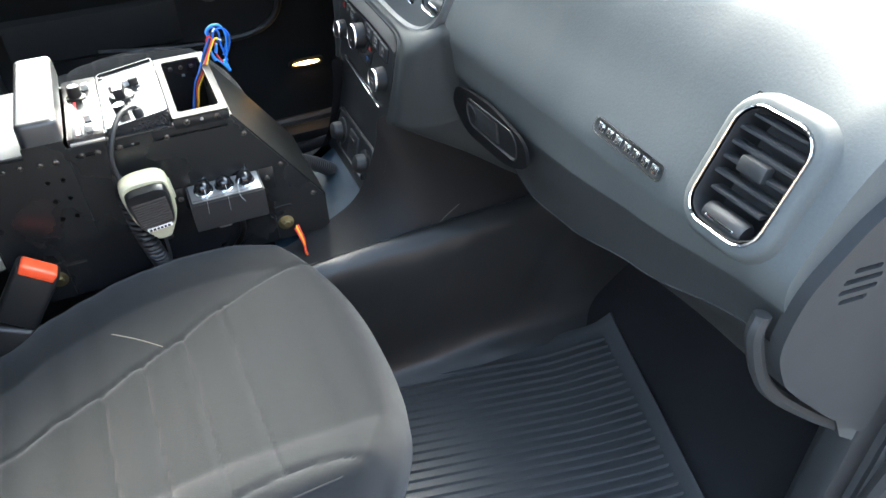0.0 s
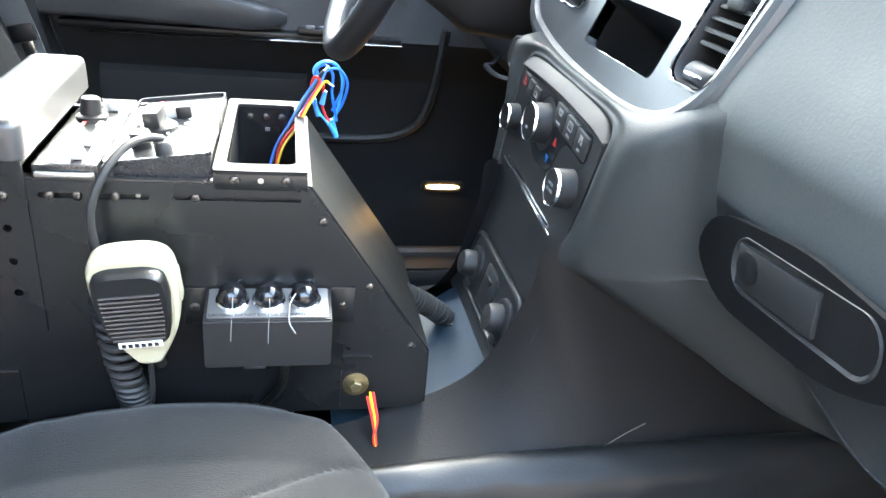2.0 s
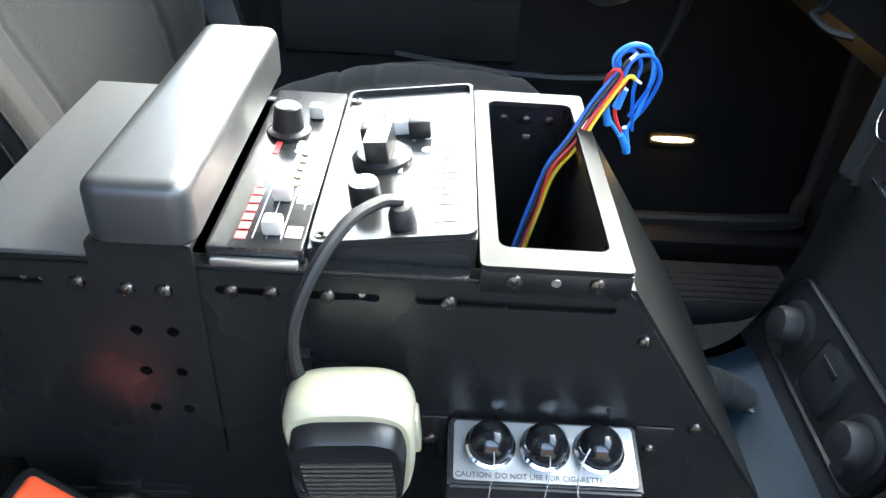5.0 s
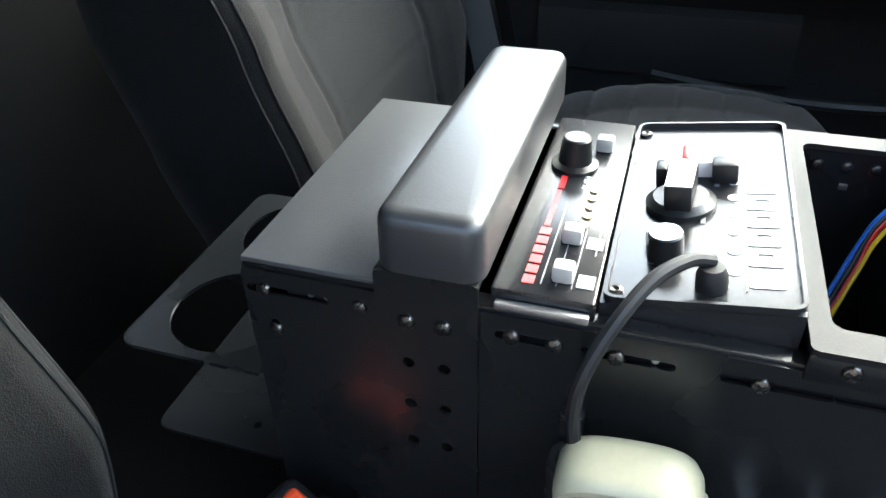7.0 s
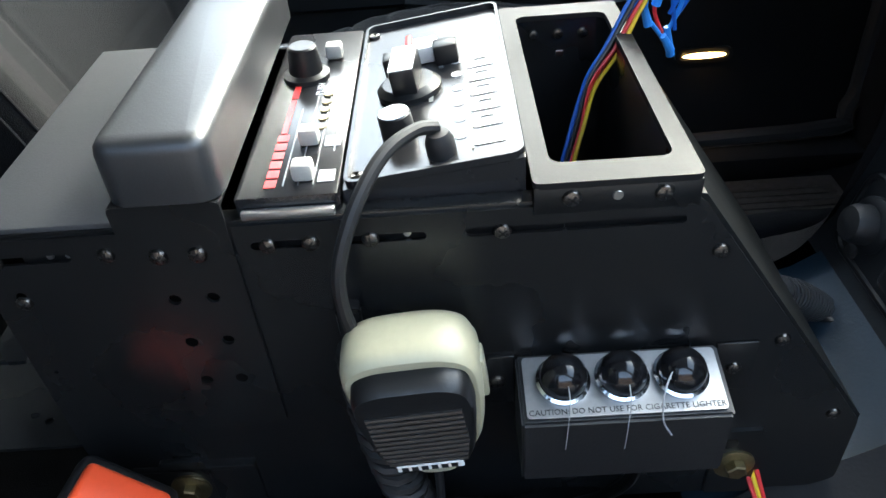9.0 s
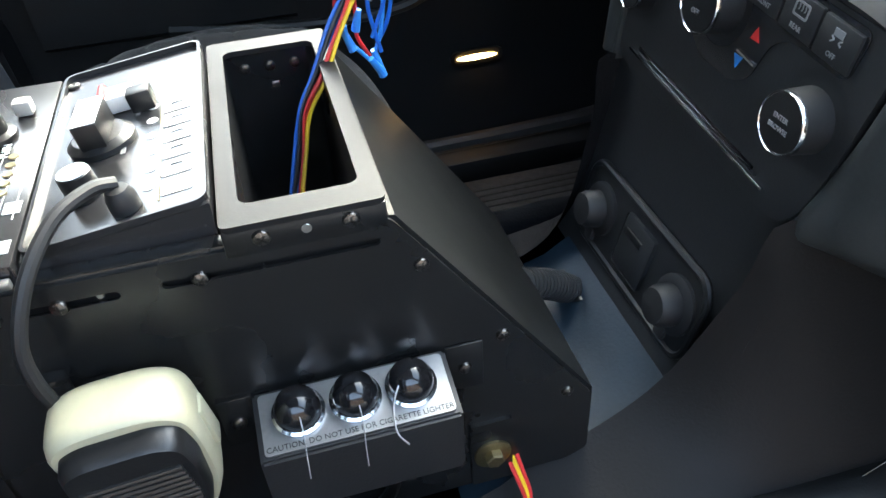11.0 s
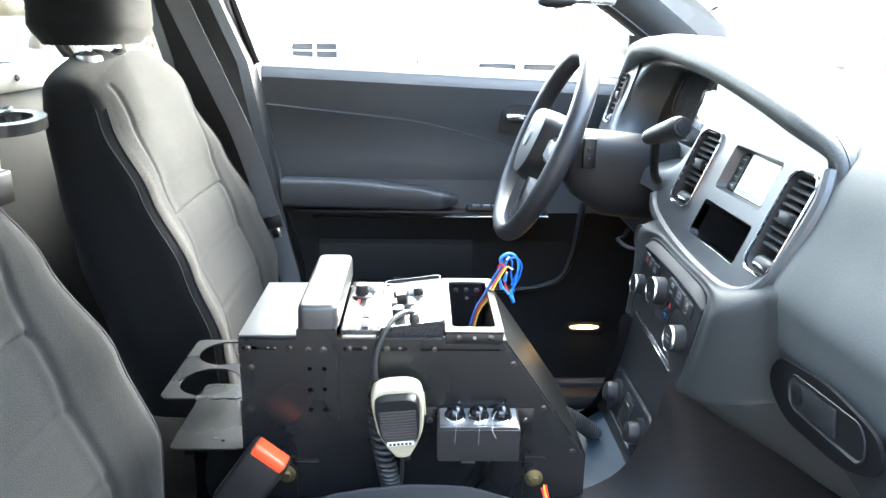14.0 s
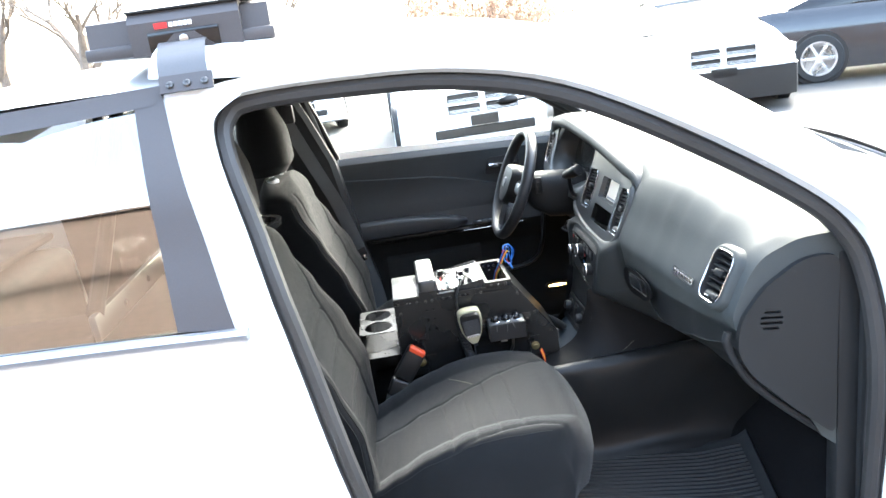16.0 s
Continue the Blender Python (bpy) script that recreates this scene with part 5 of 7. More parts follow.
    for sy in (-0.065, 0.065):
        b = bmesh.new()
        rod(b, (-0.655, cy + sy, 0.93), (-0.662, cy + sy, 1.02), 0.0068)
        part("post", b, CHROME, hr, "chrome post")
        b = bmesh.new()
        lathe(b, (-0.655, cy + sy, 0.945), (0, 0, 1), [(0, 0.022), (0.012, 0.020), (0.016, 0.012), (0.02, 0.008)], 18)
        part("post_guide", b, ALU, hr)
    return s


seat(-0.278, "dark grey cloth passenger seat beside the open doorway", -1)
seat(0.50, "dark grey cloth driver seat behind the steering wheel", 1)

# buckle on its stalk between seat and console
bk = thing("seat_belt_buckle", (-0.30, -0.035, 0.36), "black belt buckle with orange release button", "buckle")
bm_ = frame_of((-0.298, -0.050, 0.468), (0.95, -0.1, -0.3), (-0.3, 0.12, 0.95)) @ pose(0, 0, 0, 0, 0, -18)
b = bmesh.new()
bx(b, -0.028, 0.028, -0.055, 0.040, -0.017, 0.017, 0.007, 3, bm_)
part("buckle_body", b, BLACK, bk)
b = bmesh.new()
bx(b, -0.0235, 0.0235, 0.027, 0.0435, -0.009, 0.0180, 0.004, 3, bm_)
part("release_button", b, ORANGE, bk, "orange release button")
b = bmesh.new()
bx(b, -0.027, 0.027, -0.115, -0.060, -0.018, 0.018, 0.008, 3, bm_ @ pose(-0.01, 0.0, -0.002, 0, 0, 10))
part("stalk_cover", b, BLACK, bk)
b = bmesh.new()
bx(b, -0.02, 0.02, -0.17, -0.10, -0.005, 0.005, 0.003, 1, bm_ @ pose(-0.02, 0.0, -0.002, 0, 0, 12))
part("stalk", b, STEEL, bk)

# seat belt and B-pillar trim on the driver's side, and the mirrored trim
for sgn in (1, -1):
    yb = CY + sgn * 0.745
    b = bmesh.new()
    rows = []
    for x0, x1, z, dy in ((-0.36, -0.62, 0.10, 0.0), (-0.385, -0.62, 0.42, 0.012), (-0.425, -0.64, 0.61, 0.004), (-0.475, -0.66, 0.93, -0.03), (-0.535, -0.69, 1.10, -0.07), (-0.60, -0.73, 1.27, -0.13)):
        x0 -= 0.045 if sgn < 0 else 0.0
        rows.append([Vector((x, yb + sgn * (dy + dd), z)) for x, dd in ((x0, 0.05 if sgn < 0 else CY + side_y(z) - 0.035 - yb - dy), (x0, 0.006), (x0 - 0.02, -0.01), (x1 + 0.03, -0.012), (x1, 0.01), (x1, 0.05))])
    loft(b, rows, closed=False, caps=False)
    part("b_pillar_trim", b, BLACK, car, "black plastic B-pillar trim")
sb = thing("seat_belt", (-0.5, 0.80, 0.35), "grey webbing seat belt hanging at the B-pillar", "seat belt")
b = bmesh.new()
line = smooth_line([(-0.618, 0.718, 1.125), (-0.606, 0.733, 1.085), (-0.566, 0.762, 0.970), (-0.527, 0.783, 0.865), (-0.492, 0.798, 0.768), (-0.448, 0.808, 0.61), (-0.420, 0.810, 0.50), (-0.398, 0.808, 0.40), (-0.385, 0.80, 0.26)], 6)
loft(b, [[p + Vector((-0.024, 0.004, -0.006)), p + Vector((0.024, -0.006, 0.006)), p + Vector((0.024, -0.0075, 0.006)), p + Vector((-0.024, 0.0025, -0.006))] for p in line])
part("webbing", b, BELT, sb)
b = bmesh.new()
bx(b, -0.035, 0.035, -0.02, 0.02, -0.03, 0.035, 0.008, m=Matrix.Translation((-0.616, 0.722, 1.130)))
part("belt_guide", b, RUBBER, sb)
b = bmesh.new()
bx(b, -0.018, 0.022, -0.005, 0.003, -0.012, 0.018, 0.003, m=Matrix.Translation((-0.437, 0.802, 0.565)) @ pose(0, 0, 0, 0, -14, 0))
tg = part("tongue_grip", b, BLACK, sb)
b = bmesh.new()
bx(b, -0.010, 0.010, -0.0015, 0.0015, -0.034, -0.01, 0.002, m=Matrix.Translation((-0.434, 0.802, 0.565)) @ pose(0, 0, 0, 0, -14, 0))
part("tongue", b, CHROME, tg)

# partition behind the seats
pt = thing("partition", (-0.85, CY, 0.09), "dark partition with aluminium rail and clear upper window", "partition")
b = bmesh.new()
bx(b, -0.86, -0.85, CY - 0.755, CY + 0.755, 0.12, 0.90, 0.002)
part("lower_panel", b, mat("partition_grey", (0.016, 0.017, 0.0175), 0.6, grain=300, bump=0.2), pt)
b = bmesh.new()
bx(b, -0.852, -0.838, CY - 0.75, CY + 0.75, 0.885, 0.935, 0.003)
rail = part("rail", b, ALU, pt, "aluminium rail with screws")
for i in range(9):
    screw(rail, (-0.837, CY - 0.6 + i * 0.15, 0.91), (1, 0, 0), 0.007, i * 31)
b = bmesh.new()
b.faces.new([b.verts.new((-0.849, CY + v, z)) for v, z in ((-0.62, 0.935), (0.62, 0.935), (0.56, 1.31), (-0.56, 1.31))])
g = part("window", b, GLASS, pt, "clear polycarbonate window")
g.visible_shadow = False
for sg in (-1, 1):
    for pts in ([(-0.848, 0.30, 1.33), (-0.85, 0.39, 1.21), (-0.85, 0.622, 1.008), (-0.85, 0.72, 0.93)], [(-0.856, 0.40, 1.325), (-0.856, 0.511, 1.215), (-0.856, 0.67, 1.115)]):
        b = bmesh.new()
        tube(b, [(x, CY + sg * y, z) for x, y, z in pts], 0.016, 10)
        part("brace", b, BLACK, pt, "black tubular brace")
b = bmesh.new()
bx(b, -0.845, -0.825, -0.014, 0.014, -0.045, 0.045, 0.004, m=Matrix.Translation((0, 0.275, 0.928)) @ pose(0, 0, 0, 22, 0, 0))
lt = part("latch", b, BLACK, pt, "black over-centre latch")
b = bmesh.new()
bx(b, -0.828, -0.812, -0.020, 0.020, -0.008, 0.012, 0.004, m=Matrix.Translation((0, 0.300, 0.890)) @ pose(0, 0, 0, 22, 0, 0))
part("latch_lever", b, RUBBER, lt)
b = bmesh.new()
rod(b, (-0.835, 0.240, 0.965), (-0.815, 0.240, 0.965), 0.010)
part("latch_roller", b, RUBBER, lt)

# long-gun clamp on a post behind the passenger seat
gc = thing("gun_lock", (-0.72, -0.02, 0.80), "open steel ring clamp on a pivoting bracket", "clamp")
gm = Matrix.Translation((-0.655, 0.155, 0.872)) @ pose(0, 0, 0, 4, -4, 75)
b = bmesh.new()
arc = [radians(-150 + 300 * i / 20) for i in range(21)]
outer = [(0.045 * math.cos(a) * 1.25, 0.045 * math.sin(a)) for a in arc]
inner = [(0.030 * math.cos(a) * 1.25, 0.030 * math.sin(a)) for a in arc]
plate(b, outer + inner[::-1], [], 0.016, gm)
part("ring", b, POWDER, gc, "black open steel ring")
b = bmesh.new()
bx(b, -0.10, -0.036, -0.022, 0.022, -0.002, 0.018, 0.004, m=gm)
arm = part("arm", b, SCREWM, gc)
b = bmesh.new()
bx(b, -0.11, -0.05, -0.03, 0.015, -0.045, -0.004, 0.004, m=gm)
part("lock_housing", b, STEEL, gc)
b = bmesh.new()
bx(b, -0.075, -0.045, -0.04, -0.02, -0.085, -0.04, 0.004, m=gm)
part("solenoid", b, SCREWM, gc)
b = bmesh.new()
rod(b, gm @ Vector((-0.085, 0, -0.3)), gm @ Vector((-0.085, 0, 0.0)), 0.012)
part("mount_post", b, POWDER, gc)
for p in ((-0.09, 0.012), (-0.055, -0.010), (0.036, 0.03)):
    screw(arm, gm @ Vector((*p, 0.018)), gm.to_3x3() @ Vector((0, 0, 1)), 0.007)

# rear bench seen through the rear side glass
rb = thing("rear_bench", (-1.3, CY, 0.09), "brown textured rear bench behind the partition", "bench")
b = bmesh.new()
bx(b, -1.45, -0.90, CY - 0.62, CY + 0.62, 0.25, 0.55, 0.05, 3)
part("bench_cushion", b, BROWN, rb)
b = bmesh.new()
bx(b, -1.62, -0.90, CY - 0.60, CY - 0.42, 0.40, 0.85, 0.03, 3, None)
bx(b, -1.62, -1.44, CY - 0.60, CY + 0.62, 0.40, 0.80, 0.05, 3, None)
part("bench_back", b, BROWN, rb)
b = bmesh.new()
bx(b, -2.2, -1.5, CY - 0.62, CY + 0.62, 0.82, 0.85, 0.01)
part("parcel_shelf", b, BLACK, car)

# ---- radio console ----
rc = thing("radio_console", (-0.1, 0.1, 0.385), "black steel equipment console between the front seats", "console")
W = 0.200
OUTL = [(-0.322, 0.632), (0.018, 0.632), (0.134, 0.463), (0.135, 0.405), (0.12, 0.398), (-0.322, 0.398)]
SLOTS = [(-0.297, 0.046), (-0.262, 0.03), (-0.176, 0.026), (-0.128, 0.042), (-0.066, 0.046), (-0.0155, 0.056)]
for y, t in ((0.0, 0.002), (W, 0.002)):
    b = bmesh.new()
    plate(b, round_poly(OUTL, 0.004, 2), [slot(cx, 0.620, w, 0.0048) for cx, w in SLOTS[:1] + SLOTS[2:]] + [circle(cx, cz, 0.0028, 12) for cx, cz in ((-0.307, 0.598),)], t, Matrix.Translation((0, y + 0.001, 0)) @ XZ)
    part("side_panel", b, POWDER, rc, "black powder-coated side panel")
b = bmesh.new()
bx(b, -0.30, 0.018, 0.004, 0.006, 0.605, 0.628)
part("slot_backing", b, BLACK, rc)
b = bmesh.new()
loft(b, [[Vector((x, y, z)) for x, z in ((0.016, 0.632), (0.021, 0.631), (0.136, 0.464), (0.137, 0.402), (0.133, 0.402), (0.132, 0.463), (0.018, 0.627))] for y in (0.0022, W - 0.0022)])
part("front_panel", b, POWDER_G, rc, "glossy black sloping front panel")
b = bmesh.new()
bx(b, -0.323, -0.319, 0.002, W - 0.002, 0.40, 0.632, 0.001)
part("rear_panel", b, POWDER, rc)
b = bmesh.new()
bx(b, -0.32, 0.13, 0.003, W - 0.003, 0.398, 0.402)
part("bottom_panel", b, POWDER, rc)
for y in (0.001, W - 0.011):
    b = bmesh.new()
    bx(b, -0.320, 0.018, y, y + 0.010, 0.6305, 0.634, 0.001)
    part("top_flange", b, POWDER, rc)
for i, (x, z) in enumerate(((-0.310, 0.620), (-0.307, 0.594), (-0.257, 0.6205), (-0.181, 0.620), (-0.161, 0.620), (-0.133, 0.620), (-0.072, 0.620), (0.031, 0.600), (0.074, 0.536), (0.117, 0.471))):
    screw(rc, (x, -0.001, z), (0, -1, 0), 0.0042, i * 37)
for i, x in enumerate((-0.116, -0.104, -0.285, -0.276)):
    b = bmesh.new()
    lathe(b, (x, 0.002, 0.620), (0, -1, 0), [(0, 0.002), (0.001, 0.0015), (0.001, 0)], 10)
    part("nut_hole", b, STEEL, rc)
# rear cover plate
b = bmesh.new()
bx(b, -0.322, -0.248, 0.001, W - 0.001, 0.634, 0.6375, 0.0012)
part("cover_plate", b, mat("grey_powder_plate", (0.05, 0.052, 0.055), 0.38, grain=900, bump=0.2), rc, "flat grey blank cover plate")
# equipment well frame
b = bmesh.new()
wf = Matrix.Translation((-0.0205, 0.1005, 0.6415))
plate(b, rrect(0.0755, 0.205, 0.003, 2), [rrect(0.0565, 0.172, 0.006, 4)], 0.0035, wf)
frame_ob = part("well_frame", b, mat("frame_powder_coat", (0.011, 0.0112, 0.0115), 0.5, grain=900, bump=0.2, dist=0.0003, spec=0.2), rc, "black steel open equipment frame")
for y0, y1 in ((-0.002, 0.0005), (0.2005, 0.203)):
    b = bmesh.new()
    bx(b, -0.058, 0.017, y0, y1, 0.628, 0.6425, 0.0008)
    part("frame_flange", b, POWDER, frame_ob)
for x in (-0.041, 0.0):
    screw(frame_ob, (x, -0.0018, 0.6365), (0, -1, 0), 0.0044, x * 900)
b = bmesh.new()
lathe(b, (-0.0205, -0.0018, 0.6365), (0, -1, 0), [(0, 0.0026), (0.0008, 0.0022), (0.0008, 0)], 12)
part("frame_hole", b, STEEL, frame_ob)
b = bmesh.new()
inn = [(-0.0205 + p, 0.1005 + q) for p, q in rrect(0.058, 0.174, 0.006, 4)]
loft(b, [[Vector((p, q, z)) for p, q in inn] for z in (0.6415, 0.5)], caps=False)
b.faces.new([b.verts.new((p, q, 0.5)) for p, q in inn])
well = part("well", b, POWDER, frame_ob)
for i, x in enumerate((-0.037, -0.021, -0.005)):
    screw(well, (x, 0.187, 0.632), (0, -1, 0), 0.0036, i * 50)
b = bmesh.new()
bx(b, -0.022, -0.017, 0.1865, 0.188, 0.6165, 0.6205, 0.0005)
part("bright_slot", b, STEEL, well)

# padded armrest on a drilled bracket
ar = thing("armrest", (-0.222, 0.09, 0.49), "grey vinyl armrest pad on a drilled steel bracket", "armrest")
b = bmesh.new()
rings = []
for z, e in ((0.6475, 0.0012), (0.6485, 0.0), (0.660, 0.0), (0.6725, 0.0004), (0.6755, 0.0012), (0.6778, 0.0030), (0.6790, 0.0058), (0.6794, 0.0095)):
    rings.append([Vector((-0.2205 + p, 0.1055 + q, z)) for p, q in rrect(0.052 - 2 * e, 0.219 - 2 * e, max(0.0105 - e, 0.001), 6)])
loft(b, rings)
part("pad", b, PAD, ar)
b = bmesh.new()
hx = [circle(-0.2325, z, 0.0034, 12) for z in (0.592, 0.5625, 0.5335)] + [circle(-0.2135, z, 0.0034, 12) for z in (0.592, 0.5625, 0.5335)]
plate(b, round_poly([(-0.2475, 0.648), (-0.1965, 0.648), (-0.1965, 0.493), (-0.2475, 0.493)], 0.003, 2), hx, 0.0022, Matrix.Translation((0, -0.0012, 0)) @ XZ)
br = part("bracket", b, POWDER, ar, "black drilled bracket")
# added lightless sheet that paints the dark inside the drilled holes
b = bmesh.new()
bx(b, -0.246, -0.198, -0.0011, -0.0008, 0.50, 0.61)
part("hole_shade_sheet", b, mat("hole_shade_black", (0.002, 0.002, 0.002), 1.0, bump=0.2, spec=0.0), ar)
b = bmesh.new()
bx(b, -0.2475, -0.1965, -0.0034, 0.2, 0.644, 0.6475, 0.001)
part("bracket_top", b, POWDER, ar)
for x in (-0.2320, -0.2135):
    screw(br, (x, -0.0034, 0.6195), (0, -1, 0), 0.0046, x * 999)

# light-bar controller
lc = thing("light_controller", (-0.164, 0.1, 0.634), "black slide-switch controller with red lettering bars", "controller")
b = bmesh.new()
bx(b, -0.193, -0.1450, 0.004, 0.189, 0.632, 0.6435, 0.002)
part("face_plate", b, FACE, lc)
TOPZ = 0.6436
for k in [(-0.1790, -0.1755, 0.098, 0.113), (-0.1790, -0.1762, 0.060, 0.096)] + [(-0.1800, -0.1745, 0.011 + i * 0.0082, 0.0172 + i * 0.0082) for i in range(6)]:
    b = bmesh.new()
    bx(b, *k, TOPZ, TOPZ + 0.0004)
    part("red_lettering", b, REDP, lc, "red bar of lettering")
for i, (y0, y1) in enumerate(((0.012, 0.085), (0.012, 0.108), (0.012, 0.108), (0.040, 0.095))):
    b = bmesh.new()
    bx(b, -0.1715 + i * 0.0070, -0.1709 + i * 0.0070, y0, y1, TOPZ, TOPZ + 0.0003)
    part("printed_line", b, MARKG, lc)
words("label_text", "PUSH", 0.006, Matrix.Translation((-0.164, 0.108, TOPZ)) @ pose(0, 0, 0, 0, 0, 90), LABELW, lc)
for i in range(5):
    b = bmesh.new()
    lathe(b, (-0.1590, 0.100 - i * 0.0088, TOPZ), (0, 0, 1), [(0, 0.0028), (0.0008, 0.0026), (0.0006, 0)], 12)
    part("indicator", b, BRASS, lc)
b = bmesh.new()
lathe(b, (-0.174, 0.125, TOPZ), (0, 0, 1), [(0, 0.0135), (0.0025, 0.0135), (0.004, 0.0098), (0.018, 0.0082), (0.019, 0.007), (0.019, 0)], 14)
part("rotary_knob", b, BLACK, lc)
for x, y in ((-0.163, 0.050), (-0.162, 0.0185), (-0.160, 0.149)):
    b = bmesh.new()
    bx(b, x - 0.005, x + 0.005, y - 0.0045, y + 0.0045, TOPZ, TOPZ + 0.009, 0.0018)
    part("slide_knob", b, mat("ivory_knob", (0.42, 0.41, 0.37), 0.45, bump=0.05), lc, "ivory slide knob")
for x, y in ((-0.1515, 0.050), (-0.1515, 0.0185)):
    b = bmesh.new()
    bx(b, x - 0.004, x + 0.004, y - 0.005, y + 0.005, TOPZ, TOPZ + 0.0004)
    part("label_patch", b, MARKG, lc)
b = bmesh.new()
bx(b, -0.190, -0.147, -0.0005, 0.0035, 0.634, 0.6385, 0.001)
part("edge_strip", b, ALU, lc)
b = bmesh.new()
bx(b, -0.150, -0.145, 0.0045, 0.0055, 0.637, 0.641)
part("rust_chip", b, BROWN, lc)

# siren controller in a raised wedge housing
sc_ = thing("siren_controller", (-0.096, 0.1, 0.634), "black siren controller with rotary knobs and labels", "controller")
sm = Matrix.Translation((-0.0965, 0.1, 0.6467)) @ pose(0, 0, 0, 0, -7.65, 0)
b = bmesh.new()
loft(b, [[Vector((x, y, z)) for x, z in ((-0.1440, 0.632), (-0.060, 0.632), (-0.060, 0.6515), (-0.1440, 0.6402))] for y in (0.0105, 0.1905)])
part("housing", b, FACE, sc_, smooth=False)
b = bmesh.new()
plate(b, rrect(0.0840, 0.181, 0.006, 5), [rrect(0.0805, 0.1775, 0.005, 5)], 0.0045, sm @ Matrix.Translation((-0.005, 0.0010, -0.001)))
part("raised_rim", b, FACE, sc_)
for px, py in ((-0.0420, -0.081), (-0.0420, 0.080)):
    b = bmesh.new()
    lathe(b, sm @ Vector((px, py, 0)), sm.to_3x3() @ Vector((0, 0, 1)), [(0, 0.0038), (0.0015, 0.0036), (0.002, 0.002), (0.001, 0)], 14)
    part("corner_screw", b, SCREWM, sc_)


def on_siren(px, py, pz=0.0):
    return sm @ Matrix.Translation((px, py, pz))


b = bmesh.new()
lathe(b, on_siren(-0.0175, -0.003).translation, sm.to_3x3() @ Vector((0, 0, 1)), [(0, 0.0178), (0.003, 0.0178), (0.006, 0.0140), (0.006, 0)], 26)
big = part("rotary_knob", b, BLACK, sc_, "large black pointer knob")
b = bmesh.new()
bx(b, -0.0070, 0.0070, -0.0150, 0.0150, 0.004, 0.019, 0.002, m=on_siren(-0.0175, -0.003) @ pose(0, 0, 0, 0, 0, -4))
part("pointer", b, BLACK, big)
# added white sheet on the pointer's top: painted glare
b = bmesh.new()
bx(b, -0.0066, 0.0066, -0.0146, 0.0146, 0.0188, 0.0194, m=on_siren(-0.0175, -0.003) @ pose(0, 0, 0, 0, 0, -4))
part("pointer_glare", b, LABELW, big)
b = bmesh.new()
lathe(b, on_siren(-0.0220, -0.051).translation, sm.to_3x3() @ Vector((0, 0, 1)), [(0, 0.0086), (0.013, 0.0082), (0.0137, 0.0074), (0.0137, 0)], 22)
sk = part("rotary_knob", b, BLACK, sc_, "small knurled volume knob")
b = bmesh.new()
lathe(b, on_siren(-0.0220, -0.051, 0.0138).translation, sm.to_3x3() @ Vector((0, 0, 1)), [(0, 0.0076), (0.0004, 0.0074), (0.0004, 0)], 22)
part("knob_cap", b, ALU, sk)
for px, py, w, d, hgt, mm in ((-0.0090, 0.034, 0.017, 0.016, 0.010, LABELW), (-0.0165, 0.034, 0.004, 0.016, 0.013, REDP), (0.0040, 0.025, 0.0135, 0.012, 0.012, BLACK), (-0.0285, 0.020, 0.006, 0.012, 0.012, BLACK), (-0.0290, -0.038, 0.006, 0.010, 0.008, LABELW)):
    b = bmesh.new()
    bx(b, px - w / 2, px + w / 2, py - d / 2, py + d / 2, 0, hgt, 0.0015, m=sm)
    part("rocker_switch", b, mm, sc_)
b = bmesh.new()
lathe(b, on_siren(-0.001, -0.073).translation, sm.to_3x3() @ Vector((0, 0, 1)), [(0, 0.0072), (0.007, 0.0070), (0.0110, 0.0052), (0.0118, 0)], 18)
part("mic_plug", b, RUBBER, sc_)
for i in range(6):
    b = bmesh.new()
    plate(b, rrect(0.0150, 0.0135, 0.0015, 2), [rrect(0.0070, 0.0065, 0.001, 2)] if i < 5 else [], 0.0003, on_siren(0.0220, 0.017 - i * 0.0165, 0.0001))
    part("label_window", b, LABELW, sc_, smooth=False)
    b = bmesh.new()
    lathe(b, on_siren(0.0085, 0.022 - i * 0.0165, 0.0).translation, sm.to_3x3() @ Vector((0, 0, 1)), [(0, 0.0032), (0.0004, 0.0031), (0.0004, 0)], 12)
    part("push_dot", b, LABELW, sc_, smooth=False)
b = bmesh.new()
bx(b, 0.0132, 0.0140, -0.075, 0.027, 0.0, 0.0006, m=sm)
part("label_edge", b, BRASS, sc_)
for i, (px, py) in enumerate(((0.0, 0.02), (-0.002, 0.0), (-0.006, -0.018), (-0.004, 0.036), (-0.028, -0.055))):
    b = bmesh.new()
    bx(b, px - 0.0012, px + 0.0012, py - 0.003, py + 0.003, 0, 0.0004, m=sm)
    part("printed_mark", b, MARKG, sc_, smooth=False)
b = bmesh.new()
tube(b, [(-0.099, 0.030, 0.6585), (-0.109, 0.024, 0.6610), (-0.123, 0.009, 0.6585), (-0.136, -0.010, 0.645), (-0.1455, -0.0215, 0.622), (-0.147, -0.024, 0.60), (-0.144, -0.022, 0.575)], 0.0034, 10)
part("mic_cable", b, RUBBER, sc_, "thick black microphone cable")

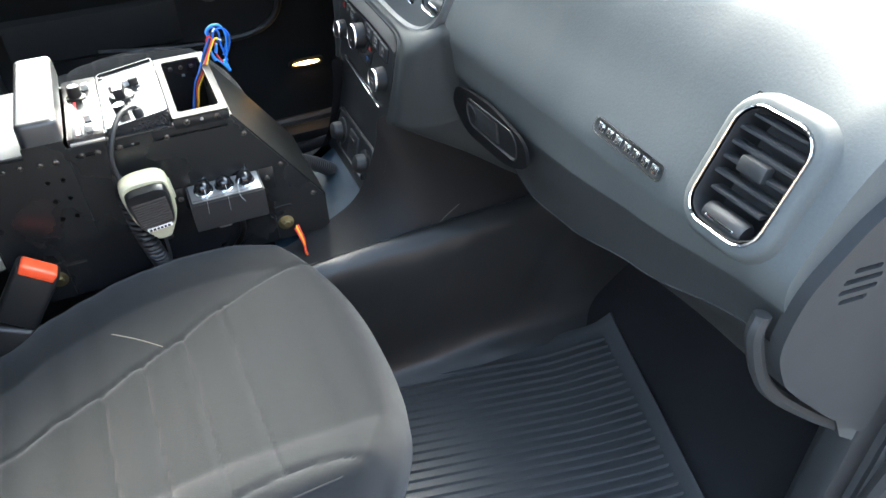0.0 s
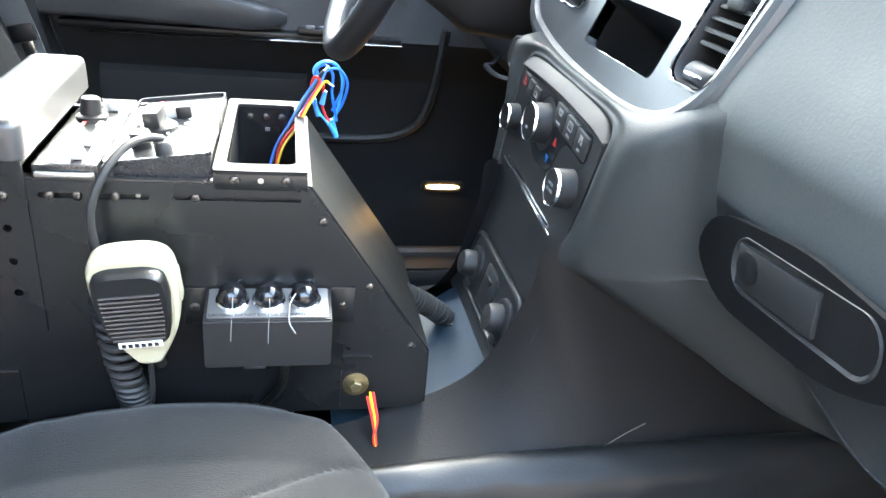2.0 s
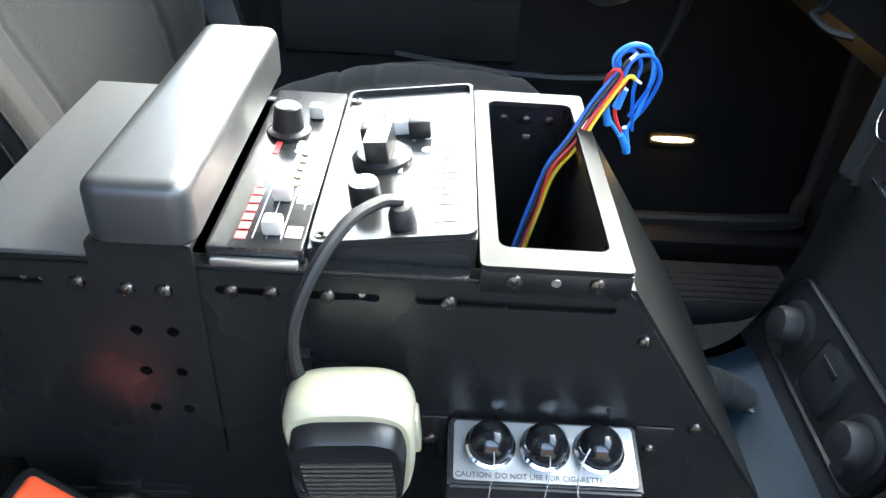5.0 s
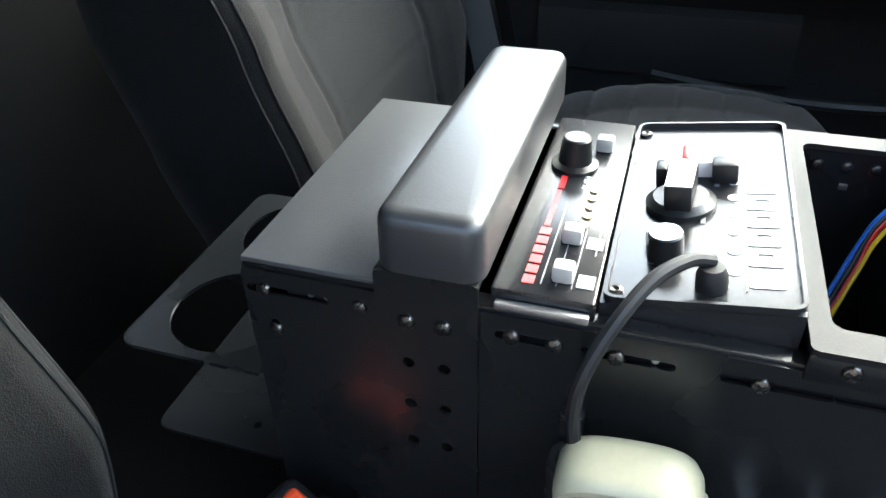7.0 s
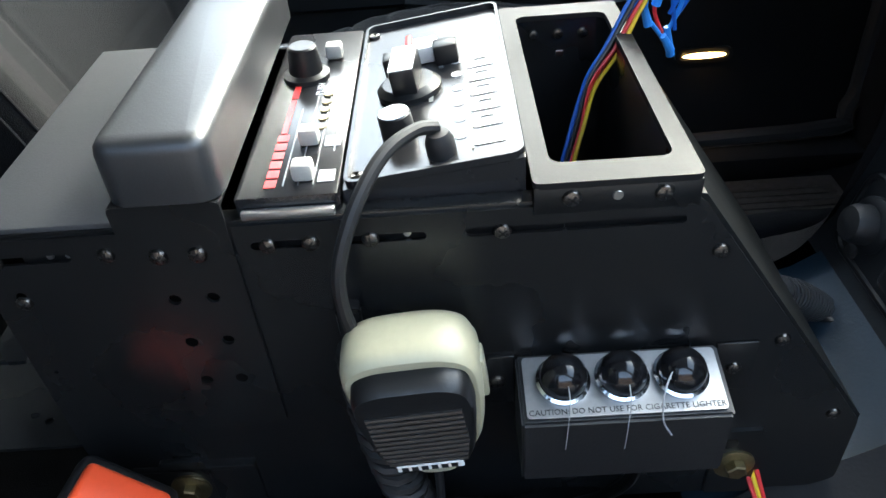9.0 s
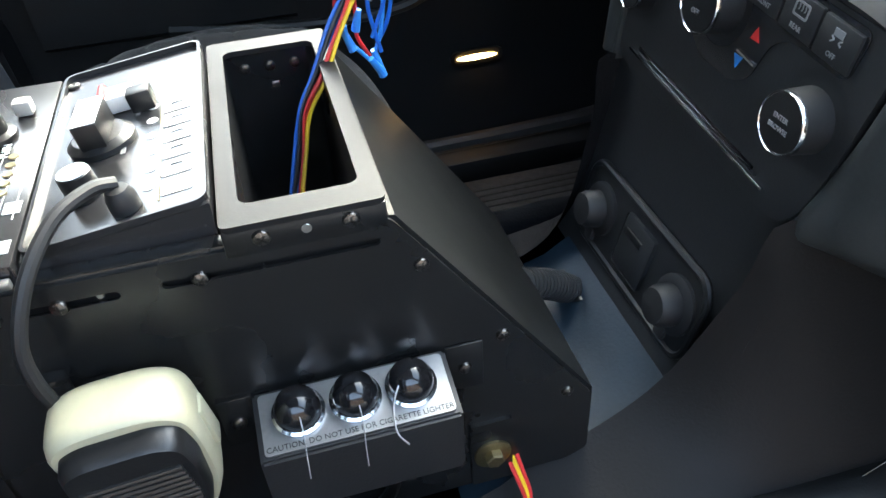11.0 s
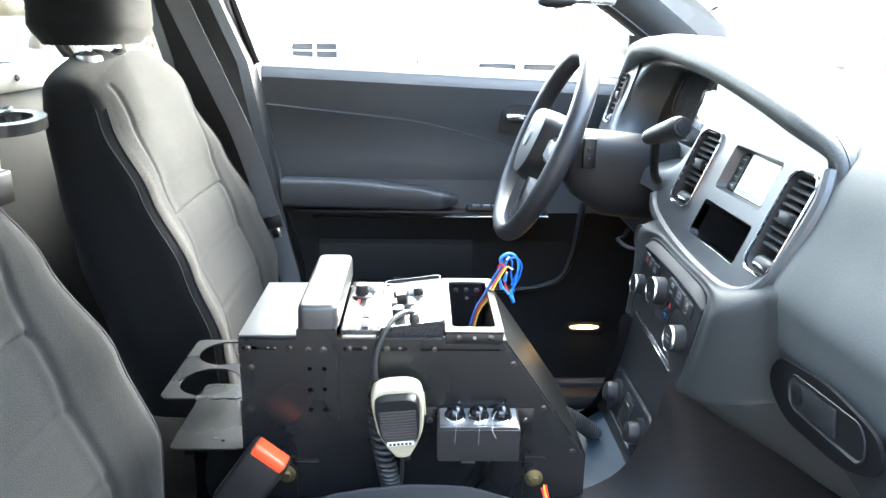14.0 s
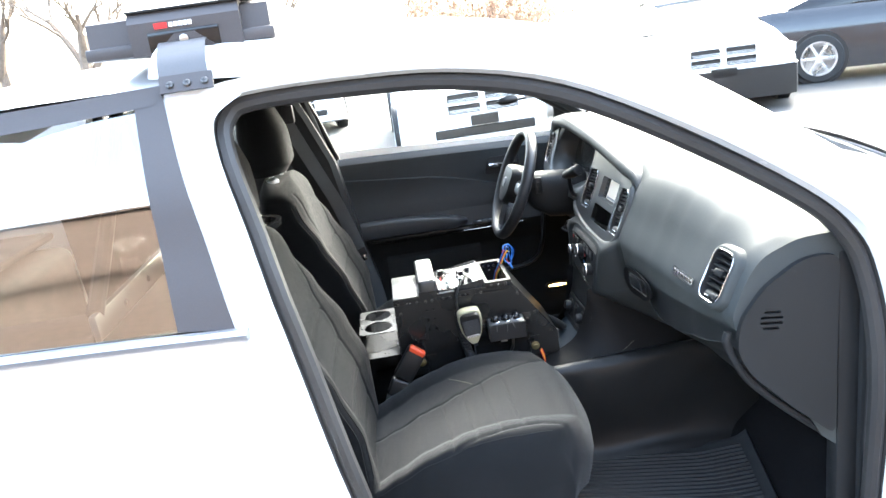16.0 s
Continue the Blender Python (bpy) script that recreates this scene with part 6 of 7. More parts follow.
# hand microphone hanging on the side panel
mc = thing("hand_microphone", (-0.115, -0.01, 0.49), "cream hand microphone with ribbed grey grille", "microphone")
mo = [(-0.033, 0.020), (-0.031, 0.040), (-0.020, 0.049), (0.0, 0.051), (0.020, 0.049), (0.031, 0.040), (0.033, 0.020), (0.030, -0.015), (0.024, -0.034), (0.013, -0.055), (0.007, -0.062), (-0.007, -0.062), (-0.013, -0.055), (-0.024, -0.034), (-0.030, -0.015)]
mline = [(p.x, p.z) for p in smooth_line([(x, 0, z) for x, z in mo + mo[:1]], 4)[:-1]]
mm_ = Matrix.Translation((-0.1165, -0.0135, 0.5440)) @ pose(0, 0, 0, 8, -5, 0)
b = bmesh.new()
loft(b, [[mm_ @ Vector((x * k, y, z * k)) for x, z in mline] for y, k in ((0.004, 0.80), (0.0, 0.92), (-0.006, 0.99), (-0.014, 1.0), (-0.022, 0.995), (-0.027, 0.965), (-0.029, 0.92))])
part("shell", b, CREAM, mc, "cream plastic shell")
fo = [(-0.029, 0.018), (-0.027, 0.037), (-0.016, 0.042), (0.016, 0.042), (0.027, 0.037), (0.029, 0.018), (0.025, -0.016), (0.020, -0.030), (-0.020, -0.030), (-0.025, -0.016)]
fl = round_poly(fo, 0.006)
b = bmesh.new()
loft(b, [[mm_ @ Vector((x * k, y, z * k)) for x, z in fl] for y, k in ((-0.027, 1.0), (-0.036, 0.99), (-0.040, 0.93), (-0.040, 0.86))])
fp = part("front_plate", b, BLACK, mc, "black front frame")
for i in range(11):
    z = 0.022 - i * 0.0043
    w = 0.0225 if z > -0.005 else 0.0225 - 0.0035 * (-0.005 - z) / 0.02
    b = bmesh.new()
    rod(b, mm_ @ Vector((-w, -0.0405, z)), mm_ @ Vector((w, -0.0405, z)), 0.0016, n=8)
    part("grille_bar", b, GRILL, fp)
b = bmesh.new()
bx(b, -0.017, 0.017, -0.0415, -0.040, -0.0295, -0.0235, 0.0006, m=mm_)
bd = part("badge", b, LABELW, mc, "white maker badge with dark bars")
for i in range(6):
    b = bmesh.new()
    bx(b, -0.0145 + i * 0.005, -0.0112 + i * 0.005, -0.0418, -0.0414, -0.0285, -0.0248, m=mm_)
    part("badge_bar", b, BLACK, bd)
b = bmesh.new()
bx(b, 0.030, 0.0345, -0.020, -0.008, -0.002, 0.028, 0.0015, m=mm_)
part("talk_key", b, CREAM, mc)
b = bmesh.new()
rod(b, mm_ @ Vector((0.002, -0.014, -0.058)), mm_ @ Vector((0.004, -0.013, -0.076)), 0.0058, 0.0048)
part("strain_relief", b, RUBBER, mc)
b = bmesh.new()
path = smooth_line([(-0.144, -0.016, 0.565), (-0.143, -0.020, 0.53), (-0.138, -0.024, 0.49), (-0.131, -0.026, 0.455), (-0.126, -0.027, 0.435)], 40)
helix, turns = [], 17
for i, p in enumerate(path):
    u = i / (len(path) - 1)
    a = u * turns * 2 * math.pi
    helix.append(p + Vector((math.cos(a) * 0.0108, math.sin(a) * 0.0108, 0)))
fine = []
for p, q in zip(helix, helix[1:]):
    fine += [p, (p + q) / 2]
tube(b, fine, 0.0034, 7, 0)
part("coiled_cord", b, RUBBER, mc, "black coiled cord")
b = bmesh.new()
tube(b, [(-0.126, -0.027, 0.436), (-0.119, -0.028, 0.428), (-0.113, -0.028, 0.445), (-0.112, -0.027, 0.485)], 0.0026, 8)
part("cord_end", b, RUBBER, mc)
b = bmesh.new()
bx(b, -0.155, -0.143, -0.010, -0.0015, 0.565, 0.585, 0.002)
part("hang_clip", b, POWDER, mc)

# triple power outlet on the side panel
po = thing("power_outlet_box", (-0.015, -0.02, 0.475), "black triple power outlet box with domed caps", "power outlet")
b = bmesh.new()
loft(b, [[Vector((x, y, z)) for y, z in ((-0.0016, 0.479), (-0.040, 0.479), (-0.0405, 0.5265), (-0.0016, 0.5365))] for x in (-0.067, 0.039)])
bmesh.ops.bevel(b, geom=b.edges[:], offset=0.0015, segments=2, affect='EDGES')
part("outlet_body", b, mat("outlet_box_plastic", (0.012, 0.0122, 0.013), 0.45, grain=500, bump=0.15), po)
om = frame_of((-0.014, -0.0212, 0.5318), (1, 0, 0), (0, 0.0389, 0.0100))
b = bmesh.new()
plate(b, rrect(0.100, 0.0345, 0.002, 2), [], 0.001, om @ Matrix.Translation((0, 0, 0.0003)))
pl = part("caution_plate", b, mat("dull_aluminium", (0.3, 0.3, 0.3), 0.45, 1.0, var=0.08, bump=0.05), po, "bright caution plate")
words("caution_text", "CAUTION: DO NOT USE FOR CIGARETTE LIGHTER", 0.0043, om @ Matrix.Translation((0, -0.0143, 0.0015)), BLACK, pl, 0.0001)
for i in range(3):
    o = om @ Vector((-0.030 + i * 0.030, 0.0025, 0.001))
    n_ = om.to_3x3() @ Vector((0, 0, 1))
    b = bmesh.new()
    lathe(b, o, n_, [(0, 0.0140), (0.0025, 0.0140), (0.0035, 0.0125), (0.003, 0.0115)], 26)
    part("outlet_rim", b, CHROME, po)
    b = bmesh.new()
    lathe(b, o, n_, [(0.002, 0.0122), (0.0065, 0.0123), (0.0105, 0.0113), (0.0138, 0.0090), (0.0162, 0.0060), (0.0176, 0.0028), (0.0180, 0)], 26)
    part("domed_cap", b, GLOSS, po, "glossy black domed cap")
for x0, x1 in ((0.0395, 0.0615), (-0.086, -0.0675)):
    b = bmesh.new()
    bx(b, x0, x1, -0.0032, -0.0012, 0.500, 0.537, 0.0008)
    ear = part("mounting_ear", b, POWDER, po)
    screw(ear, ((x0 + x1) / 2, -0.0032, 0.5185), (0, -1, 0), 0.0042, x0 * 999)
b = bmesh.new()
bx(b, -0.035, -0.017, -0.030, -0.016, 0.470, 0.480, 0.001)
part("connector", b, ALU, po)
b = bmesh.new()
tube(b, [(0.0, -0.02, 0.48), (0.0, -0.022, 0.465), (-0.004, -0.022, 0.445), (-0.018, -0.016, 0.42), (-0.03, -0.01, 0.405)], 0.004, 10)
part("braided_cable", b, SCREWM, po)
# hanging strand of clear film on the third cap
for pts, r in (([(0.012, -0.022, 0.548), (0.004, -0.034, 0.540), (0.003, -0.041, 0.526), (0.008, -0.042, 0.515)], 0.0005), ([(-0.044, -0.022, 0.549), (-0.043, -0.036, 0.540), (-0.044, -0.041, 0.524), (-0.045, -0.042, 0.508)], 0.0003), ([(-0.014, -0.024, 0.549), (-0.013, -0.036, 0.538), (-0.014, -0.041, 0.522), (-0.0145, -0.0415, 0.505)], 0.0003)):
    b = bmesh.new()
    tube(b, pts, r, 5)
    part("film_strand", b, mat("clear_strand", (0.35, 0.35, 0.35), 0.25, bump=0), po)

# mounting feet with plated bolts
for i, (x, z, r) in enumerate(((0.066, 0.431, 0.0125), (-0.268, 0.437, 0.0125))):
    ft = thing("mounting_foot", (x, -0.002, 0.40), "black steel foot held by a yellow-plated bolt", "bracket", "console feet")
    b = bmesh.new()
    plate(b, round_poly([(x - 0.014, 0.400), (x + 0.014, 0.400), (x + 0.014, 0.462), (x - 0.014, 0.462)], 0.003), [], 0.003, Matrix.Translation((0, -0.001, 0)) @ XZ)
    part("foot_plate", b, POWDER, ft)
    b = bmesh.new()
    lathe(b, (x, -0.004, z), (0, -1, 0), [(0, r), (0.0018, r), (0.0022, r - 0.001), (0.0022, 0)], 26)
    part("washer", b, BRASS, ft)
    b = bmesh.new()
    lathe(b, (x, -0.0062, z), (0, -1, 0), [(0, 0.0065), (0.005, 0.0065), (0.0058, 0.0055), (0.0058, 0)], 6)
    part("bolt_head", b, BRASS, ft)
b = bmesh.new()
bx(b, -0.300, -0.225, -0.004, -0.001, 0.452, 0.456, 0.001)
bx(b, -0.300, -0.225, -0.0026, -0.0011, 0.40, 0.455)
part("foot_flange", b, POWDER, rc)

CUP = mat("cup_shelf_steel", (0.0052, 0.0062, 0.0074), 0.30, grain=800, bump=0.12, spec=0.42)
# cup holder shelf behind the console
ch = thing("cup_holder", (-0.38, 0.1, 0.46), "grey steel two-cup shelf behind the console", "cup holder")
b = bmesh.new()
plate(b, round_poly([(-0.434, 0.010), (-0.325, 0.010), (-0.325, 0.196), (-0.434, 0.196)], 0.012), [circle(-0.379, 0.057, 0.040, 36), circle(-0.379, 0.149, 0.040, 36)], 0.0025, Matrix.Translation((0, 0, 0.540)))
part("top_shelf", b, CUP, ch)
b = bmesh.new()
plate(b, round_poly([(-0.428, 0.010), (-0.325, 0.010), (-0.325, 0.196), (-0.428, 0.196)], 0.012), [circle(-0.36, 0.03, 0.003, 10)], 0.0025, Matrix.Translation((0, 0, 0.464)))
part("lower_shelf", b, CUP, ch)
b = bmesh.new()
bx(b, -0.326, -0.3235, 0.004, 0.194, 0.455, 0.5425)
part("back_flange", b, CUP, ch)

# loose wiring that rises out of the open well
wr = thing("wire_bundle", (-0.02, 0.06, 0.502), "loose bundle of coloured wires with blue crimps", "wires")
random.seed(11)
SPINE = [(-0.034, 0.104, 0.525), (-0.022, 0.124, 0.562), (-0.012, 0.138, 0.594), (-0.006, 0.145, 0.617), (0.007, 0.150, 0.637), (0.020, 0.1555, 0.658), (0.032, 0.160, 0.677)]
ACROSS = Vector((0.80, -0.25, -0.52)).normalized()
OVER = Vector((-0.3, -0.85, 0.2)).normalized()
for i, (mi, a, o, tail) in enumerate(((2, -0.0044, 0.0, 0), (3, -0.0024, 0.0014, 1), (0, 0.0004, 0.0008, 2), (1, 0.0034, 0.0010, 3), (2, -0.0030, -0.0014, 4), (0, 0.0014, -0.0018, 5))):
    pts = []
    for k, p in enumerate(SPINE):
        fan = 1.0 + 0.25 * math.sin(k * 1.3 + i)
        pts.append(Vector(p) + ACROSS * a * fan + OVER * o * fan + Vector((random.uniform(-1, 1), random.uniform(-1, 1), random.uniform(-1, 1))) * 0.0006)
    end = pts[-1]
    pts += {0: [end + Vector((0.000, 0.000, 0.010)), end + Vector((0.010, 0.003, 0.018)), end + Vector((0.024, 0.008, 0.010)), end + Vector((0.028, 0.010, -0.008)), end + Vector((0.018, 0.012, -0.034))],
            1: [end + Vector((0.003, 0.001, 0.008)), end + Vector((0.006, 0.002, 0.011))],
            2: [end + Vector((-0.004, 0.000, 0.006)), end + Vector((-0.008, 0.004, -0.004)), end + Vector((-0.004, 0.012, -0.022))],
            3: [end + Vector((0.004, 0.001, 0.003)), end + Vector((0.007, 0.002, 0.001))],
            4: [end + Vector((-0.002, 0.001, 0.012)), end + Vector((0.006, 0.004, 0.016)), end + Vector((0.014, 0.006, 0.006)), end + Vector((0.014, 0.010, -0.014)), end + Vector((0.020, 0.014, -0.044))],
            5: [end + Vector((0.002, 0.006, -0.010)), end + Vector((0.002, 0.012, -0.028)), end + Vector((0.010, 0.016, -0.046))]}[tail]
    b = bmesh.new()
    tube(b, pts, 0.0014, 8)
    part("wire", b, WIRES[mi], wr)
    if tail in (1, 3):
        b = bmesh.new()
        rod(b, pts[-1], pts[-1] + (pts[-1] - pts[-2]).normalized() * 0.006, 0.0011, 0.0010, 8)
        part("bare_tip", b, WIRES[5], wr, "white stripped tip")
for c, pts in ((4, [(0.030, 0.161, 0.676), (0.026, 0.163, 0.690), (0.036, 0.165, 0.698), (0.049, 0.168, 0.694), (0.055, 0.171, 0.676), (0.052, 0.174, 0.650), (0.047, 0.176, 0.634)]), (2, [(0.033, 0.162, 0.672), (0.038, 0.164, 0.688), (0.051, 0.168, 0.690), (0.060, 0.171, 0.676), (0.057, 0.175, 0.655), (0.049, 0.176, 0.640)]), (4, [(0.028, 0.164, 0.660), (0.030, 0.168, 0.648), (0.040, 0.173, 0.634), (0.047, 0.176, 0.624)])):
    b = bmesh.new()
    tube(b, pts, 0.0014, 8)
    part("wire", b, WIRES[c], wr)
for p, q in (((0.046, 0.176, 0.636), (0.051, 0.178, 0.616)), ((0.043, 0.172, 0.632), (0.050, 0.176, 0.620)), ((0.027, 0.168, 0.656), (0.032, 0.169, 0.641)), ((0.038, 0.166, 0.668), (0.035, 0.168, 0.654))):
    b = bmesh.new()
    rod(b, p, q, 0.0021, 0.0030, 10)
    part("crimp", b, WIRES[4], wr, "blue crimp terminal")
lead = thing("fused_lead", (0.085, -0.02, 0.37), "red and yellow lead hanging below the console", "wires")
for i, mi in enumerate((0, 1, 0)):
    b = bmesh.new()
    tube(b, [(0.075 + 0.004 * i, 0.01, 0.425), (0.079 + 0.003 * i, -0.006, 0.412), (0.083 + 0.002 * i, -0.02, 0.398), (0.086 - 0.001 * i, -0.028, 0.38), (0.088 + 0.002 * i, -0.034, 0.362)], 0.0016, 7)
    part("wire", b, WIRES[mi], lead)

# ---- steering wheel and column ----
sw = thing("steering_wheel", (0.30, 0.50, 0.75), "black leather three-spoke steering wheel", "steering wheel")
wm = frame_of((0.1355, 0.50, 0.808), (0, -1, 0), (0.385, 0, 0.923))  # local z towards the driver
R = 0.178
b = bmesh.new()
rings = []
for i in range(64):
    a = 2 * math.pi * i / 64
    d = Vector((math.cos(a), math.sin(a), 0))
    rr = 0.0165 if 0.2 < abs(math.cos(a)) else 0.0155
    rings.append([wm @ (d * (R + rr * math.cos(t)) + Vector((0, 0, 1.12 * rr * math.sin(t)))) for t in [2 * math.pi * j / 14 for j in range(14)]])
loft(b, rings + rings[:1], caps=False)
part("rim", b, mat("wheel_leather", (0.022, 0.022, 0.024), 0.42, grain=500, bump=0.25), sw, "black stitched leather rim")
b = bmesh.new()
pad = round_poly([(-0.075, 0.045), (-0.05, 0.062), (0.05, 0.062), (0.075, 0.045), (0.07, -0.035), (0.03, -0.075), (-0.03, -0.075), (-0.07, -0.035)], 0.02)
loft(b, [[wm @ Vector((p * k, q * k, z)) for p, q in pad] for z, k in ((-0.045, 1.0), (0.0, 1.0), (0.018, 0.96), (0.028, 0.86), (0.031, 0.6))])
hubp = part("hub_pad", b, STACK, sw, "dark grey hub pad")
b = bmesh.new()
lathe(b, wm @ Vector((0, 0.0, 0.031)), wm.to_3x3() @ Vector((0, 0, 1)), [(0, 0.018), (0.003, 0.016), (0.003, 0)], 20)
part("emblem_disc", b, SATIN, hubp)
for sg in (-1, 1):
    b = bmesh.new()
    bx(b, sg * 0.06, sg * 0.172, -0.022, 0.026, -0.018, 0.004, 0.006, m=wm)
    spk = part("spoke", b, STACK, sw)
    b = bmesh.new()
    bx(b, sg * 0.080, sg * 0.130, -0.014, 0.020, 0.003, 0.010, 0.004, m=wm)
    part("switch_pad", b, SATIN, spk)
b = bmesh.new()
loft(b, [[wm @ Vector(p) for p in r] for r in ([(-0.045, -0.06, 0.008), (0.045, -0.06, 0.008), (0.045, -0.06, -0.014), (-0.045, -0.06, -0.014)], [(-0.028, -0.174, 0.006), (0.028, -0.174, 0.006), (0.028, -0.174, -0.008), (-0.028, -0.174, -0.008)])])
part("lower_spoke", b, CHROME, sw, "bright metal lower spoke")
col = thing("steering_column", (0.36, 0.5, 0.72), "dark plastic steering column shroud with column shifter", "steering column")
b = bmesh.new()
rows = []
for x, z, w, h in ((0.186, 0.796, 0.040, 0.036), (0.205, 0.79, 0.052, 0.046), (0.26, 0.782, 0.060, 0.050), (0.34, 0.774, 0.064, 0.050), (0.42, 0.766, 0.064, 0.046)):
    rows.append([Vector((x + 0.25 * h * math.sin(a), 0.50 + math.copysign(abs(math.cos(a)) ** 0.6, math.cos(a)) * w, z + math.copysign(abs(math.sin(a)) ** 0.7, math.sin(a)) * h + (min(0.0, math.sin(a)) * min(0.055, 0.02 + 0.5 * (x - 0.186))))) for a in [2 * math.pi * j / 28 for j in range(28)]])
loft(b, rows)
part("shroud", b, RUBBER, col)
b = bmesh.new()
tube(b, [(0.335, 0.41, 0.765), (0.324, 0.385, 0.767), (0.305, 0.345, 0.775), (0.290, 0.315, 0.80), (0.283, 0.298, 0.835), (0.281, 0.290, 0.858)], 0.0075, 10)
sh = part("shift_lever", b, BLACK, col)
b = bmesh.new()
lathe(b, (0.268, 0.296, 0.852), Vector((0.295, 0.212, 0.882)) - Vector((0.268, 0.296, 0.852)), [(-0.004, 0.0), (-0.004, 0.008), (0.004, 0.0115), (0.035, 0.015), (0.070, 0.0175), (0.084, 0.0175), (0.090, 0.015), (0.090, 0.0)], 24)
sg_ = part("shift_handle", b, STACK, sh, "dark grey shifter handle")
b = bmesh.new()
dv = (Vector((0.295, 0.212, 0.882)) - Vector((0.268, 0.296, 0.852))).normalized()
lathe(b, Vector((0.268, 0.296, 0.852)) + dv * 0.0895, dv, [(0, 0.011), (0.002, 0.0105), (0.0025, 0.0)], 20)
part("end_cap", b, BLACK, sg_)
b = bmesh.new()
bx(b, 0.198, 0.222, 0.432, 0.440, 0.775, 0.830, 0.004)
swb = part("switch_pod", b, BLACK, col)
for zz in (0.79, 0.806):
    b = bmesh.new()
    bx(b, 0.204, 0.214, 0.428, 0.434, zz, zz + 0.008, 0.002)
    part("pod_button", b, STACK, swb)
b = bmesh.new()
tube(b, [(0.30, 0.46, 0.655), (0.285, 0.44, 0.645), (0.275, 0.435, 0.642), (0.29, 0.42, 0.632), (0.31, 0.41, 0.630)], 0.004, 8)
part("tilt_lever", b, BLACK, col)
pd = thing("pedals", (0.6, 0.55, 0.2), "two black pedals below the steering column", "pedals")
for y, w in ((0.50, 0.06), (0.40, 0.035)):
    b = bmesh.new()
    bx(b, -0.006, 0.006, -w, w, -0.04, 0.04, 0.004, m=Matrix.Translation((0.60, y, 0.26)) @ pose(0, 0, 0, 0, -30, 0))
    bx(b, 0.60, 0.62, y - 0.008, y + 0.008, 0.28, 0.52, 0.003)
    part("pedal", b, RUBBER, pd)

# ---- driver's door ----
dd = thing("driver_door", (-0.05, 0.93, 0.15), "closed driver door with black trim and chrome strip", "door")


def door_y(x, z):
    """Inner face of the trim at a height, with the armrest swell."""
    y = lerp([(0.05, 0.865), (0.15, 0.885), (0.22, 0.905), (0.30, 0.915), (0.40, 0.922), (0.52, 0.925), (0.560, 0.912), (0.60, 0.905), (0.68, 0.925), (0.78, 0.938), (0.86, 0.925), (0.92, 0.915), (0.942, 0.925), (0.955, 0.95)], z)[0]
    return y


b = bmesh.new()
rows = []
for i in range(30):
    x = -0.47 + i * 0.0390
    top = 0.953 - 0.034 * max(0, (x + 0.45)) / 0.8
    zs = [0.06, 0.16, 0.25, 0.33, 0.40, 0.46, 0.515, 0.525, 0.55, 0.575, 0.60, 0.64, 0.70, 0.75, 0.79, 0.83, 0.86, 0.89, 0.92, 0.938, 0.948, 0.953]
    rows.append([Vector((x, door_y(x, z), z * (1 if z < 0.6 else 1 - (0.953 - top) / 0.953 * ((z - 0.6) / 0.353)))) for z in zs])
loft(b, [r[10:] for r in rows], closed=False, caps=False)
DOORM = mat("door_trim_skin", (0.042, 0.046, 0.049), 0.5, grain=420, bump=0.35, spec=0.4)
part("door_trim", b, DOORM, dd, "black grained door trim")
# lower half of the trim in a darker tone: its shade is painted in
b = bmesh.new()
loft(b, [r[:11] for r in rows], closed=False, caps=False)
part("lower_trim", b, mat("door_shade_skin", (0.0115, 0.012, 0.0128), 0.6, grain=420, bump=0.3, spec=0.3), dd, "lower door trim, darkened for the shade low in the doorway")
# upper soft panel below the sweeping crease
b = bmesh.new()
rows = []
for i in range(26):
    x = -0.466 + i * 0.0279
    zt = 0.855 - 0.03 * (x + 0.43) / 0.3 - 0.07 * max(0, (x + 0.13) / 0.4) ** 1.4
    rows.append([Vector((x, door_y(x, z) - dy, z)) for z, dy in ((zt, 0.0015), (zt - 0.003, 0.007), (zt - 0.02, 0.006), (zt - 0.06, 0.004), (0.5 * (zt - 0.06) + 0.345, 0.004), (0.69, 0.003), (0.655, -0.004))])
loft(b, rows, closed=False, caps=False)
part("soft_panel", b, DOORM, dd)
b = bmesh.new()
rows = []
for i in range(26):
    u = i / 25
    x = -0.425 + 0.425 * u
    h = 0.034 * (1 - max(0, (u - 0.72) / 0.28) ** 2.0 * 0.72) * (1 - 0.16 * min(1, max(0, (u - 0.5) / 0.12)))
    zc = 0.652 - 0.020 * u ** 2
    d = 0.062 * (1 - max(0, (u - 0.85) / 0.15) ** 2 * 0.7)
    rows.append([Vector((x, 0.915 - d * (0.5 + 0.5 * math.copysign(abs(math.cos(a)) ** 0.32, math.cos(a))), zc + h * math.copysign(abs(math.sin(a)) ** 0.42, math.sin(a)))) for a in [2 * math.pi * j / 16 for j in range(16)]])
loft(b, rows)
arm = part("armrest", b, mat("armrest_leatherette", (0.036, 0.0385, 0.041), 0.5, grain=350, bump=0.3), dd, "padded black armrest")
b = bmesh.new()
bx(b, -0.40, 0.22, 0.875, 0.915, 0.598, 0.610, 0.004)
part("arm_shelf", b, BLACK, dd)
b = bmesh.new()
bx(b, 0.02, 0.12, 0.868, 0.905, 0.608, 0.622, 0.005)
swp = part("window_switches", b, BLACK, dd)
for i in range(3):
    b = bmesh.new()
    bx(b, 0.035 + i * 0.025, 0.052 + i * 0.025, 0.873, 0.888, 0.620, 0.626, 0.002)
    part("switch", b, SATIN, swp)
b = bmesh.new()
tube(b, [(-0.352, 0.876, 0.592), (-0.2, 0.873, 0.594), (0.0, 0.872, 0.596), (0.22, 0.876, 0.598)], 0.0042, 8, flat=0.6)
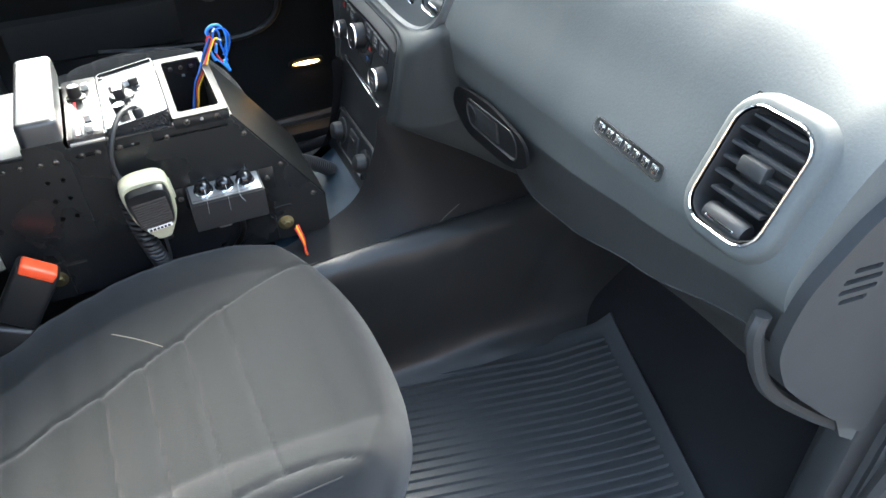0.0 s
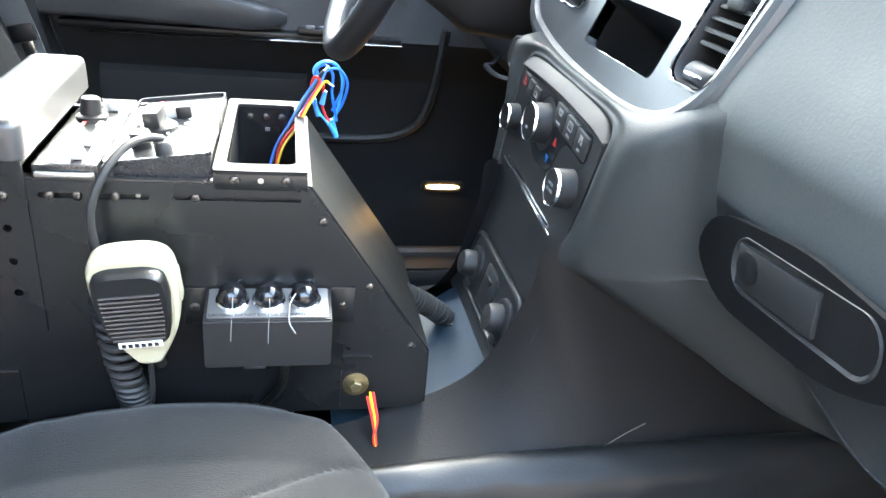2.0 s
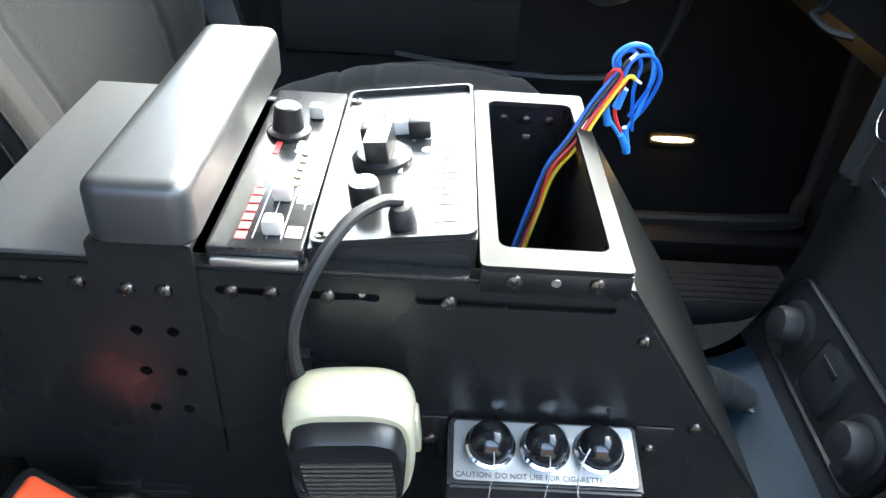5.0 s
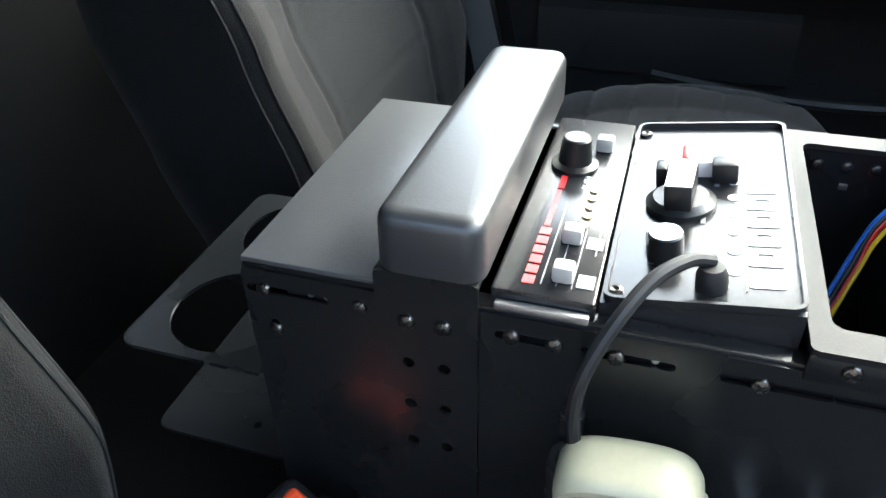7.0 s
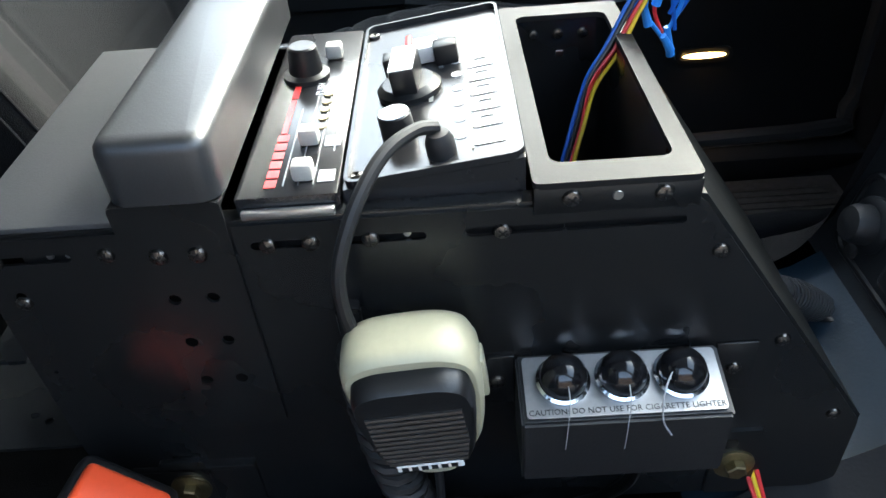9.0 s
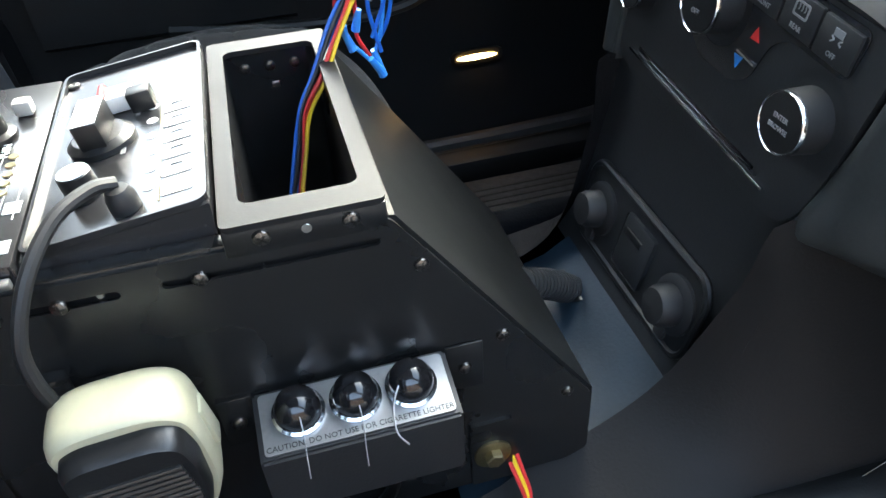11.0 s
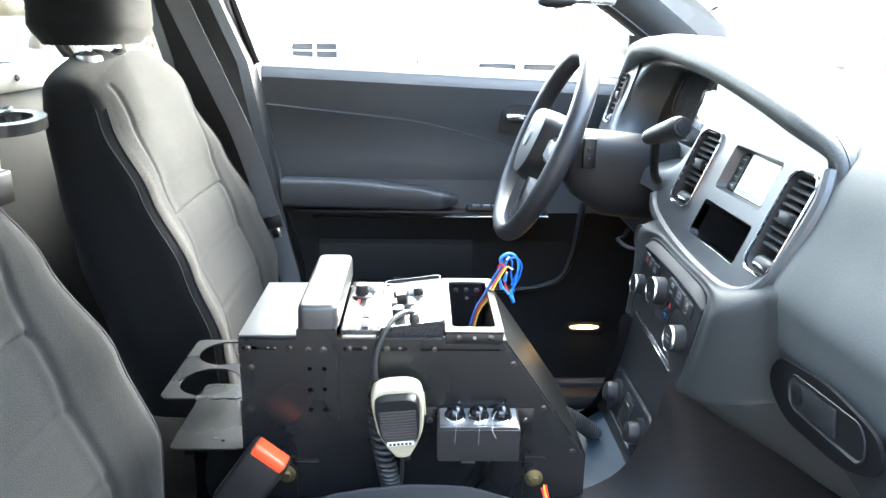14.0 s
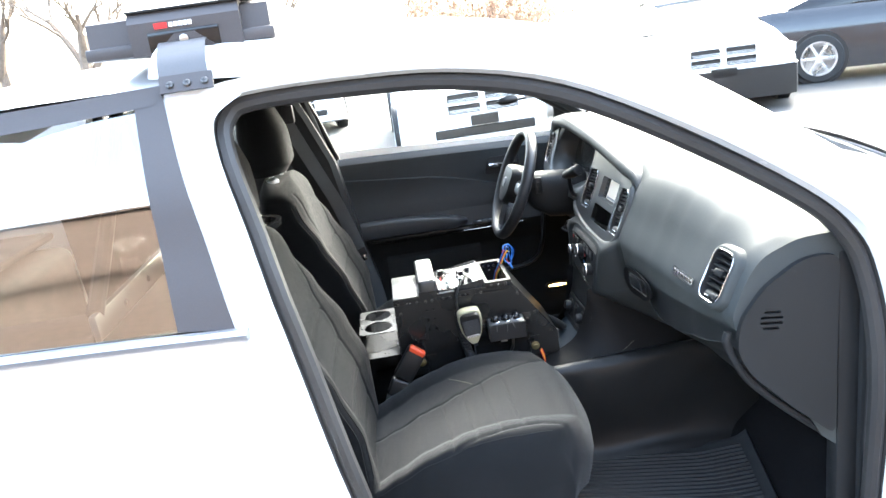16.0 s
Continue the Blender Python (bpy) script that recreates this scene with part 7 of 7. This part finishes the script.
part("chrome_strip", b, CHROME, dd, "slim chrome strip")
b = bmesh.new()
loft(b, [[Vector((x, y, z)) for y, z in ((0.918, 0.525), (0.905, 0.515), (0.90, 0.47), (0.905, 0.42), (0.92, 0.41))] for x in (-0.345, -0.33, -0.1, 0.01, 0.04)], closed=False, caps=False)
part("map_pocket", b, DASH_LOW, dd)
hb = dd
b = bmesh.new()
plate(b, round_poly([(0.095, 0.80), (0.235, 0.795), (0.235, 0.865), (0.11, 0.865)], 0.015), [], 0.004, Matrix.Translation((0, 0.921, 0)) @ XZ)
part("handle_bezel", b, STACK, hb, "dark handle bezel")
b = bmesh.new()
tube(b, [(0.118, 0.912, 0.832), (0.14, 0.904, 0.834), (0.17, 0.902, 0.834), (0.20, 0.908, 0.836)], lambda u: 0.016 - 0.007 * u, 10, 4, flat=0.7)
part("handle_lever", b, CHROME, hb)
b = bmesh.new()
rod(b, (0.215, 0.914, 0.838), (0.215, 0.904, 0.838), 0.009, 0.008)
part("lock_button", b, CHROME, hb)
b = bmesh.new()
tube(b, [(-0.46, 0.952, 0.955), (-0.2, 0.953, 0.948), (0.1, 0.952, 0.938), (0.42, 0.948, 0.924)], 0.007, 8)
part("window_seal", b, SEAL, dd)
b = bmesh.new()
plate(b, [(0.40, 0.925), (0.64, 0.86), (0.44, 1.02), (0.395, 1.03)], [], 0.01, Matrix.Translation((0, 0.93, 0)) @ XZ)
part("mirror_sail", b, BLACK, dd)
# front window frame of the driver's door
b = bmesh.new()
line = [at_skin(Vector((x, 0, z)), 1, 0.045) for x, z in dens([(-0.47, 0.955), (-0.515, 1.12), (-0.55, 1.24), (-0.50, 1.275), (-0.32, 1.282), (-0.12, 1.268), (0.08, 1.218), (0.29, 1.105), (0.45, 1.0)], 3)]
tube(b, line, 0.012, 8, 0, up=(0, 1, 0))
part("window_frame", b, BLACK, dd, "black window frame")
g = skin("driver_window", (dens([(-0.46, 0.945), (-0.51, 1.10), (-0.545, 1.24), (-0.5, 1.27)]), dens([(0.42, 0.93), (0.3, 1.09), (0.08, 1.215), (-0.1, 1.26)])), GLASS, 1, 0.045, "clear driver window glass")
g.visible_shadow = False
b = bmesh.new()
skin("front_door_skin", (dens([(-0.46, 0.14), (-0.46, 0.45), (-0.47, 0.7), (-0.475, 0.945)]), dens([(0.62, 0.14), (0.63, 0.45), (0.63, 0.7), (0.60, 0.89)])), WHITE, 1, 0.0)
b = bmesh.new()
tube(b, [(-0.16, 0.912, 0.420), (0.0, 0.906, 0.402), (0.12, 0.902, 0.398), (0.215, 0.898, 0.408), (0.270, 0.896, 0.440), (0.294, 0.896, 0.50), (0.303, 0.897, 0.56), (0.312, 0.902, 0.63)], 0.016, 8, flat=0.55)
part("trim_ridge", b, mat("ridge_plastic", (0.022, 0.023, 0.024), 0.5, grain=420, bump=0.3), dd, "raised ridge along the door trim")
# courtesy lamp low on the door
dd.location.z -= 0.028
lp = thing("courtesy_lamp", (0.355, 0.955, 0.227), "small warm courtesy lamp lit low in the driver doorway", "lamp")
b = bmesh.new()
bmesh.ops.create_uvsphere(b, u_segments=20, v_segments=10, radius=1, matrix=Matrix.Translation((0.340, 0.908, 0.264)) @ Matrix.Diagonal((0.038, 0.004, 0.0052, 1)))
part("lamp_lens", b, LAMP, lp)
b = bmesh.new()
plate(b, slot(0.340, 0.264, 0.098, 0.026), [slot(0.340, 0.264, 0.084, 0.014)], 0.006, Matrix.Translation((0, 0.914, 0)) @ XZ)
part("lamp_frame", b, BLACK, lp)
# spotlight handle through the pillar
sl = thing("spotlight_handle", (0.30, 0.72, 1.09), "chrome and black spotlight control handle at the pillar", "spotlight")
b = bmesh.new()
rod(b, (0.305, 0.73, 1.092), (0.215, 0.715, 1.091), 0.010, 0.008)
part("handle_shaft", b, CHROME, sl)
b = bmesh.new()
lathe(b, (0.222, 0.716, 1.091), (-1, -0.05, -0.06), [(0, 0.007), (0.01, 0.013), (0.04, 0.016), (0.065, 0.013), (0.078, 0.004), (0.08, 0)], 18)
part("handle_grip", b, BLACK, sl)
b = bmesh.new()
bx(b, 0.25, 0.275, 0.70, 0.72, 1.085, 1.105, 0.003)
part("trigger", b, CHROME, sl)
sl.location.z -= 0.02
# mirrors
im = thing("rear_view_mirror", (0.27, 0.14, 1.13), "oval rear-view mirror on a windscreen stem", "mirror")
b = bmesh.new()
mfr = frame_of((0.300, 0.160, 1.130), (-0.08, -0.995, 0), (0, 0, 1))
loft(b, [[mfr @ Vector((p * k, q * k, z)) for p, q in rrect(0.25, 0.074, 0.0365, 10)] for z, k in ((-0.022, 0.5), (-0.014, 0.86), (0.0, 0.99), (0.003, 0.985))])
part("housing", b, BLACK, im)
b = bmesh.new()
plate(b, [(p, q) for p, q in rrect(0.244, 0.068, 0.0335, 10)], [], 0.001, mfr @ Matrix.Translation((0, 0, 0.003)))
part("mirror_glass", b, MIRROR, im)
b = bmesh.new()
tube(b, [(0.318, 0.155, 1.125), (0.328, 0.135, 1.165), (0.31, 0.12, 1.215)], 0.011, 10)
part("stem", b, BLACK, im)
im.location.z -= 0.025
xm = thing("door_mirror", (0.40, 1.02, 0.93), "white door mirror outside the driver window", "mirror")
b = bmesh.new()
mfr = frame_of((0.40, 1.05, 1.005), (0.25, 1, 0), (0.0, 0, 1))
loft(b, [[mfr @ Vector((p * k, q * k, z)) for p, q in rrect(0.20, 0.125, 0.04, 8)] for z, k in ((0.06, 0.75), (0.03, 0.97), (0.0, 1.0), (-0.002, 0.98))])
part("mirror_shell", b, WHITE, xm)
b = bmesh.new()
plate(b, rrect(0.185, 0.11, 0.036, 8), [], -0.001, mfr @ Matrix.Translation((0, 0, -0.003)))
part("mirror_glass", b, MIRROR, xm)
b = bmesh.new()
bx(b, 0.40, 0.46, 0.93, 0.99, 0.93, 0.97, 0.01)
part("mirror_foot", b, BLACK, xm)

# ---- floor mat ----
fm = thing("floor_mat", (0.35, -0.3, 0.088), "ribbed black rubber mat in the passenger footwell", "floor mat")


def floor_z(x):
    return lerp([(-0.5, 0.088), (0.46, 0.086), (0.58, 0.106), (0.72, 0.228), (0.86, 0.388)], x)[0]


ca, sa = math.cos(radians(-12)), math.sin(radians(-12))


def on_mat(u, v, dz):
    x, y = 0.19 + u * ca + v * sa, -0.064 + u * sa - v * ca
    return Vector((x, y, floor_z(x) + dz))


b = bmesh.new()
edge = ((0.0, -0.002), (0.003, 0.005), (0.012, 0.006), (0.020, 0.005), (0.026, 0.0025), (0.454, 0.0025), (0.460, 0.005), (0.468, 0.006), (0.477, 0.005), (0.480, -0.002))
us = [(-0.17, -0.003), (-0.167, 0.003)] + [(-0.15 + 0.02 * i, 0.0) for i in range(30)] + [(0.437, 0.003), (0.440, -0.003)]
rows = [[on_mat(u, v - 0.012 * (1 if j == 0 else 0) * 0, dz + (du if 0.02 < v < 0.46 else min(0, du))) for j, (v, dz) in enumerate(edge)] for u, du in us]
loft(b, rows, closed=False, caps=False)
part("mat_sheet", b, MATRUB, fm)
for i in range(24):
    v = 0.042 + i * 0.0173
    b = bmesh.new()
    line = [on_mat(u, v, 0.0035) for u in [-0.14 + 0.0276 * k for k in range(21)]]
    sv = Vector((sa, -ca, 0))
    loft(b, [[p - sv * 0.0050 - Vector((0, 0, 0.002)), p - sv * 0.0030 + Vector((0, 0, 0.0045)), p + sv * 0.0030 + Vector((0, 0, 0.0045)), p + sv * 0.0050 - Vector((0, 0, 0.002))] for p in line])
    part("rib", b, MATRUB, fm)

# driver's floor mat, seen past the console
m = mat("worn_brown_mat", (0.052, 0.046, 0.040), 0.75, var=0.45, grain=90, bump=0.6, dist=0.002, blotch=14)
dm = thing("floor_mat", (0.3, 0.55, 0.09), "worn brown-grey ribbed mat in the driver footwell", "floor mat")
b = bmesh.new()
bx(b, 0.02, 0.56, 0.30, 0.775, 0.087, 0.094, 0.003)
part("mat_sheet", b, m, dm)
for i in range(26):
    b = bmesh.new()
    y_ = 0.325 + i * 0.0165
    bx(b, 0.05, 0.53, y_, y_ + 0.008, 0.093, 0.0962, 0.0012, 1)
    part("rib", b, m, dm)

# bits of straw left in the car
for p0, p1, r in (((-0.206, -0.175, 0.4555), (-0.149, -0.227, 0.4565), 0.0007), ((0.300, -0.074, 0.4), (0.335, -0.078, 0.43), 0.0004)):
    st = thing("straw", p0, "short pale dry straw lying loose", "straw", "loose straws")
    b = bmesh.new()
    q = (Vector(p0) + Vector(p1)) / 2 + Vector((0.001, 0.001, 0.0005))
    tube(b, [p0, q, p1], r, 6, 4)
    part("stalk", b, mat("dry_straw", (0.15, 0.14, 0.11), 0.8, bump=0.1), st)

# ---- roof light bar ----
lb = thing("light_bar", (-0.6, CY, 1.38), "black emergency light bar strapped across the roof", "light bar")
y0 = -0.545
b = bmesh.new()
bx(b, -0.775, -0.435, y0 - 0.004, CY + 0.55, 1.372, 1.394, 0.004)
part("lower_housing", b, TRIMBLK, lb)
b = bmesh.new()
loft(b, [[Vector((x, y, z)) for y, z in ((y0 + 0.006, 1.393), (y0 + 0.012, 1.436), (y0 + 0.03, 1.441), (CY + 0.52, 1.441), (CY + 0.535, 1.436), (CY + 0.54, 1.393))] for x in (-0.768, -0.760, -0.450, -0.442)])
part("upper_housing", b, TRIMBLK, lb, "sloped dark upper housing")
b = bmesh.new()
loft(b, [[Vector((x, y, z)) for y, z in ((y0 - 0.010, 1.370), (y0 - 0.010, 1.426), (y0 + 0.004, 1.445), (y0 + 0.03, 1.445), (y0 + 0.03, 1.370))] for x in (-0.690, -0.686, -0.496, -0.492)])
endp = part("end_block", b, TRIMBLK, lb)
b = bmesh.new()
bx(b, -0.692, -0.47, y0 - 0.004, y0 + 0.12, 1.444, 1.449, 0.002)
part("top_plate", b, BLACK, endp)
b = bmesh.new()
bx(b, -0.658, -0.532, y0 - 0.0125, y0 - 0.009, 1.3725, 1.408, 0.002)
part("end_recess", b, GLOSS, endp)
b = bmesh.new()
plate(b, [(-0.646, 1.373), (-0.540, 1.373), (-0.575, 1.402), (-0.610, 1.402)], [], -0.004, Matrix.Translation((0, y0 - 0.0165, 0)) @ XZ)
part("end_wedge", b, TRIMBLK, endp)
b = bmesh.new()
bx(b, -0.643, -0.620, y0 - 0.0125, y0 - 0.009, 1.413, 1.423)
part("red_mark", b, REDP, endp)
for i in range(5):
    b = bmesh.new()
    bx(b, -0.617 + i * 0.0085, -0.6105 + i * 0.0085, y0 - 0.0125, y0 - 0.009, 1.414, 1.422)
    part("white_mark", b, LABELW, endp)
b = bmesh.new()
lathe(b, (-0.594, y0 - 0.016, 1.391), (0, -1, 0), [(0, 0.008), (0.005, 0.008), (0.006, 0.006), (0.006, 0)], 8)
part("end_bolt", b, STEEL, endp)
b = bmesh.new()
sy = CY - side_y(1.34)
loft(b, [[Vector((x, y, z)) for x in (-0.640, -0.556)] + [Vector((x, y + 0.003, z + 0.003)) for x in (-0.556, -0.640)] for y, z in ((y0 + 0.01, 1.384), (y0 - 0.018, 1.386), (y0 - 0.030, 1.383), (sy + 0.010, 1.368), (sy - 0.006, 1.350), (sy - 0.012, 1.324))])
part("roof_strap", b, mat("strap_grey", (0.11, 0.11, 0.115), 0.45, 0.2, var=0.08, bump=0.05), lb, "bent grey metal roof strap")
b = bmesh.new()
loft(b, [[Vector((x, y, z)) for x in (-0.640, -0.548)] + [Vector((x, y - 0.004, z + 0.002)) for x in (-0.548, -0.640)] for y, z in ((sy - 0.009, 1.330), (sy - 0.020, 1.302))])
foot = part("strap_foot", b, TRIMBLK, lb)
for i in range(3):
    screw(foot, (-0.622 + 0.03 * i, sy - 0.020, 1.316), (0, -0.85, 0.45), 0.007, i * 40)

# ---- other parked cars ----


def parked_car(at, heading, paint, label, crosshair, dark=False):
    """A simple full sedan, 4.9 m long, nose towards its own -y."""
    m = Matrix.Translation(at) @ pose(0, 0, 0, 0, 0, heading)
    c = thing("parked_car", at, label, "car", "parked cars")
    b = bmesh.new()
    rings = []
    for y, w, zl, zh in ((-2.45, 0.70, 0.35, 0.66), (-2.40, 0.84, 0.22, 0.74), (-2.2, 0.91, 0.18, 0.80), (-1.6, 0.94, 0.17, 0.92), (-0.95, 0.945, 0.17, 1.0), (0.0, 0.945, 0.17, 1.03), (1.4, 0.94, 0.18, 1.06), (2.1, 0.92, 0.22, 1.07), (2.42, 0.86, 0.32, 1.03), (2.46, 0.78, 0.45, 0.95)):
        ring = []
        for px, pz in ((-1, 0.0), (-1.0, 0.35), (-0.985, 0.62), (-0.95, 0.86), (-0.86, 0.97), (-0.5, 1.0), (0, 1.015), (0.5, 1.0), (0.86, 0.97), (0.95, 0.86), (0.985, 0.62), (1.0, 0.35), (1, 0.0)):
            ring.append(m @ Vector((px * w, y, zl + (zh - zl) * pz)))
        rings.append(ring)
    loft(b, rings)
    part("body", b, paint, c)
    b = bmesh.new()
    rings = []
    for y, w, z in ((-1.0, 0.80, 0.98), (-0.25, 0.64, 1.40), (0.3, 0.62, 1.47), (1.0, 0.62, 1.45), (1.95, 0.74, 1.06)):
        rings.append([m @ Vector((px * w * (1 + (0.22 if pz < 0.5 and z > 1.1 else 0)), y, max(0.95, 1.0 + (z - 1.0) * pz))) for px, pz in ((-1, 0), (-1, 0.25), (-0.97, 0.85), (-0.8, 0.98), (0, 1.02), (0.8, 0.98), (0.97, 0.85), (1, 0.25), (1, 0))])
    loft(b, rings)
    part("cabin_glass", b, GLOSS, c, "dark cabin glass")
    b = bmesh.new()
    rings = []
    for y, w, z in ((-0.28, 0.60, 1.405), (0.3, 0.61, 1.485), (1.0, 0.61, 1.465), (1.3, 0.62, 1.35)):
        rings.append([m @ Vector((px * w, y, z - (0.05 if abs(px) > 0.95 else 0) - d)) for px, d in ((-1, 0.0), (-0.8, 0), (0, -0.015), (0.8, 0), (1, 0.0), (0.8, 0.03), (-0.8, 0.03))])
    loft(b, rings)
    part("roof", b, paint, c)
    for sx in (-1, 1):
        for wy in (-1.52, 1.53):
            b = bmesh.new()
            o, ax = m @ Vector((sx * 0.775, wy, 0.34)), m.to_3x3() @ Vector((sx, 0, 0))
            lathe(b, o, ax, [(0.0, 0.20), (0.0, 0.31), (0.03, 0.34), (0.17, 0.34), (0.205, 0.32), (0.205, 0.245), (0.19, 0.24)], 32)
            w = part("wheel", b, TYRE, c, "black tyre on a spoked alloy rim")
            b = bmesh.new()
            lathe(b, o, ax, [(0.15, 0.245), (0.20, 0.245), (0.204, 0.232), (0.180, 0.222), (0.178, 0.0)], 32)
            part("rim", b, mat("wheel_dark", (0.05, 0.05, 0.05), 0.6, bump=0), w)
            b = bmesh.new()
            for k in range(6):
                q = Matrix.Translation(o) @ ax.to_track_quat("Z", "Y").to_matrix().to_4x4() @ Matrix.Rotation(radians(60 * k), 4, 'Z')
                bx(b, 0.02, 0.225, -0.024, 0.024, 0.17, 0.202, 0.008, 1, q)
            lathe(b, o, ax, [(0.17, 0.06), (0.205, 0.05), (0.205, 0)], 18)
            lathe(b, o, ax, [(0.19, 0.245), (0.206, 0.24), (0.206, 0.222), (0.19, 0.215)], 32)
            part("spokes", b, RIM, w)
            b = bmesh.new()
            lathe(b, m @ Vector((sx * 0.80, wy, 0.34)), ax, [(0, 0.385), (0.152, 0.385), (0.152, 0.30), (0.0, 0.30)], 32)
            part("wheel_arch", b, BLACK, c)
    fy = -2.46
    b = bmesh.new()
    if crosshair:
        for x0_, x1_ in ((-0.38, -0.035), (0.035, 0.38)):
            for z0_, z1_ in ((0.58, 0.67), (0.70, 0.79)):
                bx(b, x0_, x1_, fy - 0.01, fy + 0.06, z0_, z1_, 0.01, 1, m)
    else:
        bx(b, -0.35, 0.35, fy - 0.01, fy + 0.06, 0.45, 0.80, 0.02, 1, m)
    gr = part("grille", b, BLACK, c)
    for x0_, x1_, z0_, z1_ in ((-0.42, 0.42, 0.675, 0.695), (-0.42, 0.42, 0.79, 0.82), (-0.40, 0.40, 0.555, 0.575), (-0.03, 0.03, 0.575, 0.80)):
        b = bmesh.new()
        bx(b, x0_, x1_, fy - 0.02, fy + 0.05, z0_, z1_, 0.008, 1, m)
        part("grille_bar", b, paint if crosshair else CHROME, gr)
    if crosshair:
        for i in range(6):
            b = bmesh.new()
            z_ = 0.592 + i * 0.014 + (0.072 if i > 2 else 0)
            bx(b, -0.37, 0.37, fy - 0.013, fy + 0.03, z_, z_ + 0.004, 0, 1, m)
            part("grille_slat", b, paint, gr)
    for sx in (-1, 1):
        b = bmesh.new()
        bx(b, sx * 0.52, sx * 0.84, fy + 0.02, fy + 0.28, 0.64, 0.76, 0.03, 2, m)
        part("headlamp", b, LABELW, c, "clear headlamp")
        b = bmesh.new()
        lathe(b, m @ Vector((sx * 0.67, fy + 0.06, 0.50)), m.to_3x3() @ Vector((0, -1, 0)), [(0, 0.06), (0.03, 0.055), (0.03, 0)], 20)
        part("fog_lamp", b, BLACK, c)
    b = bmesh.new()
    bx(b, -0.55, 0.55, fy + 0.0, fy + 0.1, 0.33, 0.43, 0.01, 1, m)
    part("lower_intake", b, BLACK, c)
    if dark:
        b = bmesh.new()
        loft(b, [[m @ Vector((x, y - 0.02, z)) for x, y in ((-0.93, -1.95), (-0.91, -2.22), (-0.84, -2.42), (-0.70, -2.47), (0.70, -2.47), (0.84, -2.42), (0.91, -2.22), (0.93, -1.95))] for z in (0.16, 0.22, 0.50, 0.52)])
        part("lower_bumper", b, BLACK, c, "dark lower bumper")
    b = bmesh.new()
    bx(b, -0.15, 0.15, fy - 0.03, fy, 0.44, 0.545, 0.004, 1, m)
    part("plate_holder", b, BLACK, c)
    return c


parked_car((0.80, 8.46, GROUND), 0, WHITE, "white sedan parked nose-in with crossed grille", True)
parked_car((4.5, 9.3, GROUND), -14, WHITE, "white sedan with crossed grille and dark bumper", True, True)
parked_car((7.75, 8.65, GROUND), 68, BLKPAINT, "black sedan with silver spoked rims", False)
parked_car((-2.2, 13.5, GROUND), 10, WHITE, "white sedan parked further back", False)
parked_car((1.8, 17.0, GROUND), -10, WHITE, "white sedan parked in the far row", True)

# ---- trees and hedge ----
random.seed(7)


def bare_tree(at, h, label):
    t = thing("bare_tree", at, label, "tree", "bare trees")
    b = bmesh.new()

    def limb(p, d, ln, r, depth):
        q = p + d * ln
        mid = p + d * ln * 0.5 + Vector((random.uniform(-1, 1), random.uniform(-1, 1), 0)) * ln * 0.06
        tube(b, [p, mid, q], lambda u: r * (1 - 0.4 * u), 6, 3)
        if depth:
            for k in range(3 if depth > 1 else 4):
                e = (d + Vector((random.uniform(-1, 1), random.uniform(-1, 1), random.uniform(-0.2, 0.6))) * 0.75).normalized()
                limb(p + (q - p) * random.uniform(0.55, 1.0), e, ln * random.uniform(0.55, 0.75), r * 0.5, depth - 1)
    limb(Vector(at), Vector((0.05, 0, 1)), h * 0.35, h * 0.03, 4)
    part("trunk", b, mat("bark", (0.16, 0.12, 0.09), 0.9, var=0.4, grain=30, bump=0.8, dist=0.01), t)
    return t


bare_tree((-9.0, 22.0, GROUND), 8.0, "bare winter tree beyond the parking lot")
bare_tree((-13.5, 26.0, GROUND), 9.0, "bare winter tree beyond the parking lot")
bare_tree((-4.5, 30.0, GROUND), 8.0, "bare winter tree beyond the parking lot")
bare_tree((5.5, 34.0, GROUND), 8.5, "bare winter tree beyond the parking lot")
b = bmesh.new()
for i in range(9000):
    tall = i % 3
    x = random.uniform(1.2, 7.0) if tall else random.uniform(-14, 22)
    y = random.uniform(27, 29.5)
    z = GROUND + random.random() ** 1.2 * (1.5 + 0.3 * math.sin(x) + (1.8 if tall else 0.0))
    d = Vector((random.uniform(-1, 1), random.uniform(-1, 1), random.uniform(0, 1.6))).normalized() * random.uniform(0.15, 0.45)
    s = d.orthogonal().normalized() * 0.04
    p = Vector((x, y, z))
    b.faces.new([b.verts.new(p - s), b.verts.new(p + s), b.verts.new(p + d)])
tagged(part("hedge", b, mat("dry_hedge", (0.30, 0.20, 0.135), 0.9, var=0.5, bump=0), smooth=False), "dry brown hedge along the far edge of the lot", "hedge", kind="stuff")

# ---- building behind the camera ----
wb = thing("building", (0, -8.0, GROUND), "plain brown brick building across the lot", "building")
b = bmesh.new()
bx(b, -14, 14, -9.0, -8.0, GROUND, GROUND + 4.15)
part("wall", b, mat("brown_brick", (0.064, 0.047, 0.039), 0.85, var=0.3, grain=8, bump=0.5, dist=0.01), wb, smooth=False)
b = bmesh.new()
bx(b, -14.2, 14.2, -9.2, -7.8, GROUND + 4.15, GROUND + 4.3, 0.03)
part("roof_edge", b, mat("brown_brick", (0.064, 0.047, 0.039)), wb)
